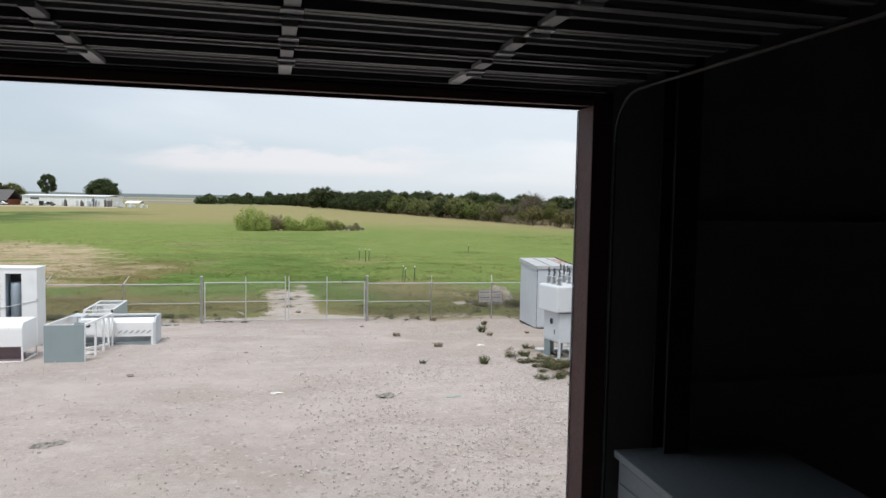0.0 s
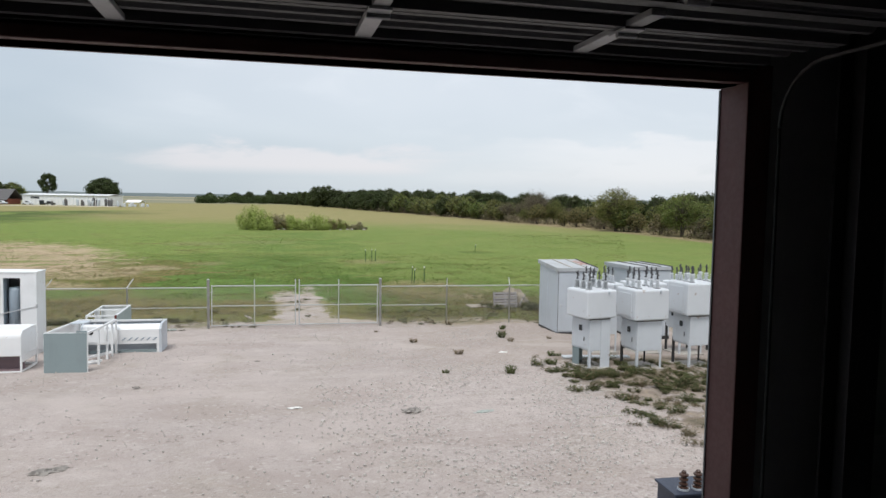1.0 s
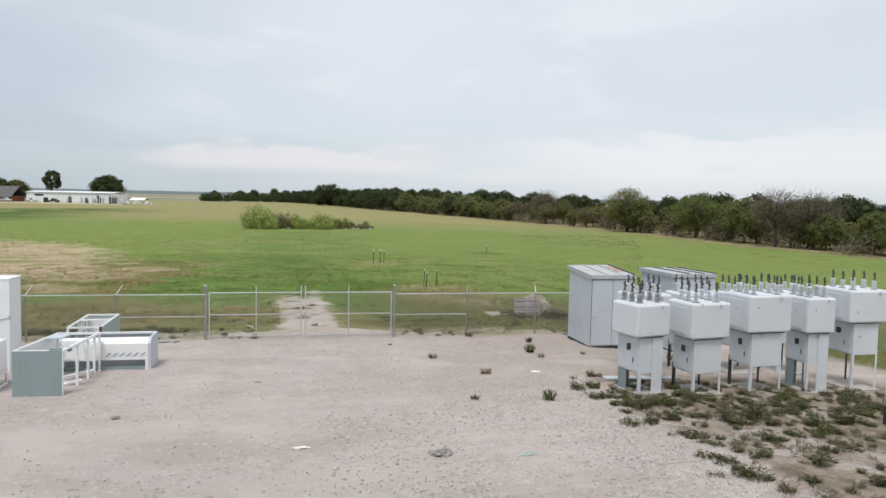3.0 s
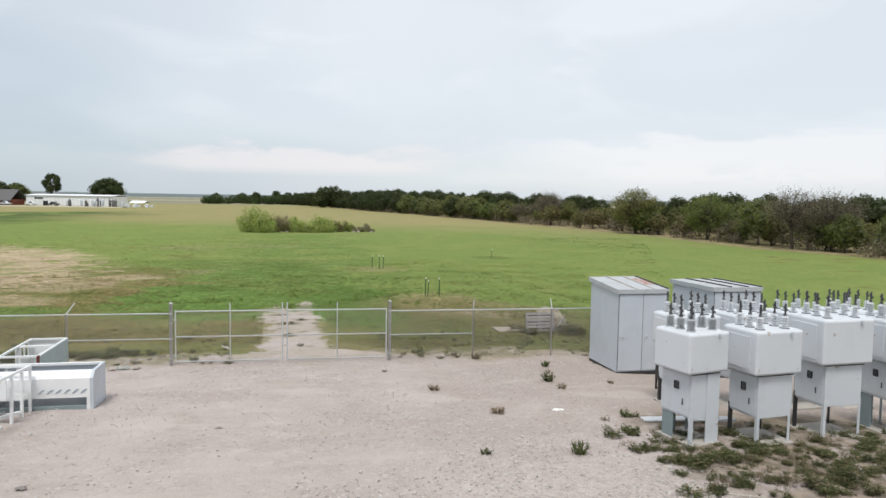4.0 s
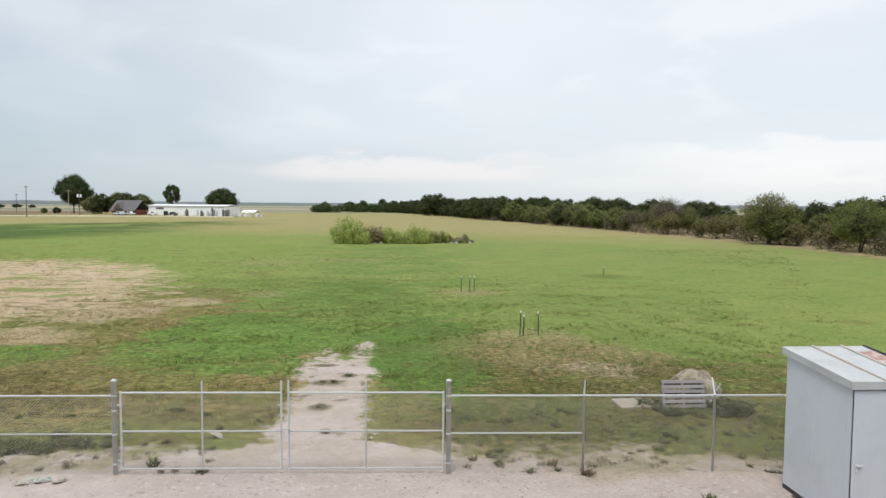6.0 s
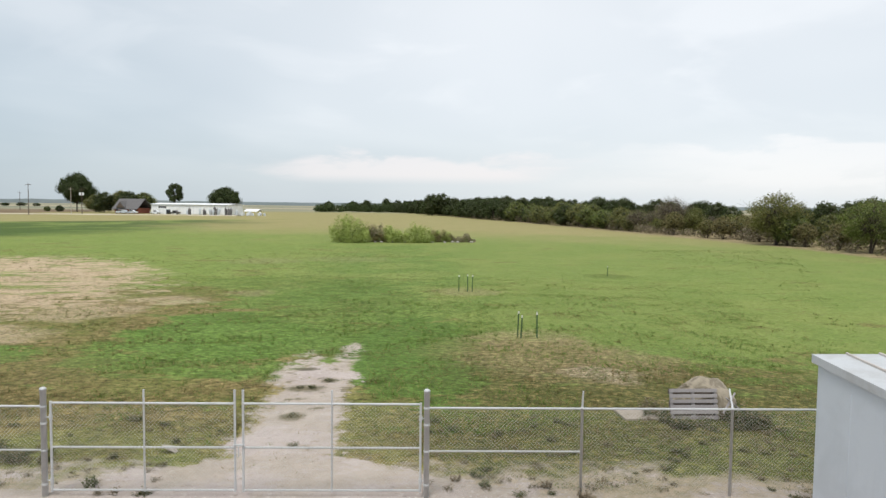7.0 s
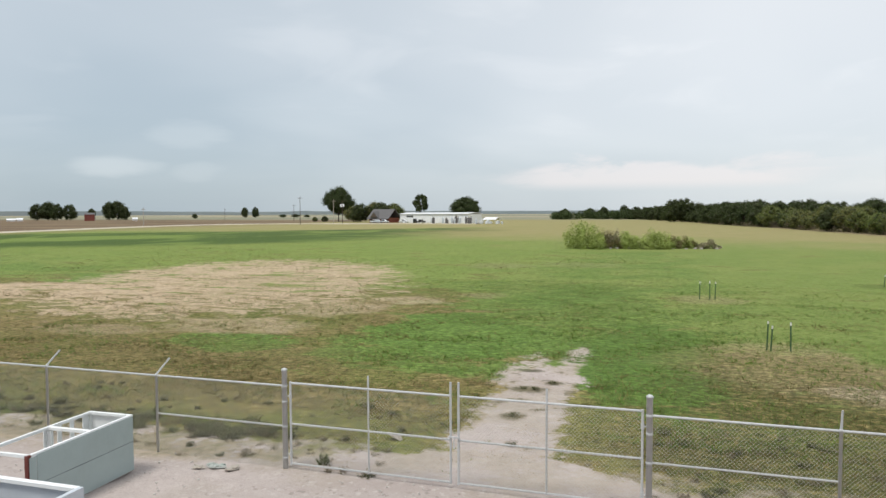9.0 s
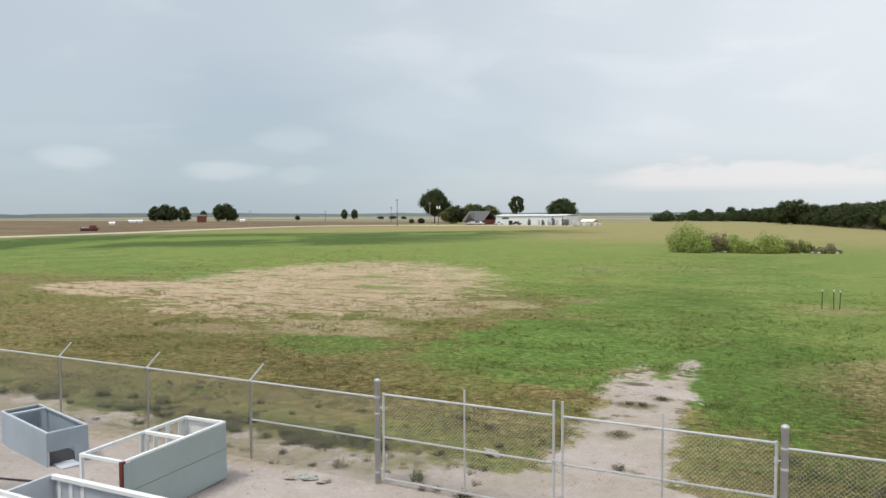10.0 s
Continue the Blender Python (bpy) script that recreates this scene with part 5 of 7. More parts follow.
    rod(bm, (1.2, -0.02, 1.44), (W + 0.01, -0.012, 1.70), 0.014, None, 5)
    box(bm, W - 0.02, W + 0.03, -0.03, 0.03, 1.64, 1.76)
    part("strap", bm, GALV, c, "grey tie strap with a dark buckle")

    # rounded hood lying in front of it
    gz = land(-9.5, 23.9)
    c = thing("cabinet_hood", pose(-10.95, 23.30, gz, 0, 0, 0), "white rounded sheet-metal hood lying on the gravel", "hood", grp)
    W, D, Hh = 2.33, 1.25, 1.26
    arc = [(0.0, 0.52), (0.0, Hh - 0.22)] + [(0.22 - 0.22 * math.cos(a), Hh - 0.22 + 0.22 * math.sin(a)) for a in [radians(q) for q in range(15, 91, 15)]] + [(D, Hh)]
    inner_arc = [(u + (0.02 if u < D else 0), v - 0.02) for u, v in arc][::-1]
    bm = bmesh.new()
    prism(bm, arc + inner_arc, "x", 0, W - 0.05)
    part("hood_sheet", bm, SHELLWHITE, c)
    bm = bmesh.new()
    frame_bars(bm, 0, W, 0.0, D, 0, 0.52, 0.05, ("f", "h"))
    part("frame", bm, SHELLWHITE, c)
    bm = bmesh.new()
    prism(bm, [(0.05, 0.3), (0.0, 0.5), (0.0, Hh - 0.22)] + arc[2:] + [(D, 0.3)], "x", W - 0.048, W - 0.012)
    part("end_panel", bm, SHELLWHITE, c)
    bm = bmesh.new()
    box(bm, 0.05, W - 0.05, 0.06, 0.5, 0.05, 0.08)
    box(bm, 0.05, W - 0.05, 0.35, 0.38, 0.08, 0.5)
    part("inner_plate", bm, MAUVE, c)
    bm = bmesh.new()
    rod(bm, (0, 0, 0.05), (1.2, 0.1, 0.06), 0.05, None, 6)
    single("timber", bm, DARK, pose(-8.9, 26.1, land(-8.5, 26)), "dark length of timber on the gravel", "timber")
    bm = bmesh.new()
    rod(bm, (0, 0, 0.035), (2.2, 0.55, 0.035), 0.02, None, 6)
    single("steel_bar", bm, DARK, pose(-11.3, 28.6, land(-10.5, 29)), "thin bent steel bar on the gravel", "bar")


DRYPANEL = worn("dusty_floor_panel", (0.24, 0.22, 0.13), (0.13, 0.14, 0.07), 0.9)
BLUEWHITE = worn("chalky_blue_white_paint", (0.56, 0.60, 0.64), (0.40, 0.44, 0.48), 0.6)
MAUVE = worn("faded_mauve_plate", (0.24, 0.17, 0.18), (0.15, 0.11, 0.12), 0.7)
build_lying_cabinets()


# ---- things beside the door ----
def build_peeling_box():
    gz = land(6, 8.3)
    c = thing("tall_cabinet", pose(5.49, 7.05, gz), "tall white metal cabinet with grey peeling paint beside the door", "cabinet")
    W, D, Hh = 2.0, 2.2, 2.58
    bm = bmesh.new()
    box(bm, 0, W, 0, D, 0.04, Hh, 0.015)
    part("body", bm, PEEL, c)
    bm = bmesh.new()
    box(bm, -0.03, W + 0.03, -0.03, D + 0.03, Hh + 0.001, Hh + 0.045, 0.01)
    part("top", bm, WHITE, c)
    bm = bmesh.new()
    for y in (0.3, 1.1, 1.9):
        rod(bm, (-0.012, y, Hh - 0.2), (0.0, y, Hh - 0.2), 0.015)
    part("bolts", bm, DARK, c)


def peel_material():
    m, n, p = material("peeling_white_paint")
    v = coords(n)
    x, y, z = n.xyz(v)
    a = n.noise(v, 1.4, 5.0, 0.55, 0.8)
    b = n.noise(v, 0.8, 3.0, 0.5, 0.3)
    patch = n.step(n.math("SUBTRACT", n.math("ADD", a, n.math("MULTIPLY", b, 0.6)), n.math("MULTIPLY", z, 0.30)), 0.24, 0.26)
    deep = n.step(n.math("SUBTRACT", n.noise(v, 1.9, 4.0, 0.5, 0.5), n.math("MULTIPLY", z, 0.14)), 0.28, 0.30)
    c = n.mix(patch, (0.66, 0.66, 0.65), (0.42, 0.46, 0.51))
    c = n.mix(n.math("MULTIPLY", patch, deep), c, (0.30, 0.34, 0.39))
    c = n.mix(n.math("MULTIPLY", n.step(n.noise(v, 9.0, 5.0, 0.7), 0.68, 0.72), 0.7), c, (0.07, 0.065, 0.06))
    n.put(p.inputs["Base Color"], c)
    p.inputs["Roughness"].default_value = 0.55
    n.put(p.inputs["Normal"], n.bump(patch, 0.3, 0.004))
    return m


PEEL = peel_material()
build_peeling_box()


def build_small_switch():
    gz = land(4.8, 8.9)
    c = thing("oil_switch", pose(4.46, 8.74, gz), "dark blue oil switch with three brown porcelain bushings", "switch")
    bm = bmesh.new()
    box(bm, 0, 0.78, 0, 0.5, 0.06, 0.92, 0.02)
    part("tank", bm, NAVY, c)
    bm = bmesh.new()
    box(bm, -0.03, 0.81, -0.03, 0.53, 0.921, 0.955, 0.008)
    part("lid", bm, NAVY, c)
    bm = bmesh.new()
    box(bm, -0.05, 0.83, 0.0, 0.08, 0.0, 0.055)
    box(bm, -0.05, 0.83, 0.42, 0.5, 0.0, 0.055)
    part("skid", bm, DARK, c)
    me = bushing_mesh(0.062, 3, 0.22, BROWNPORC, 0.3)
    bm = bmesh.new()
    lathe(bm, [(0.078, 0.0), (0.078, 0.025), (0.06, 0.03)], (0, 0, 0), 14)
    col = mesh_from("collar", bm, PALE)
    for k in range(3):
        u = piece("bushing", me, c, (0.17 + 0.2 * k, 0.12 - 0.01 * k, 0.98))
        piece("collar", col, u, (0, 0, -0.025))
    bm = bmesh.new()
    box(bm, -0.26, -0.06, 0.05, 0.42, 0.0, 0.66, 0.01)
    part("control_box", bm, DARK, c)


build_small_switch()


def build_tote():
    gz = land(14.3, 18.0)
    c = thing("liquid_tote", pose(13.75, 17.45, gz), "white plastic liquid tote in a cage on a dark pallet", "tote")
    bm = bmesh.new()
    box(bm, 0.03, 1.07, 0.03, 0.97, 0.52, 1.12, 0.05)
    part("tank", bm, PLASTIC, c)
    bm = bmesh.new()
    box(bm, 0, 1.1, 0, 1.0, 0.03, 0.5, 0.01)
    part("base", bm, DARK, c, "dark boxed base")
    bm = bmesh.new()
    for k in range(6):
        rod(bm, (0.02 + 0.21 * k, 0.0, 0.5), (0.02 + 0.21 * k, 0.0, 1.13), 0.01, None, 5)
    for k in range(5):
        rod(bm, (-0.0, 0.02 + 0.24 * k, 0.5), (-0.0, 0.02 + 0.24 * k, 1.13), 0.01, None, 5)
    for z in (0.7, 0.9, 1.13):
        rod(bm, (0, 0, z), (1.1, 0, z), 0.01, None, 5)
        rod(bm, (0, 0, z), (0, 1.0, z), 0.01, None, 5)
    part("cage", bm, GALV, c)
    bm = bmesh.new()
    lathe(bm, [(0.12, 0), (0.12, 0.05), (0.1, 0.06)], (0.5, 0.5, 1.12), 14)
    part("lid", bm, DARK, c)


build_tote()


# ---- field: posts, rubble with a pallet, slab ----
def build_tpost(x, y, h, lean):
    t = thing("steel_post", pose(x, y, land(x, y), lean, lean * 0.4, 20), "thin dark green steel fence post with white tip", "post", "steel posts in the field")
    bm = bmesh.new()
    box(bm, -0.030, 0.030, -0.006, 0.006, -0.2, h - 0.13)
    box(bm, -0.006, 0.006, 0.006, 0.040, -0.2, h - 0.13)
    for q in range(7):
        box(bm, -0.009, 0.009, -0.014, -0.006, 0.25 + 0.1 * q, 0.275 + 0.1 * q)
    part("shaft", bm, TPOST, t)
    bm = bmesh.new()
    box(bm, -0.031, 0.031, -0.007, 0.007, h - 0.13, h)
    box(bm, -0.007, 0.007, 0.007, 0.041, h - 0.13, h)
    part("tip", bm, POSTTIP, t, "white painted tip")


for px, py, ph, pl in ((8.14, 50.87, 1.22, -1), (7.24, 50.94, 1.25, 2), (7.36, 50.67, 1.10, 3), (5.27, 68.3, 1.2, 1), (5.91, 68.37, 1.22, -1), (6.23, 68.4, 1.2, 2), (19.16, 80.9, 0.95, 4)):
    build_tpost(px, py, ph, pl)


def build_pallet():
    p = thing("pallet", pose(9.80, 37.52, land(10.4, 37.5) + 0.02, -14, 0, 2), "weathered grey wooden pallet leaning on a mound", "pallet")
    for k in range(6):
        bm = bmesh.new()
        z = 0.02 + 0.148 * k
        box(bm, 0.0, 1.36, 0.0, 0.022, z, z + 0.098, 0.004)
        part("slat", bm, WEATHERED, p)
    for x in (0.02, 0.64, 1.27):
        bm = bmesh.new()
        box(bm, x, x + 0.07, 0.023, 0.11, 0.0, 0.86)
        part("stringer", bm, WEATHERED, p)
    # back slats coloured dark to stand in for shade between the front slats
    for k in range(3):
        bm = bmesh.new()
        box(bm, 0.0, 1.36, 0.111, 0.13, 0.05 + 0.33 * k, 0.20 + 0.33 * k)
        part("back_slat", bm, WOODPOLE, p)
    bm = bmesh.new()
    bmesh.ops.create_icosphere(bm, subdivisions=4, radius=1.0)
    for v in bm.verts:
        k = 1 + 0.10 * noise.noise(v.co * 2.2) + 0.05 * noise.noise(v.co * 6)
        v.co = Vector((v.co.x * 0.98 * k, v.co.y * 0.75 * k, max(-0.25, v.co.z * 1.04 * k)))
    single("earth_mound", bm, MOUND, pose(11.12, 38.62, land(11.1, 38.6)), "round mound of dry earth and straw behind the pallet", "mound", smooth=True)
    bm = bmesh.new()
    rod(bm, (0, 0, 0.35), (0.42, 0.25, 0.86), 0.03, 0.025, 6)
    rod(bm, (0.05, 0, 0.8), (0.5, 0.2, 0.45), 0.02, 0.02, 6)
    single("branch", bm, WEATHERED, pose(11.22, 37.45, land(11.2, 37.5) - 0.05, 0, 0, 0), "bleached broken branches leaning on the mound", "branch")
    bm = bmesh.new()
    box(bm, 0, 1.25, 0, 1.0, -0.05, 0.07, 0.02)
    single("concrete_slab", bm, DUSTSLAB, pose(8.45, 37.3, land(9, 37.8), 0, 0, 4), "pale broken concrete slab in the grass", "slab")


DUSTSLAB = worn("dusty_broken_slab", (0.33, 0.285, 0.235), (0.22, 0.185, 0.14), 0.95, 0, 14.0, 2.0, 0.7, 0.3)
MOUND = worn("dry_earth_mound", (0.33, 0.285, 0.215), (0.115, 0.095, 0.065), 0.95, 0, 12.0, 2.5, 0.8, 0.5, None, 0.6)
build_pallet()


# ---- plants ----
rng = np.random.default_rng(7)


def leaf_cloud(centres, radii, count, size, flat=0.7, inner=0.45):
    """Leaves as small blades lying loosely over round lobes. centres, radii: the lobes."""
    centres, radii = np.asarray(centres, float), np.asarray(radii, float)
    pick = rng.choice(len(centres), count, p=radii ** 2 / (radii ** 2).sum())
    d = rng.normal(size=(count, 3))
    d /= np.linalg.norm(d, axis=1)[:, None]
    r = radii[pick] * (inner + (1.25 - inner) * rng.random(count) ** 0.9)
    p = centres[pick] + d * r[:, None] * np.array([1, 1, flat])
    face = d + np.array([0, 0, 0.35]) + 0.7 * rng.normal(size=(count, 3))
    u = np.cross(face, rng.normal(size=(count, 3)))
    u /= np.linalg.norm(u, axis=1)[:, None]
    v = np.cross(u, face)
    v /= np.linalg.norm(v, axis=1)[:, None]
    s = size * (0.6 + 0.8 * rng.random(count))[:, None]
    u, v = u * s, v * s * 0.6
    verts = np.stack([p - u, p + v * 1.5, p + u], 1).reshape(-1, 3)
    idx = np.arange(count * 3).reshape(-1, 3)
    return verts, idx


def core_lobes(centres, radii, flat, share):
    """The inner mass of a crown: uneven lumps just inside the leaves, coloured as shade."""
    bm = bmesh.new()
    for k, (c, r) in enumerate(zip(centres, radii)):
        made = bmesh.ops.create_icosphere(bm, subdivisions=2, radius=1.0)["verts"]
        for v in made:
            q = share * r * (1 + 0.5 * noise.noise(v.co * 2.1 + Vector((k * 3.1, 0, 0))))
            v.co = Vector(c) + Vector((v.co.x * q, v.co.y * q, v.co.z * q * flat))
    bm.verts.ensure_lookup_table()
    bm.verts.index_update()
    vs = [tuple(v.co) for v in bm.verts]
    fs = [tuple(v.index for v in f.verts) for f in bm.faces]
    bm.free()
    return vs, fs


def tree_parts(seed, height, spread, trunk, lobes, leaves, leaf, mat, low=0.25, flat=0.85, solid=True, dome=1.0, lump=(0.19, 0.40), core=0.60, stems=1):
    """A trunk with limbs and a domed crown of leafy lobes. low: the crown's foot, as a share of the height."""
    rr = random.Random(seed)
    bm = bmesh.new()
    r0 = 0.022 * height + 0.05
    top = Vector((rr.uniform(-0.3, 0.3), rr.uniform(-0.3, 0.3), height * trunk))
    rod(bm, (0, 0, -0.3), top * 0.5, r0, r0 * 0.75, 8, False)
    rod(bm, top * 0.5, top, r0 * 0.75, r0 * 0.5, 8, False)
    for k in range(stems - 1):
        a = 2.1 * k + seed
        rod(bm, (0.12 * math.cos(a), 0.12 * math.sin(a), -0.3), (spread * 0.38 * math.cos(a), spread * 0.38 * math.sin(a), height * 0.55), r0 * 0.62, r0 * 0.25, 6, False)
    hz = height * (1 - low) * 0.5
    mid_z = height * (1 + low) * 0.5
    cs, rs = [], []
    for k in range(lobes):
        f = (k + 0.5) / lobes
        z = 1 - 1.85 * f
        a = k * 2.39996 + rr.uniform(-0.5, 0.5)
        ring = math.sqrt(max(0.0, 1 - z * z)) * (1.0 if z > -0.3 else 0.9)
        q = rr.uniform(0.48, 0.80) * (1.0 if rr.random() < 0.8 else 1.15)
        lr = min(spread, hz * 1.5) * rr.uniform(*lump)
        zz = z ** 3 * 0.3 + z * 0.7 if dome else z
        c = Vector((math.cos(a) * ring * spread * q, math.sin(a) * ring * spread * q, mid_z + zz * (hz - lr * flat * 0.85)))
        cs.append(c)
        rs.append(lr)
        if k % 2 == 0 or not solid:
            st = top * rr.uniform(0.45, 1.0)
            mid = st.lerp(c, 0.5) + Vector((0, 0, 0.05 * height))
            rod(bm, st, mid, r0 * 0.38, r0 * 0.22, 6, False)
            rod(bm, mid, c, r0 * 0.22, r0 * 0.06, 6, False)
            if not solid:
                for _ in range(9):
                    e = c + Vector((rr.gauss(0, 1), rr.gauss(0, 1), abs(rr.gauss(0.5, 0.8)))) * lr * 0.75
                    rod(bm, mid.lerp(c, rr.random()), e, 0.022, 0.008, 3, False)
    v, f = leaf_cloud(cs, rs, leaves, leaf, flat, 0.50 if solid else 0.3)
    v, f = v.tolist(), f.tolist()
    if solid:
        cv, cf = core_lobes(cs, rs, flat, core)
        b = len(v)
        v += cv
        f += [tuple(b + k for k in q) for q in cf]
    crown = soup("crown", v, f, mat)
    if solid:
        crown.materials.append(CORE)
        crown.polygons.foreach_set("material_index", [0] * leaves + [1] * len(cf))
    return mesh_from("trunk", bm, BARK), crown


def plant_tree(name, parts, m, label, group):
    t = thing(name, m, label, "tree", group)
    piece("trunk", parts[0], t)
    piece("crown", parts[1], t)
    return t


KINDS = {
    "hedge": [tree_parts(k, 8.0, 4.2, 0.42, 58, 13000, 0.125, LEAF_MID, -0.02, 0.85, True, 1.0, (0.13, 0.30), 0.55) for k in (1, 2, 3)],
    "farhedge": [tree_parts(k, 8.0, 4.4, 0.42, 30, 5200, 0.22, LEAF_MID, -0.06) for k in (21, 22)],
    "dark": [tree_parts(k, 8.0, 4.2, 0.42, 36, 5000, 0.23, LEAF_DARK, -0.05, 0.85, True, 1.0, (0.15, 0.36)) for k in (4, 5)],
    "olive": [tree_parts(k, 7.0, 3.9, 0.45, 60, 12500, 0.105, LEAF_OLIVE, 0.10, 0.85, True, 1.0, (0.11, 0.26), 0.45, 3) for k in (6, 7)],
    "airy": [tree_parts(k, 8.0, 4.3, 0.55, 52, 10500, 0.125, LEAF_MID, 0.10, 0.9, False, 1.0, (0.14, 0.30), 0.5, 2) for k in (31, 32)],
    "bare": [tree_parts(k, 8.0, 3.9, 0.6, 34, 5000, 0.09, LEAF_DRY, 0.22, 0.85, False) for k in (8, 9)],
    "oak": [tree_parts(k, 16.0, 10.5, 0.35, 64, 15000, 0.38, LEAF_DARK, 0.14, 0.75, True, 1.0, (0.13, 0.30), 0.55) for k in (10, 11)],
    "tallthin": [tree_parts(12, 15.0, 4.4, 0.6, 26, 5000, 0.34, LEAF_DARK, 0.36, 0.9, True, 0.0, (0.17, 0.38))],
}
WORDS = {"hedge": "dense green hedgerow tree", "farhedge": "dense green hedgerow tree", "dark": "dark green leafy tree in the hedgerow", "olive": "olive-green scrubby tree", "bare": "half-bare grey-brown tree with fine twigs", "airy": "open-crowned green tree with dark limbs showing"}


def tree_line():
    rr = random.Random(21)
    # (x, y) of the wood's front edge from far to near, with the tree height there
    stops = [(-40, 640, 9), (10, 440, 10), (24, 350, 9.5), (40, 275, 8.4), (49, 225, 7.6), (55, 190, 7.0), (60, 160, 6.6), (63, 135, 7.2), (64, 112, 7.0), (65, 94, 6.6), (68, 82, 6.0), (75, 62, 6.0), (88, 40, 6.0)]
    for (xa, ya, ha), (xb, yb, hb) in zip(stops, stops[1:]):
        n_ = max(2, round(math.hypot(xb - xa, yb - ya) / (3.6 + 0.012 * ya)))
        for row in range(3):
            for k in range(n_):
                f = (k + rr.random() * 0.8) / n_
                x, y, h = xa + (xb - xa) * f, ya + (yb - ya) * f, ha + (hb - ha) * f
                x += 2.5 + 6.0 * row + rr.uniform(-1.2, 1.8) + (8.0 if row == 2 else 0.0)
                y += rr.uniform(-2, 2) + 3 * row
                pick = rr.random()
                if y > 300 or row == 2:
                    kind = "dark"
                elif y > 205:
                    kind = "farhedge" if pick < 0.8 else "dark"
                elif y > 145:
                    kind = "olive" if pick < 0.50 else "bare" if pick < 0.70 else "hedge" if pick < 0.85 else "airy"
                else:
                    kind = "hedge" if pick < 0.26 else "olive" if pick < 0.66 else "airy" if pick < 0.84 else "bare"
                # small separate trees with open ground between them
                if row == 0 and 118 < y < 178:
                    if k % 2:
                        continue
                    kind = "olive"
                s = h / 8.0 * (rr.uniform(0.98, 1.22) if row == 2 else rr.choice((rr.uniform(0.50, 0.75), rr.uniform(0.75, 1.02))))
                plant_tree("tree", rr.choice(KINDS[kind]), pose(x, y, land(x, y) - 0.1, 0, 0, rr.uniform(0, 360)) @ Matrix.Diagonal((s, s, s, 1)), WORDS[kind] + " at the field's edge", "hedgerow trees")
    # standouts
    for kind, x, y, h in (("airy", 62.5, 137, 9.2), ("hedge", 64.0, 136, 6.6), ("bare", 66, 95, 8.8), ("bare", 69, 91, 8.4), ("bare", 60.5, 182, 9.0), ("dark", 6, 432, 13.0), ("dark", 12, 436, 13.6), ("airy", 65.5, 116, 8.0), ("hedge", 67, 104, 7.2)):
        s = h / 8.0
        plant_tree("tree", KINDS[kind][0], pose(x, y, land(x, y) - 0.1, 0, 0, 40) @ Matrix.Diagonal((s * 1.05, s * 1.05, s, 1)), "taller " + WORDS[kind], "hedgerow trees")
    # undergrowth along the edge, one sheet of twigs and leaves
    cs, rs = [], []
    for (xa, ya, ha), (xb, yb, hb) in zip(stops[2:], stops[3:]):
        n_ = max(4, round(math.hypot(xb - xa, yb - ya) / 2.2))
        for k in range(n_):
            f = (k + rr.random()) / n_
            cs.append((xa + (xb - xa) * f + rr.uniform(-0.5, 6.0), ya + (yb - ya) * f, rr.uniform(0.0, 1.2)))
            rs.append(rr.uniform(0.9, 1.9))
    v, f = leaf_cloud(cs, rs, 30000, 0.17, 0.8)
    tagged(new("undergrowth", soup("undergrowth", v.tolist(), f.tolist(), LEAF_DRY)), "tangled dry brush under the hedgerow", "brush", kind="stuff")
    cs, rs = [], []
    for k in range(60):
        f = rr.random()
        y = 60 + 150 * f
        cs.append((66 + (y < 85) * (85 - y) * 0.45 - max(0, y - 140) * 0.10 + rr.uniform(3, 12), y, rr.uniform(0.5, 3.5)))
        rs.append(rr.uniform(1.2, 2.4))
    v, f = leaf_cloud(cs, rs, 16000, 0.22, 0.9)
    tagged(new("undergrowth", soup("undergrowth", v.tolist(), f.tolist(), LEAF_MID)), "dark green thicket inside the hedgerow", "brush", kind="stuff")


tree_line()


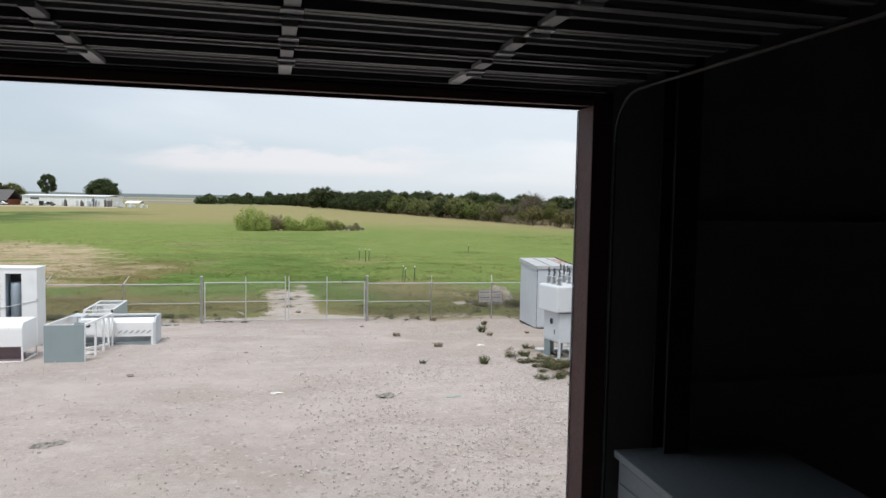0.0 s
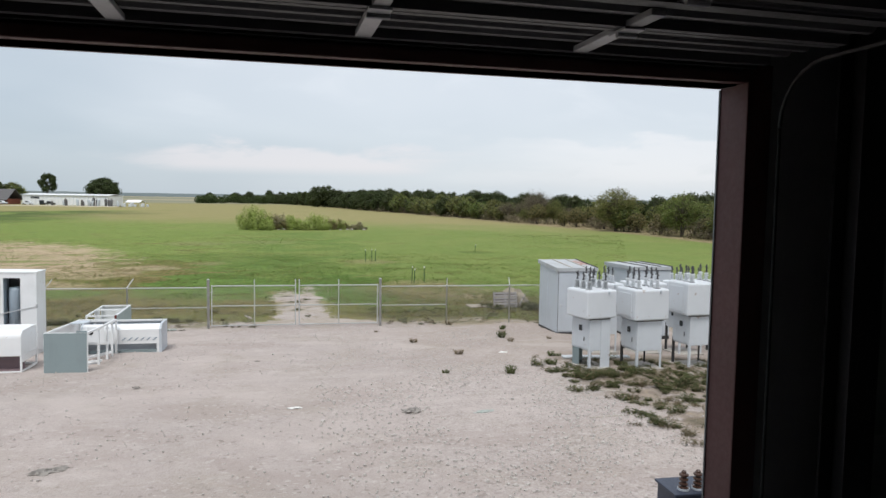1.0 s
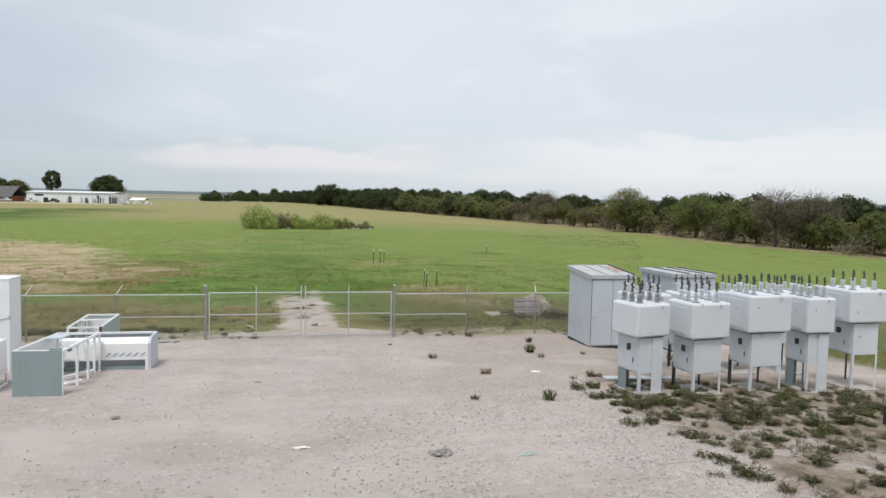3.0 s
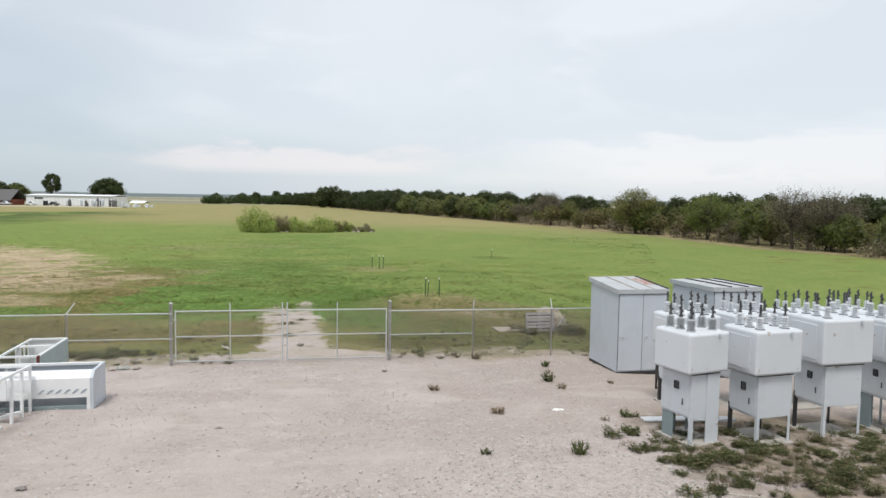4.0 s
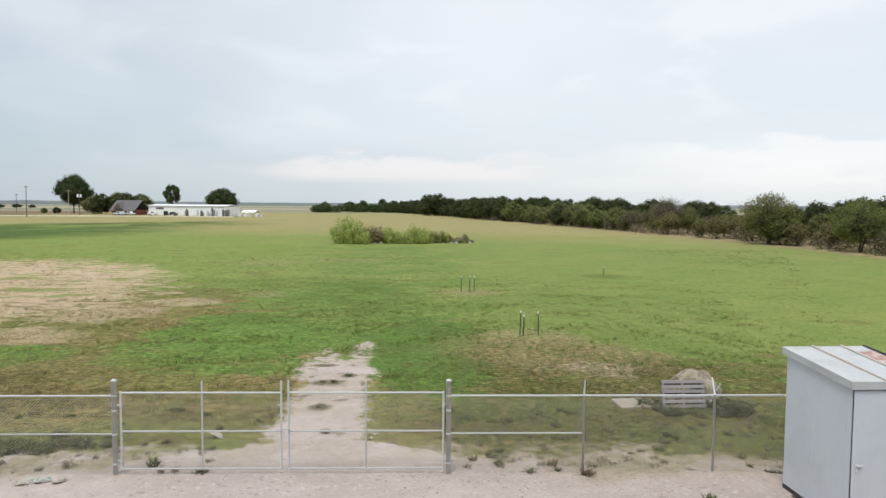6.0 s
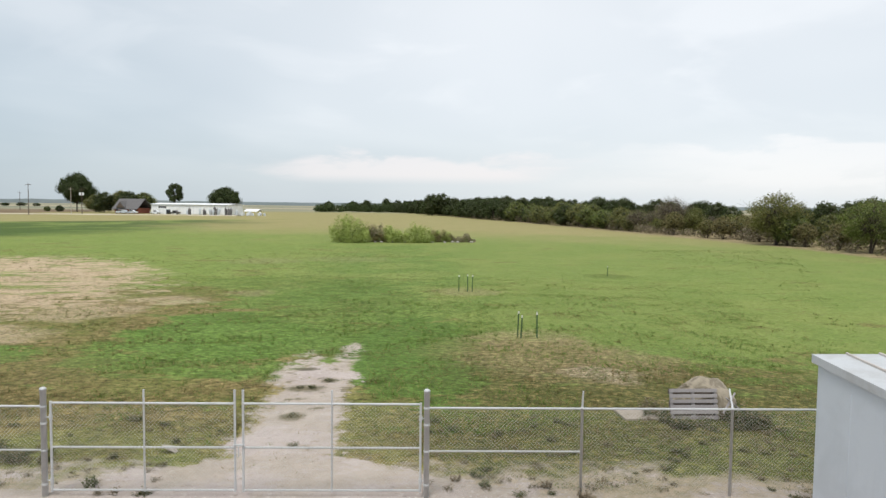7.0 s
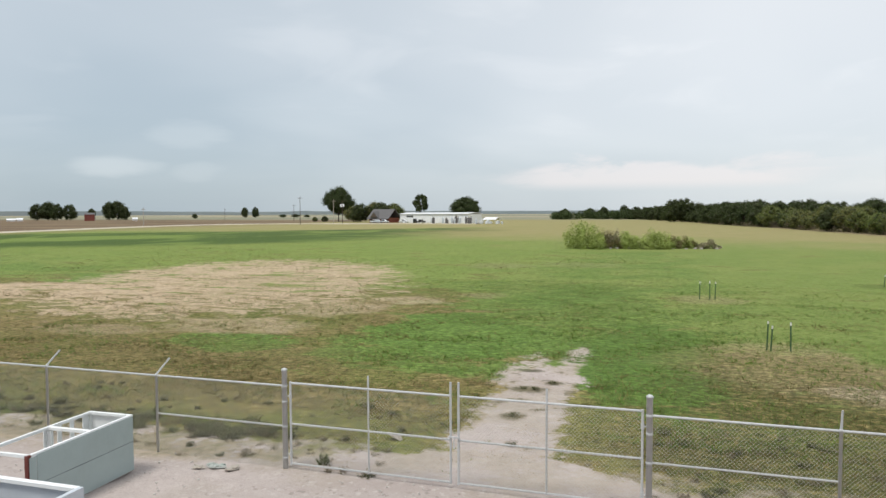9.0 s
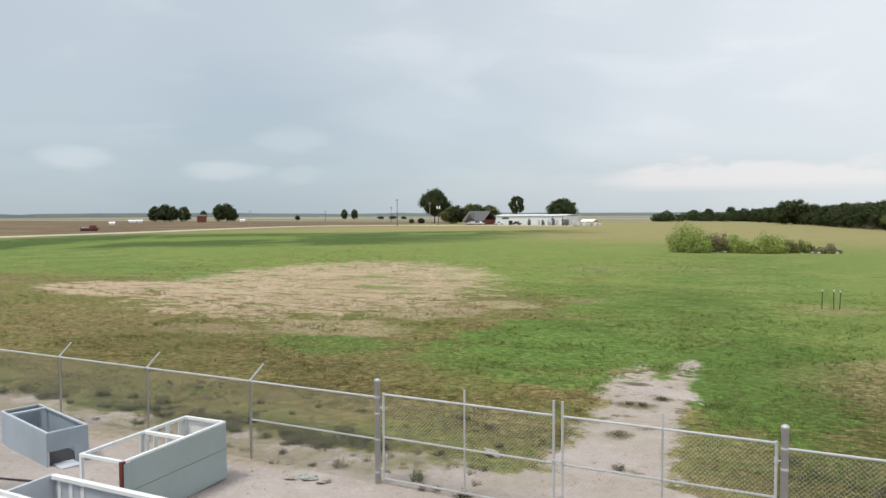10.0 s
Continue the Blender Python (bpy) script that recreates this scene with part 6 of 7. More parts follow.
def far_trees():
    s = Matrix.Diagonal
    plant_tree("tree", KINDS["oak"][0], pose(-203, 438, -0.6, 0, 0, 20) @ s((1.0, 1.0, 1.45, 1)), "large dark spreading tree beside the farmhouse", "trees by the farm")
    plant_tree("tree", KINDS["oak"][1], pose(-106.6, 405, -0.6, 0, 0, 70) @ s((0.90, 0.90, 0.93, 1)), "round dark tree behind the white building", "trees by the farm")
    plant_tree("tree", KINDS["tallthin"][0], pose(-136, 410, -0.6) @ s((1.05, 1.05, 1.12, 1)), "tall dark tree with an uneven crown", "trees by the farm")
    for k, (x, y, h) in enumerate(((-186, 425, 10.5), (-179, 420, 12), (-172, 426, 13), (-165, 420, 12.5), (-158, 423, 12), (-139, 412, 6), (-146, 414, 5.5), (-210, 432, 4), (-216, 430, 3.5))):
        q = h / 8.0
        plant_tree("tree", KINDS["dark" if k % 2 else "hedge"][0], pose(x, y, -0.6, 0, 0, 50 * k) @ s((q * 1.2, q * 1.2, q, 1)), "green tree round the farmhouse", "trees by the farm")
    # group on the north-west skyline
    for k, (az, dist, h, wide) in enumerate(((-47.75, 700, 13, 1.1), (-47.1, 705, 14.5, 1.1), (-46.5, 700, 13, 1.0), (-45.7, 700, 12.5, 1.1), (-44.3, 720, 9.5, 0.9), (-43.1, 700, 14.5, 1.0), (-42.6, 706, 15.5, 1.1), (-42.1, 700, 11, 1.0), (-37.2, 800, 5, 1.3), (-33.5, 900, 11.5, 0.8), (-32.7, 905, 12, 0.8), (-30.6, 950, 3.4, 3.0), (-29.6, 950, 4, 3.0), (-28.7, 950, 3.2, 3.0), (-7.9, 600, 8, 1.0), (-5.9, 600, 8, 1.3), (-4.9, 600, 9, 1.2), (-3.3, 590, 10, 1.0), (-2.4, 580, 9, 1.3), (-1.2, 560, 8, 1.3))):
        q = h / 8.0
        x, y = 2.8 + dist * math.sin(radians(az)), 19.9 + dist * math.cos(radians(az))
        plant_tree("tree", KINDS["dark"][k % 2], pose(x, y, -0.6, 0, 0, 33 * k) @ s((q * wide, q * wide, q * 1.15, 1)), "distant dark tree on the flat skyline", "far trees")
    # low far hedges
    rr = random.Random(5)
    cs, rs = [], []
    for k in range(110):
        a, d = radians(rr.uniform(-8.2, 4)), rr.uniform(560, 640)
        cs.append((d * math.sin(a), d * math.cos(a), rr.uniform(1, 4)))
        rs.append(rr.uniform(2, 4.5))
    v, f = leaf_cloud(cs, rs, 16000, 0.75, 0.8)
    tagged(new("far_hedge", soup("far_hedge", v.tolist(), f.tolist(), LEAF_DARK)), "dark hedge far across the field", "hedge", kind="stuff")


far_trees()


def bush_island():
    rr = random.Random(9)
    spots = [(-11.0, 132.4, 3.6, LEAF_WILLOW), (-9.9, 132.8, 4.2, LEAF_WILLOW), (-8.7, 133.2, 3.9, LEAF_WILLOW), (-8.2, 130.8, 2.2, LEAF_WILLOW), (-7.6, 133.6, 3.3, LEAF_WILLOW), (-6.2, 135.2, 3.2, LEAF_OLIVE), (-5.0, 135.0, 3.3, LEAF_TAN), (-4.4, 133.4, 1.7, LEAF_OLIVE), (-3.7, 135.0, 2.4, LEAF_OLIVE), (-2.5, 132.6, 2.9, LEAF_WILLOW), (-1.5, 132.8, 2.0, LEAF_WILLOW), (-0.4, 134.6, 1.2, LEAF_OLIVE), (1.0, 132.8, 3.4, LEAF_WILLOW), (2.1, 133.0, 2.9, LEAF_WILLOW), (3.0, 133.7, 1.5, LEAF_WILLOW), (4.2, 135.0, 2.2, LEAF_OLIVE), (5.3, 135.4, 1.9, LEAF_WILLOW), (6.6, 135.4, 1.3, LEAF_OLIVE), (8.0, 135.2, 1.0, LEAF_TAN), (9.2, 135.0, 1.5, LEAF_TAN), (10.4, 135.4, 0.8, LEAF_TAN)]
    for k, (x, y, h, mat) in enumerate(spots):
        broad = 0.40 if h > 2.4 else 0.75
        cs = [(rr.uniform(-broad, broad) * h, rr.uniform(-0.4, 0.4) * h, h * rr.uniform(0.10, 0.84 if j % 3 else 0.5)) for j in range(16)]
        rs = [h * rr.uniform(0.13, 0.26) for _ in cs]
        v, f = leaf_cloud(cs, rs, 2600, 0.07 + 0.012 * h, 1.25)
        t = thing("shrub", pose(x, y, land(x, y) - 0.05), {LEAF_WILLOW: "bright yellow-green bushy shrub in the field", LEAF_MID: "dark green shrub on the rubble", LEAF_OLIVE: "olive shrub in the field", LEAF_TAN: "brown half-dead shrub on the rubble"}[mat], "shrub", "shrubs on the rubble heap")
        piece("foliage", soup("foliage", v.tolist(), f.tolist(), mat), t)
        bm = bmesh.new()
        for j in range(4):
            rod(bm, (0, 0, -0.1), cs[2 * j], 0.05, 0.015, 5, False)
        part("stems", bm, BARK, t)
    for k in range(12):
        x, y = -7 + 1.55 * k + rr.uniform(-0.5, 0.5), 131.6 + 0.16 * k + rr.uniform(0, 1.6)
        bm = bmesh.new()
        bmesh.ops.create_icosphere(bm, subdivisions=2, radius=rr.uniform(0.2, 0.45))
        for v in bm.verts:
            v.co *= 1 + 0.35 * noise.noise(v.co * 2.0 + Vector((k, 0, 0)))
            v.co.z *= 0.5
        single("rubble_block", bm, CONCRETE, pose(x, y, land(x, y) + 0.1, 0, 0, 40 * k), "pale lump of concrete rubble among shrubs", "rubble", "rubble blocks")


bush_island()


# ---- farm in the distance ----
def build_farm():
    # long white shed, its front towards the yard
    ang = math.degrees(math.atan2(382 - 395, 44))
    b = thing("metal_shed", pose(-143, 395, -0.5, 0, 0, ang), "long low white metal-clad shed across the field", "building")
    L, D, H0, H1 = 46.0, 14.0, 5.0, 5.6
    bm = bmesh.new()
    box(bm, 0, L, 0, D, 0, H0)
    part("wall", bm, SIDING, b)
    bm = bmesh.new()
    prism(bm, [(-0.4, H0), (D / 2, H1), (D + 0.4, H0), (D + 0.4, H0 + 0.25), (D / 2, H1 + 0.25), (-0.4, H0 + 0.25)], "x", -0.4, L + 0.4)
    part("roof", bm, SIDING, b)
    for k in range(4):
        bm = bmesh.new()
        box(bm, 4.6 + 1.2 * k, 5.6 + 1.2 * k, -0.08, -0.005, 3.2, 4.2)
        part("window", bm, GLASSY, b)
    bm = bmesh.new()
    box(bm, 9.2, 11.8, -0.08, -0.005, 0, 2.4)
    part("door", bm, GLASSY, b, "dark open doorway")
    for k in range(22):
        bm = bmesh.new()
        box(bm, 1.0 + 2.05 * k, 1.08 + 2.05 * k, -0.05, -0.001, 0.1, H0 - 0.05)
        part("panel_joint", bm, PALE, b)
    bm = bmesh.new()
    box(bm, -0.5, L + 0.5, -0.5, -0.3, H0 - 0.05, H0 + 0.2)
    part("gutter", bm, PALE, b)

    h = thing("farmhouse", pose(-163, 397, -0.5, 0, 0, -18), "small red-brick farmhouse with a grey gabled roof", "house")
    bm = bmesh.new()
    box(bm, 0, 15, 0, 9, 0, 2.9)
    part("wall", bm, BRICK, h)
    bm = bmesh.new()
    prism(bm, [(-1.6, 2.2), (4.5, 7.6), (10.6, 2.2), (10.6, 2.45), (4.5, 7.9), (-1.6, 2.45)], "x", -0.7, 15.7)
    part("roof", bm, SHINGLE, h)
    bm = bmesh.new()
    prism(bm, [(0, 3.2), (4.5, 7.3), (9, 3.2)], "x", 0.05, 0.3)
    part("gable", bm, SHINGLE, h)
    bm = bmesh.new()
    prism(bm, [(2.0, 3.15), (5.0, 6.6), (8.0, 3.15)], "y", -1.8, 4.5)
    part("porch_roof", bm, SHINGLE, h)
    bm = bmesh.new()
    prism(bm, [(2.5, 3.14), (5.0, 5.9), (7.5, 3.14)], "y", -1.86, -1.805)
    part("porch_gable", bm, WOODPOLE, h)
    for x in (1.0, 9.5, 12.5):
        bm = bmesh.new()
        box(bm, x, x + 1.2, -0.08, -0.003, 1.0, 2.3)
        wdw = part("window", bm, GLASSY, h)
        bm = bmesh.new()
        box(bm, x - 0.12, x + 1.32, -0.1, -0.004, 0.88, 0.99)
        part("sill", bm, SIDING, wdw)
    bm = bmesh.new()
    box(bm, 4.6, 5.6, -0.08, -0.003, 0, 2.1)
    part("door", bm, GLASSY, h)

    def vehicle(x, y, rot, mat, label, cat):
        c = thing(cat, pose(x, y, land(x, y) + 0.05, 0, 0, rot), label, cat, "vehicles at the farm")
        bm = bmesh.new()
        prism(bm, [(0, 0.45), (5.4, 0.45), (5.4, 1.05), (4.0, 1.15), (3.3, 1.85), (1.9, 1.9), (1.7, 1.12), (0, 1.12)], "y", -0.95, 0.95)
        part("body", bm, mat, c)
        bm = bmesh.new()
        prism(bm, [(2.0, 1.2), (3.75, 1.2), (3.2, 1.78), (2.05, 1.8)], "y", -0.965, -0.955)
        part("side_window", bm, GLASSY, c)
        for wx in (0.95, 4.35):
            for wy in (-0.9, 0.9):
                bm = bmesh.new()
                rod(bm, (wx, wy - 0.11, 0.37), (wx, wy + 0.11, 0.37), 0.37, None, 14)
                wh = part("wheel", bm, RUBBER, c)
                bm = bmesh.new()
                rod(bm, (wx, wy - 0.12, 0.37), (wx, wy + 0.12, 0.37), 0.2, None, 10)
                part("rim", bm, GALV, wh)

    vehicle(-158.5, 388, 5, WHITE, "white pickup truck parked at the farmhouse", "pickup")
    vehicle(-152.0, 387, -12, WHITE, "white van parked by the farmhouse", "pickup")
    vehicle(-150.2, 384, 160, PALE, "silver pickup parked by the farmhouse", "pickup")
    vehicle(-140.5, 388, -10, WHITE, "white pickup beside the shed", "pickup")
    vehicle(-129, 384, -14, DARK, "dark flatbed truck beside the shed", "pickup")

    # stored pole transformers and crates in front of the shed
    rr = random.Random(3)
    bm = bmesh.new()
    lathe(bm, [(0.42, 0.0), (0.45, 0.1), (0.45, 1.9), (0.40, 2.0), (0.12, 2.05), (0.09, 2.5), (0.05, 2.55)], (0, 0, 0), 12)
    can = mesh_from("stored_transformer", bm, PALE, True)
    dark_can = can.copy()
    dark_can.materials[0] = SHINGLE
    bm = bmesh.new()
    box(bm, -0.7, 0.7, -0.6, 0.6, 0.0, 1.7, 0.04)
    box(bm, -0.55, 0.55, -0.75, -0.6, 0.2, 1.4, 0.03)
    crate = mesh_from("stored_equipment", bm, WHITE)
    for k in range(30):
        f = k / 29
        x, y = -122 + 46 * f ** 0.8 + rr.uniform(-2.4, 2.4), 377 - 16 * f + rr.uniform(-3, 3)
        q = rr.uniform(0.8, 1.6) if k < 20 else rr.uniform(0.55, 0.95)
        dull = k % 3 != 1
        use = (dark_can if dull else can) if k < 20 else crate
        ob = new("stored_transformer" if k < 20 else "stored_equipment", use)
        ob.matrix_world = pose(x, y, land(x, y), rr.uniform(-4, 4), rr.uniform(-9, 9), rr.uniform(0, 360)) @ Matrix.Diagonal((q, q, q * rr.uniform(0.9, 1.3), 1))
        tagged(ob, ("dark grey pole transformer stored outdoors" if dull else "pale grey pole transformer stored outdoors") if k < 20 else "white equipment crate stored by the shed", "transformer" if k < 20 else "crate", "equipment stored at the farm")
    c = thing("open_shelter", pose(-88, 372, -0.4, 0, 0, -16), "small white open-sided shelter by the shed", "shelter")
    c.scale = (0.7, 0.7, 0.75)
    bm = bmesh.new()
    prism(bm, [(-0.5, 2.6), (3.5, 4.0), (7.5, 2.6), (7.5, 2.8), (3.5, 4.25), (-0.5, 2.8)], "x", -0.5, 10.5)
    part("roof", bm, SIDING, c)
    for x in (0, 5, 10):
        for y in (0, 7):
            bm = bmesh.new()
            box(bm, x - 0.1, x + 0.1, y - 0.1, y + 0.1, -0.1, 2.8)
            part("post", bm, PALE, c)

    def pole(x, y, hh, mat, label, can_on=False):
        p = thing("utility_pole", pose(x, y, land(x, y)), label, "pole", "utility poles")
        bm = bmesh.new()
        rod(bm, (0, 0, -0.3), (0, 0, hh), 0.19, 0.12, 10)
        part("shaft", bm, mat, p)
        bm = bmesh.new()
        box(bm, -1.2, 1.2, -0.08, 0.08, hh - 0.9, hh - 0.72)
        part("crossarm", bm, mat, p)
        if can_on:
            for s in (-0.55, 0.55):
                bm = bmesh.new()
                lathe(bm, [(0.42, hh - 3.4), (0.42, hh - 2.2), (0.3, hh - 2.1), (0.1, hh - 2.0)], (s * 1.2, -0.2, 0), 12)
                part("transformer_can", bm, SIDING, p)

    pole(-164.5, 354, 12.6, PALEPOLE, "bleached wooden utility pole by the farm road")
    pole(-158.2, 351.5, 12.3, WOODPOLE, "wooden utility pole carrying two pale transformers", True)
    pole(-171.4, 331, 13.9, WOODPOLE, "dark wooden utility pole at the roadside")
    pole(-227.4, 286, 8.4, PALEPOLE, "pale wooden utility pole beside the road")
    pole(-260, 480, 12.0, WOODPOLE, "dark distant wooden utility pole")
    for az, dist, hh in ((-62, 900, 11), (-59.5, 950, 11), (-47.5, 800, 11), (-35.0, 700, 10), (-5.5, 900, 10), (-1.0, 950, 10)):
        pole(2.8 + dist * math.sin(radians(az)), 19.9 + dist * math.cos(radians(az)), hh, WOODPOLE, "distant thin utility pole on the plain")

    # tillage machine in the ploughed land, and a red trailer further off
    c = thing("farm_implement", pose(-236, 201, -0.4, 0, 0, 30), "rusty red tillage implement standing in a ploughed field", "implement")
    bm = bmesh.new()
    box(bm, 0, 6.5, 0, 0.4, 0.8, 1.1)
    box(bm, 0, 6.5, 2, 2.4, 0.8, 1.1)
    for k in range(6):
        box(bm, 0.4 + 1.1 * k, 0.6 + 1.1 * k, 0, 2.4, 0.7, 0.95)
    part("frame", bm, TRACTOR, c)
    for k in range(8):
        bm = bmesh.new()
        rod(bm, (0.4 + 0.8 * k, 0.15, 0.42), (0.4 + 0.8 * k, 0.25, 0.42), 0.45, None, 12)
        part("disc", bm, DARK, c)
    bm = bmesh.new()
    box(bm, 3.2, 5.4, 0.5, 1.8, 1.1, 2.2, 0.1)
    part("hopper", bm, TRACTOR, c)
    bm = bmesh.new()
    box(bm, 0.3, 2.6, 0.6, 1.6, 1.1, 1.5, 0.05)
    part("tray", bm, PALE, c)
    c = thing("red_shed", pose(2.8 - 620 * 0.7045, 19.9 + 620 * 0.7097, -0.5, 0, 0, 40), "small red farm shed far on the plain", "building")
    bm = bmesh.new()
    box(bm, 0, 7, 0, 6, 0, 5.2)
    part("wall", bm, TRACTOR, c)
    bm = bmesh.new()
    prism(bm, [(-0.3, 5.2), (3, 6.6), (6.3, 5.2)], "x", -0.3, 7.3)
    part("roof", bm, SHINGLE, c)
    for az, dist, sx, sz in ((-50.9, 480, 3.0, 1.2), (-49.6, 640, 6, 1.3), (-49.0, 640, 4, 1.5), (-41.6, 640, 4, 1.5)):
        c = thing("farm_outbuilding", pose(2.8 + dist * math.sin(radians(az)), 19.9 + dist * math.cos(radians(az)), -0.5, 0, 0, -az), "small white outbuilding far on the plain", "building", "far outbuildings")
        bm = bmesh.new()
        box(bm, 0, sx, 0, 5, 0, sz)
        part("wall", bm, SIDING, c)
        bm = bmesh.new()
        prism(bm, [(-0.3, sz), (2.5, sz + 1), (5.3, sz)], "x", -0.3, sx + 0.3)
        part("roof", bm, SIDING, c)


build_farm()


# ---- weeds, litter, stones and grass ----
def turf(name, vs, fs, mat, label):
    return tagged(new(name, soup(name, vs, fs, mat)), label, "grass", kind="stuff")


def blades(count, height, spread, width, lean, rr, leafy_share=0.0, root=False):
    vs, fs = [], []
    if root:
        vs.append((0, 0, -0.02))
    for _ in range(count):
        a, q = rr.uniform(0, 2 * math.pi), rr.random() ** 0.7 * spread
        bx, by = math.cos(a) * q * 0.5, math.sin(a) * q * 0.5
        h = height * rr.uniform(0.5, 1.0)
        tx, ty = bx + math.cos(a) * lean * h * rr.uniform(0.2, 1), by + math.sin(a) * lean * h * rr.uniform(0.2, 1)
        t = rr.uniform(0, math.pi)
        wx, wy = math.cos(t) * width, math.sin(t) * width
        mx, my, mz = bx * 0.6 + tx * 0.4, by * 0.6 + ty * 0.4, h * 0.55
        b = len(vs)
        vs += [(bx - wx, by - wy, -0.02), (bx + wx, by + wy, -0.02), (mx + wx * 0.9, my + wy * 0.9, mz), (mx - wx * 0.9, my - wy * 0.9, mz), (tx, ty, h)]
        fs += [(0 if root else b, b + 1, b + 2, b + 3), (b + 3, b + 2, b + 4)]
        tip = b + 4
        if rr.random() < leafy_share:
            for _k in range(5):
                f = rr.uniform(0.15, 1.0)
                px, py, pz = bx + (tx - bx) * f, by + (ty - by) * f, h * f
                t2, l = rr.uniform(0, 2 * math.pi), rr.uniform(0.03, 0.07)
                ux, uy = math.cos(t2) * l, math.sin(t2) * l
                b = len(vs)
                vs += [(px, py, pz), (px + ux - uy * 0.4, py + uy + ux * 0.4, pz + 0.02), (px + 2 * ux, py + 2 * uy, pz + 0.01), (px + ux + uy * 0.4, py + uy - ux * 0.4, pz + 0.02)]
                fs += [(tip if root else b, b + 1, b + 2, b + 3)]
    return vs, fs


def build_weeds():
    rr = random.Random(31)
    green = [soup("weed", *blades(n0, h, s, 0.005, 0.7, rr, lf), WEED) for n0, h, s, lf in ((60, 0.26, 0.44, 0.8), (66, 0.34, 0.50, 0.8), (54, 0.20, 0.50, 0.7), (60, 0.40, 0.40, 0.8), (40, 0.22, 0.60, 0.7))]
    dry = [soup("weed", *blades(n0, h, s, 0.004, 0.6, rr, 0.2), DRYWEED) for n0, h, s in ((44, 0.26, 0.40), (48, 0.34, 0.36), (40, 0.18, 0.55), (30, 0.28, 0.60))]

    lone = {True: [soup("weed", *blades(n0, h, s, 0.0045, 0.6, rr, 0.85, True), DRYWEED) for n0, h, s in ((26, 0.30, 0.40), (22, 0.36, 0.32))], False: [soup("weed", *blades(n0, h, s, 0.005, 0.6, rr, 0.85, True), WEED) for n0, h, s in ((30, 0.32, 0.42), (26, 0.40, 0.36), (32, 0.28, 0.46))]}

    def put(x, y, s, is_dry):
        ob = new("weed", rr.choice(lone[is_dry]))
        ob.matrix_world = pose(x, y, land(x, y) - 0.01, rr.uniform(-6, 6), rr.uniform(-6, 6), rr.uniform(0, 360)) @ Matrix.Diagonal((s, s, s * rr.uniform(0.8, 1.1), 1))
        tagged(ob, "dry brown weed stalks on gravel" if is_dry else "low grey-green weed growing through gravel", "weed", "weeds in the yard")

    for x, y, s, d in ((3.78, 27.1, 0.7, True), (8.17, 30.1, 0.6, False), (7.5, 27.75, 0.8, False), (7.55, 26.7, 0.6, True), (4.95, 24.25, 0.8, True), (5.82, 20.85, 0.7, False), (3.86, 21.14, 0.45, False), (8.13, 23.5, 0.8, False), (7.56, 22.2, 0.7, False), (-3.76, 32.4, 0.6, False), (5.45, 32.45, 0.6, True), (6.1, 31.8, 0.7, True), (4.2, 32.5, 0.45, False), (3.6, 32.8, 0.5, True), (12.6, 27.0, 0.6, True), (9.3, 27.2, 0.4, True), (2.6, 29.9, 0.3, True), (7.9, 29.0, 0.4, True)):
        put(x, y, s, d)
    heaps = {True: ([], []), False: ([], [])}
    sources = {True: dry, False: green}

    def strew(x, y, q, is_dry, up=0.0):
        me = rr.choice(sources[is_dry])
        a_ = rr.uniform(0, 6.28)
        c_, s_, z_ = math.cos(a_) * q, math.sin(a_) * q, land(x, y) - 0.01 + up
        vs, fs = heaps[is_dry]
        b_ = len(vs)
        vs.extend((x + c_ * v.co.x - s_ * v.co.y, y + s_ * v.co.x + c_ * v.co.y, z_ + v.co.z * q) for v in me.vertices)
        fs.extend(tuple(b_ + k_ for k_ in pl.vertices) for pl in me.polygons)

    clumps = 0
    while clumps < 300:
        x, y = rr.uniform(7.4, 17.5), rr.uniform(12.6, 23.0)
        if rr.random() > (0.95 if 18.0 < y < 21.2 else 0.55):
            continue
        is_dry, wide = rr.random() < (0.45 if y > 17 else 0.6), rr.uniform(0.10, 0.30)
        for _ in range(rr.randint(1, 3)):
            strew(x + rr.gauss(0, wide), y + rr.gauss(0, wide * 0.8), rr.choice((rr.uniform(0.25, 0.5), rr.uniform(0.4, 0.75))), is_dry if rr.random() < 0.75 else not is_dry)
        clumps += 1
    patches = [(rr.uniform(8.0, 17.2), rr.choice((rr.uniform(18.6, 21.2), rr.uniform(13.5, 21.0)))) for _ in range(46)]
    for k in range(620):
        px, py = rr.choice(patches)
        strew(px + rr.gauss(0, 0.55), py + rr.gauss(0, 0.38), rr.uniform(0.14, 0.36), rr.random() < 0.62)
    for k in range(60):
        strew(7.3 + abs(rr.gauss(0, 3.0)), rr.uniform(12.6, 23.4), rr.uniform(0.25, 0.5), rr.random() < 0.55)
    for x, y in ((13.0, 18.6), (13.6, 19.3), (14.2, 18.4), (14.8, 19.4), (15.4, 18.8), (16.2, 19.6), (15.8, 20.4), (14.9, 20.4), (12.2, 18.9), (12.6, 19.8), (16.8, 20.6), (7.3, 22.0), (7.45, 21.0), (7.2, 20.2), (7.5, 19.4), (7.4, 18.2), (7.6, 17.0), (7.3, 15.8), (8.3, 20.3), (9.0, 19.9), (9.5, 20.6), (10.2, 20.2), (10.9, 20.0), (11.5, 20.7), (12.6, 20.6), (13.3, 21.2), (14.4, 21.0), (8.9, 18.9), (9.8, 18.7)):
        for _ in range(2):
            strew(x + rr.gauss(0, 0.3), y + rr.gauss(0, 0.2), rr.uniform(0.40, 0.85), rr.random() < 0.3)
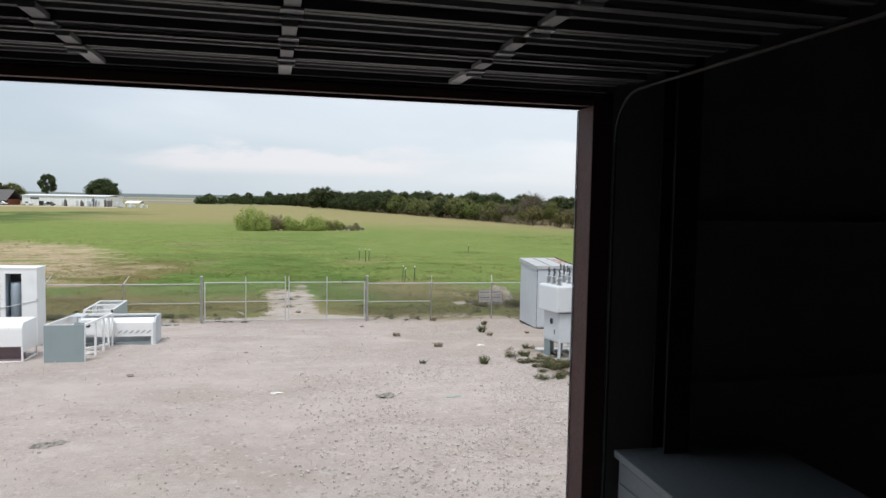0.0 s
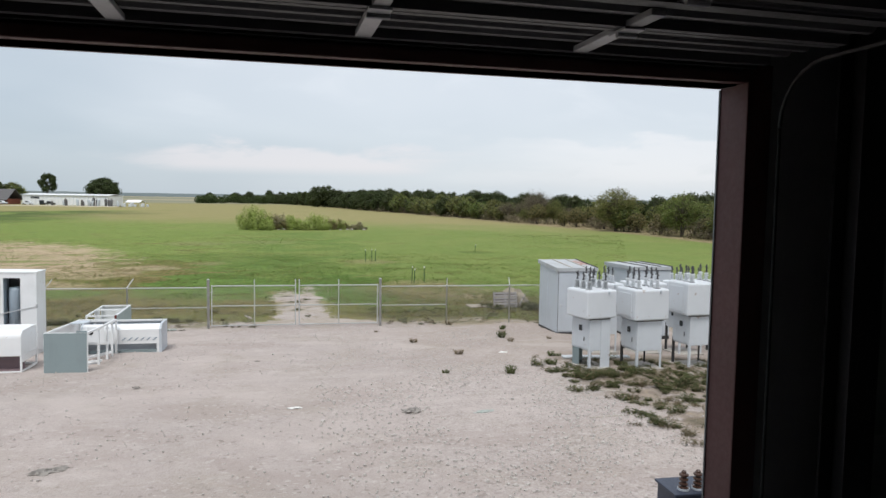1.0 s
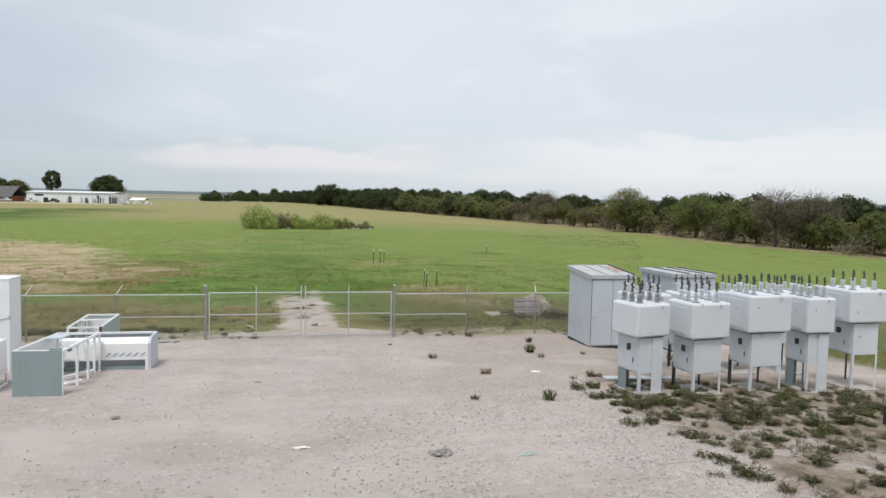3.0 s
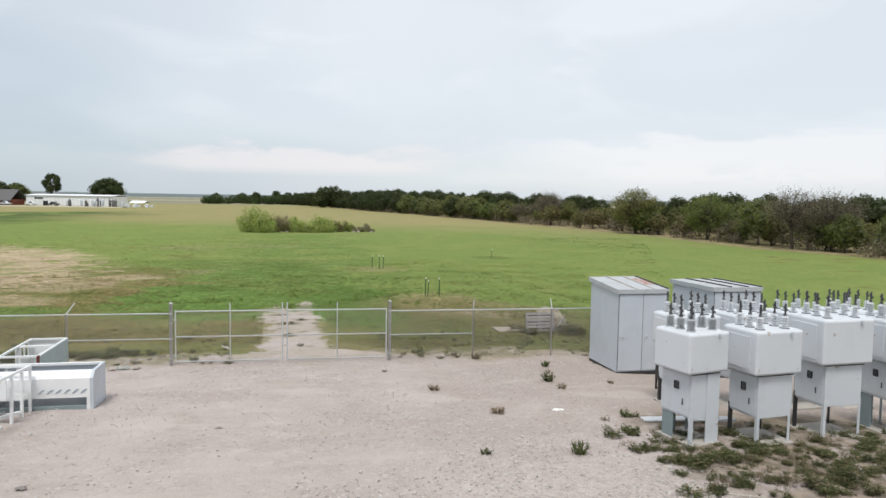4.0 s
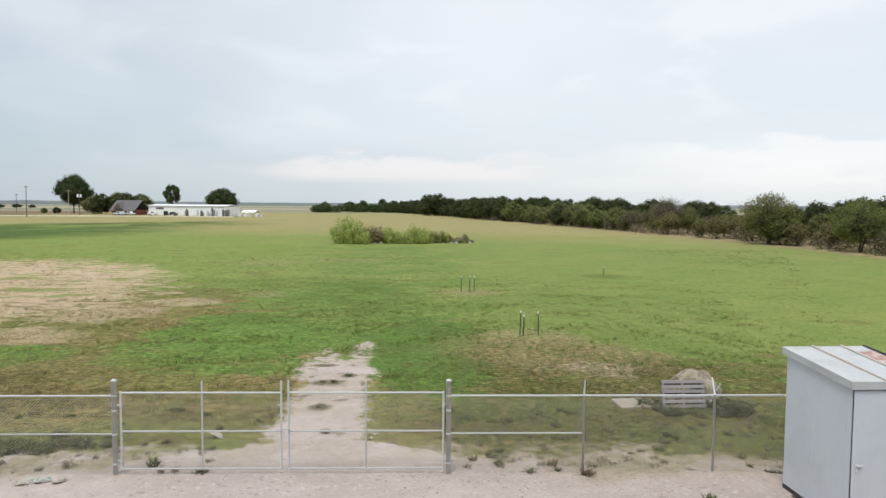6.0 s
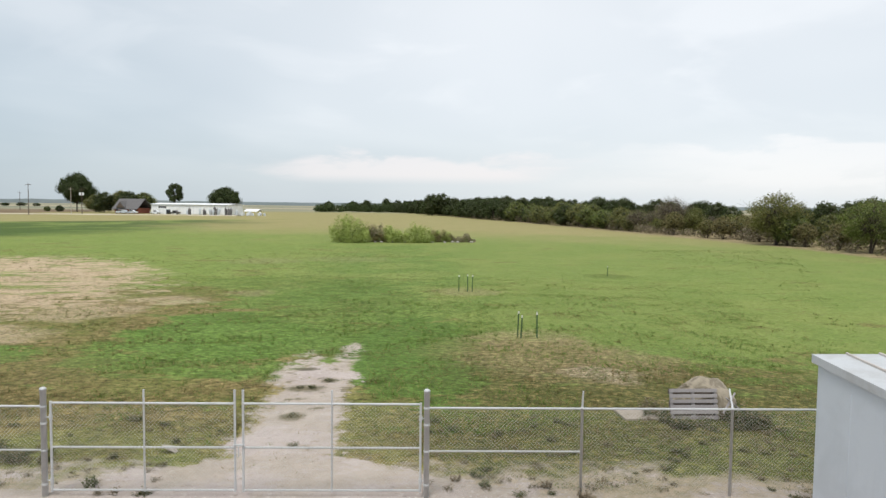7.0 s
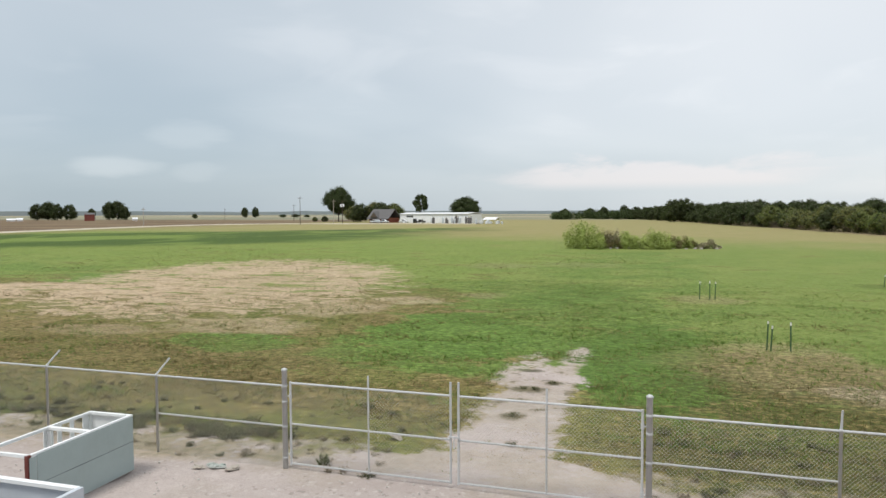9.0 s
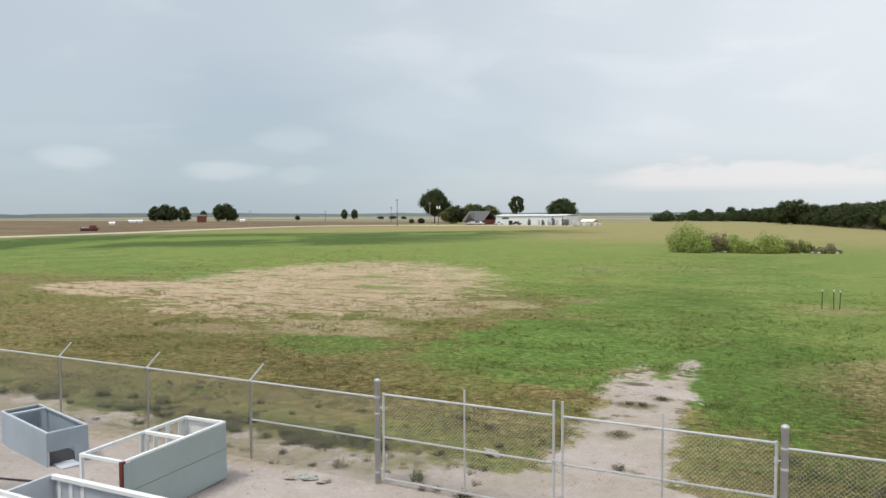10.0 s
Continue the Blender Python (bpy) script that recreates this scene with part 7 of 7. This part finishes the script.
    for k in range(260):
        x = rr.choice((rr.uniform(-16, -2.2), rr.uniform(2.6, 13)))
        strew(x, rr.uniform(32.0, 37.5), rr.uniform(0.25, 0.55), rr.random() < 0.72)
    for k in range(80):
        strew(rr.choice((rr.gauss(-12.5, 1.0), rr.gauss(-10.2, 0.6), rr.gauss(-7.0, 0.8), rr.uniform(-24, -6))), rr.gauss(33.8, 0.35), rr.uniform(0.45, 0.9), rr.random() < 0.25)
    for k in range(22):
        strew(rr.uniform(9.3, 12.8), rr.uniform(36.6, 37.2), rr.uniform(0.5, 0.9), rr.random() < 0.4)
    for k in range(30):
        strew(rr.choice((rr.uniform(9.3, 9.7), rr.uniform(11.6, 12.4), rr.uniform(11.6, 12.2))), rr.uniform(37.4, 38.8), rr.uniform(0.9, 1.5), rr.random() < 0.7)
    for k in range(40):
        a_ = rr.uniform(0, 6.28)
        q_ = rr.random() ** 0.5
        strew(11.12 + 0.9 * q_ * math.cos(a_), 38.62 + 0.65 * q_ * math.sin(a_), rr.uniform(0.2, 0.45), True, 0.98 * math.sqrt(max(0.0, 1 - q_ * q_)) - 0.06)
    for x, y, q in ((-0.7, 37.6, 0.5), (-0.3, 42.0, 0.5), (-1.1, 40.9, 0.4), (-0.7, 40.9, 0.35), (-0.2, 35.0, 0.4)):
        strew(x, y, q, False)
    for is_dry, (vs, fs) in heaps.items():
        tagged(new("weeds", soup("weeds", vs, fs, DRYWEED if is_dry else WEED)), "dry tan weed stalks among the equipment and fence" if is_dry else "low grey-green weeds among the equipment and fence", "weeds", kind="stuff")


build_weeds()


def crumpled(name, size, mat, m, label, category, seed, flat=0.35):
    bm = bmesh.new()
    bmesh.ops.create_icosphere(bm, subdivisions=3, radius=size)
    for v in bm.verts:
        k = 1 + 0.6 * noise.noise(v.co / size * 1.7 + Vector((seed, 0, 0))) + 0.25 * noise.noise(v.co / size * 5 + Vector((0, seed, 0)))
        v.co = Vector((v.co.x * k * 1.5, v.co.y * k, max(-0.1 * size, v.co.z * k * flat)))
    return single(name, bm, mat, m, label, category)


crumpled("rag", 0.17, RAG, pose(2.18, 16.85, land(2.2, 16.85) + 0.02), "dirty grey rag pressed into the gravel", "rag", 3)
crumpled("rag", 0.15, RAG, pose(-4.85, 13.75, land(-4.8, 13.75) + 0.02, 0, 0, 15), "torn dark rag with pale edges on gravel", "rag", 8)
crumpled("rag", 0.12, RAG, pose(-4.62, 13.9, land(-4.6, 13.9) + 0.02, 0, 0, 60), "scrap of pale torn cloth on gravel", "rag", 11)
crumpled("paper_scrap", 0.10, PAPER, pose(6.58, 24.3, land(6.58, 24.3) + 0.02), "scrap of white paper on the gravel", "paper", 5)
crumpled("paper_scrap", 0.10, PAPER, pose(-0.56, 17.68, land(-0.56, 17.7) + 0.01) @ Matrix.Diagonal((1.2, 0.5, 0.6, 1)), "thin strip of white paper on gravel", "paper", 6)
crumpled("dirt_clod", 0.055, RAG, pose(-1.84, 23.9, land(-1.84, 23.9) + 0.02), "dark clod of dirt on gravel", "clod", 2)
crumpled("dirt_clod", 0.06, RAG, pose(-4.8, 20.54, land(-4.8, 20.5) + 0.02), "dark clod of dirt on gravel", "clod", 7)
crumpled("tarp", 0.16, TARP, pose(3.9, 16.6, land(3.9, 16.6) + 0.01, 0, 0, 20) @ Matrix.Diagonal((1, 0.7, 0.4, 1)), "small faded green strip of tarp", "tarp", 13)
for k, (x, y, s) in enumerate(((-6.15, 31.35, 0.09), (-5.8, 31.5, 0.11), (-5.42, 31.5, 0.10), (-6.0, 31.55, 0.08))):
    crumpled("sheet_scrap", s, TARP if k % 2 else PALEPOLE, pose(x, y, land(x, y) + 0.03, 0, 0, 35 * k), "crumpled pale sheeting lying at the fence", "sheeting", 20 + k, 0.5)
crumpled("board_end", 0.12, PALEPOLE, pose(-2.95, 34.6, land(-3, 34.6) + 0.06, 0, 25, 10), "pale flat board end in the grass", "board", 31, 0.5)
for k, (x, y, rz, l) in enumerate(((6.9, 18.6, -25, 1.4), (6.2, 15.6, 5, 0.9))):
    bm = bmesh.new()
    box(bm, 0, l, 0, 0.07, 0.0, 0.03, 0.004)
    single("lath", bm, PALEPOLE, pose(x, y, land(x, y), 0, 0, rz), "thin bleached wooden lath on gravel", "lath", "laths")


def scatter_stones():
    vs, fs = [], []
    cube = np.array([(-1, -1, -1), (1, -1, -1), (1, 1, -1), (-1, 1, -1), (-0.7, -0.7, 1), (0.7, -0.7, 1), (0.7, 0.7, 1), (-0.7, 0.7, 1)], float)
    faces = np.array([(4, 5, 6, 7), (0, 1, 5, 4), (1, 2, 6, 5), (2, 3, 7, 6), (3, 0, 4, 7)])
    for k in range(30000):
        y = 9 + 23 * rng.random() ** 1.3
        x = rng.uniform(-10, 18) if k % 2 else rng.uniform(0, 9)
        if noise.noise((x * 0.4, y * 0.4, 2)) < rng.uniform(-0.5, 0.5) or (x > 7.6 and y > 11.5 and rng.random() < 0.85):
            continue
        s = 0.006 + (0.022 if k % 2 == 0 and y < 21 else 0.014) * rng.random() ** 3
        if rng.random() < 0.01:
            s *= 1.8
        p = cube * s * (0.7 + 0.6 * rng.random((1, 3))) + rng.normal(size=(8, 3)) * s * 0.18
        a = rng.uniform(0, 6.3)
        c, q = math.cos(a), math.sin(a)
        p = p @ np.array([[c, q, 0], [-q, c, 0], [0, 0, 0.7]])
        b = len(vs)
        vs.extend((p + (x, y, land(x, y) + 0.02 + 0.05 * noise.noise((x * 0.35, y * 0.35, 0)))).tolist())
        fs.extend((faces + b).tolist())
    tagged(new("gravel_stones", soup("gravel_stones", vs, fs, STONE)), "loose pale limestone chips over the yard", "gravel", kind="stuff")


scatter_stones()


def scatter_grass():
    for name, mat, count, seed, far in (("grass", GRASSBLADE, 42000, 1, False), ("grass", DRYBLADE, 42000, 2, True)):
        r = np.random.default_rng(seed)
        vs, fs = [], []
        made = 0
        while made < count:
            y = 32.4 + 45 * r.random() ** 1.7
            x = r.uniform(-24 - 0.25 * (y - 32), 14 + 0.3 * (y - 32))
            v = noise.noise((x * 0.25, y * 0.4, 11)) + (0.35 if y > 45 else -0.15)
            if far:
                v = -v
            drive = abs(x + 0.05 + 0.06 * (y - 33)) < 1.5 + max(0, 35.5 - y) * 1.3 and y < 46
            if v < r.uniform(-0.35, 0.35) or (drive and r.random() > 0.03) or (y < 34 and r.random() > 0.25 + 0.4 * (y - 32.4)):
                made += 0.05
                continue
            z = land(x, y) - 0.01
            h = (0.03 + 0.06 * r.random()) * (0.6 if y < 34 else 1.0)
            for _ in range(4):
                a, l = r.uniform(0, 6.28), r.uniform(0.7, 1.8) * h
                bx, by = x + r.normal() * 0.05, y + r.normal() * 0.05
                wx, wy = math.cos(a + 1.57) * 0.007, math.sin(a + 1.57) * 0.007
                b = len(vs)
                vs += [(bx - wx, by - wy, z), (bx + wx, by + wy, z), (bx + math.cos(a) * l, by + math.sin(a) * l, z + h * r.uniform(0.7, 1.1))]
                fs.append((b, b + 1, b + 2))
            made += 1
        turf(name, vs, fs, mat, "short dry brown grass beyond the fence" if far else "short green field grass")


def scatter_clumps():
    r = np.random.default_rng(12)
    for mat, label, count, flip in ((GRASSBLADE, "taller clumps of green grass across the field", 12000, 1), (DRYBLADE, "taller clumps of dry grass across the field", 6000, -1)):
        vs, fs = [], []
        made = 0
        while made < count:
            y = 36 + 85 * r.random() ** 1.4
            x = r.uniform(-40 - 0.5 * (y - 36), 18 + 0.45 * (y - 36))
            v = flip * (noise.noise((x * 0.12, y * 0.2, 3)) + (0.3 if x > -8 and y > 44 else -0.15)) + 0.5 * noise.noise((x * 0.5, y * 0.8, 9))
            drive = abs(x + 0.05 + 0.06 * (y - 33)) < 1.6 and y < 46
            straw = ((x + 35) / 17) ** 2 + ((y - 72) / 23) ** 2 < 1 and flip > 0
            if v < r.uniform(-0.1, 0.5) or drive or straw:
                made += 0.02
                continue
            z = land(x, y) - 0.02
            h = (0.05 + 0.08 * r.random()) * (1.7 if y < 64 and r.random() < 0.5 else 1.0)
            for _ in range(9):
                a, q = r.uniform(0, 6.28), r.random() * 0.16
                bx, by = x + math.cos(a) * q, y + math.sin(a) * q
                l = r.uniform(0.8, 2.0) * h
                wx, wy = math.cos(a + 1.57) * 0.012, math.sin(a + 1.57) * 0.012
                b = len(vs)
                vs += [(bx - wx, by - wy, z), (bx + wx, by + wy, z), (bx + math.cos(a) * l, by + math.sin(a) * l, z + h * r.uniform(0.6, 1.1))]
                fs.append((b, b + 1, b + 2))
            made += 1
        turf("grass_clumps", vs, fs, mat, label)


scatter_grass()
scatter_clumps()
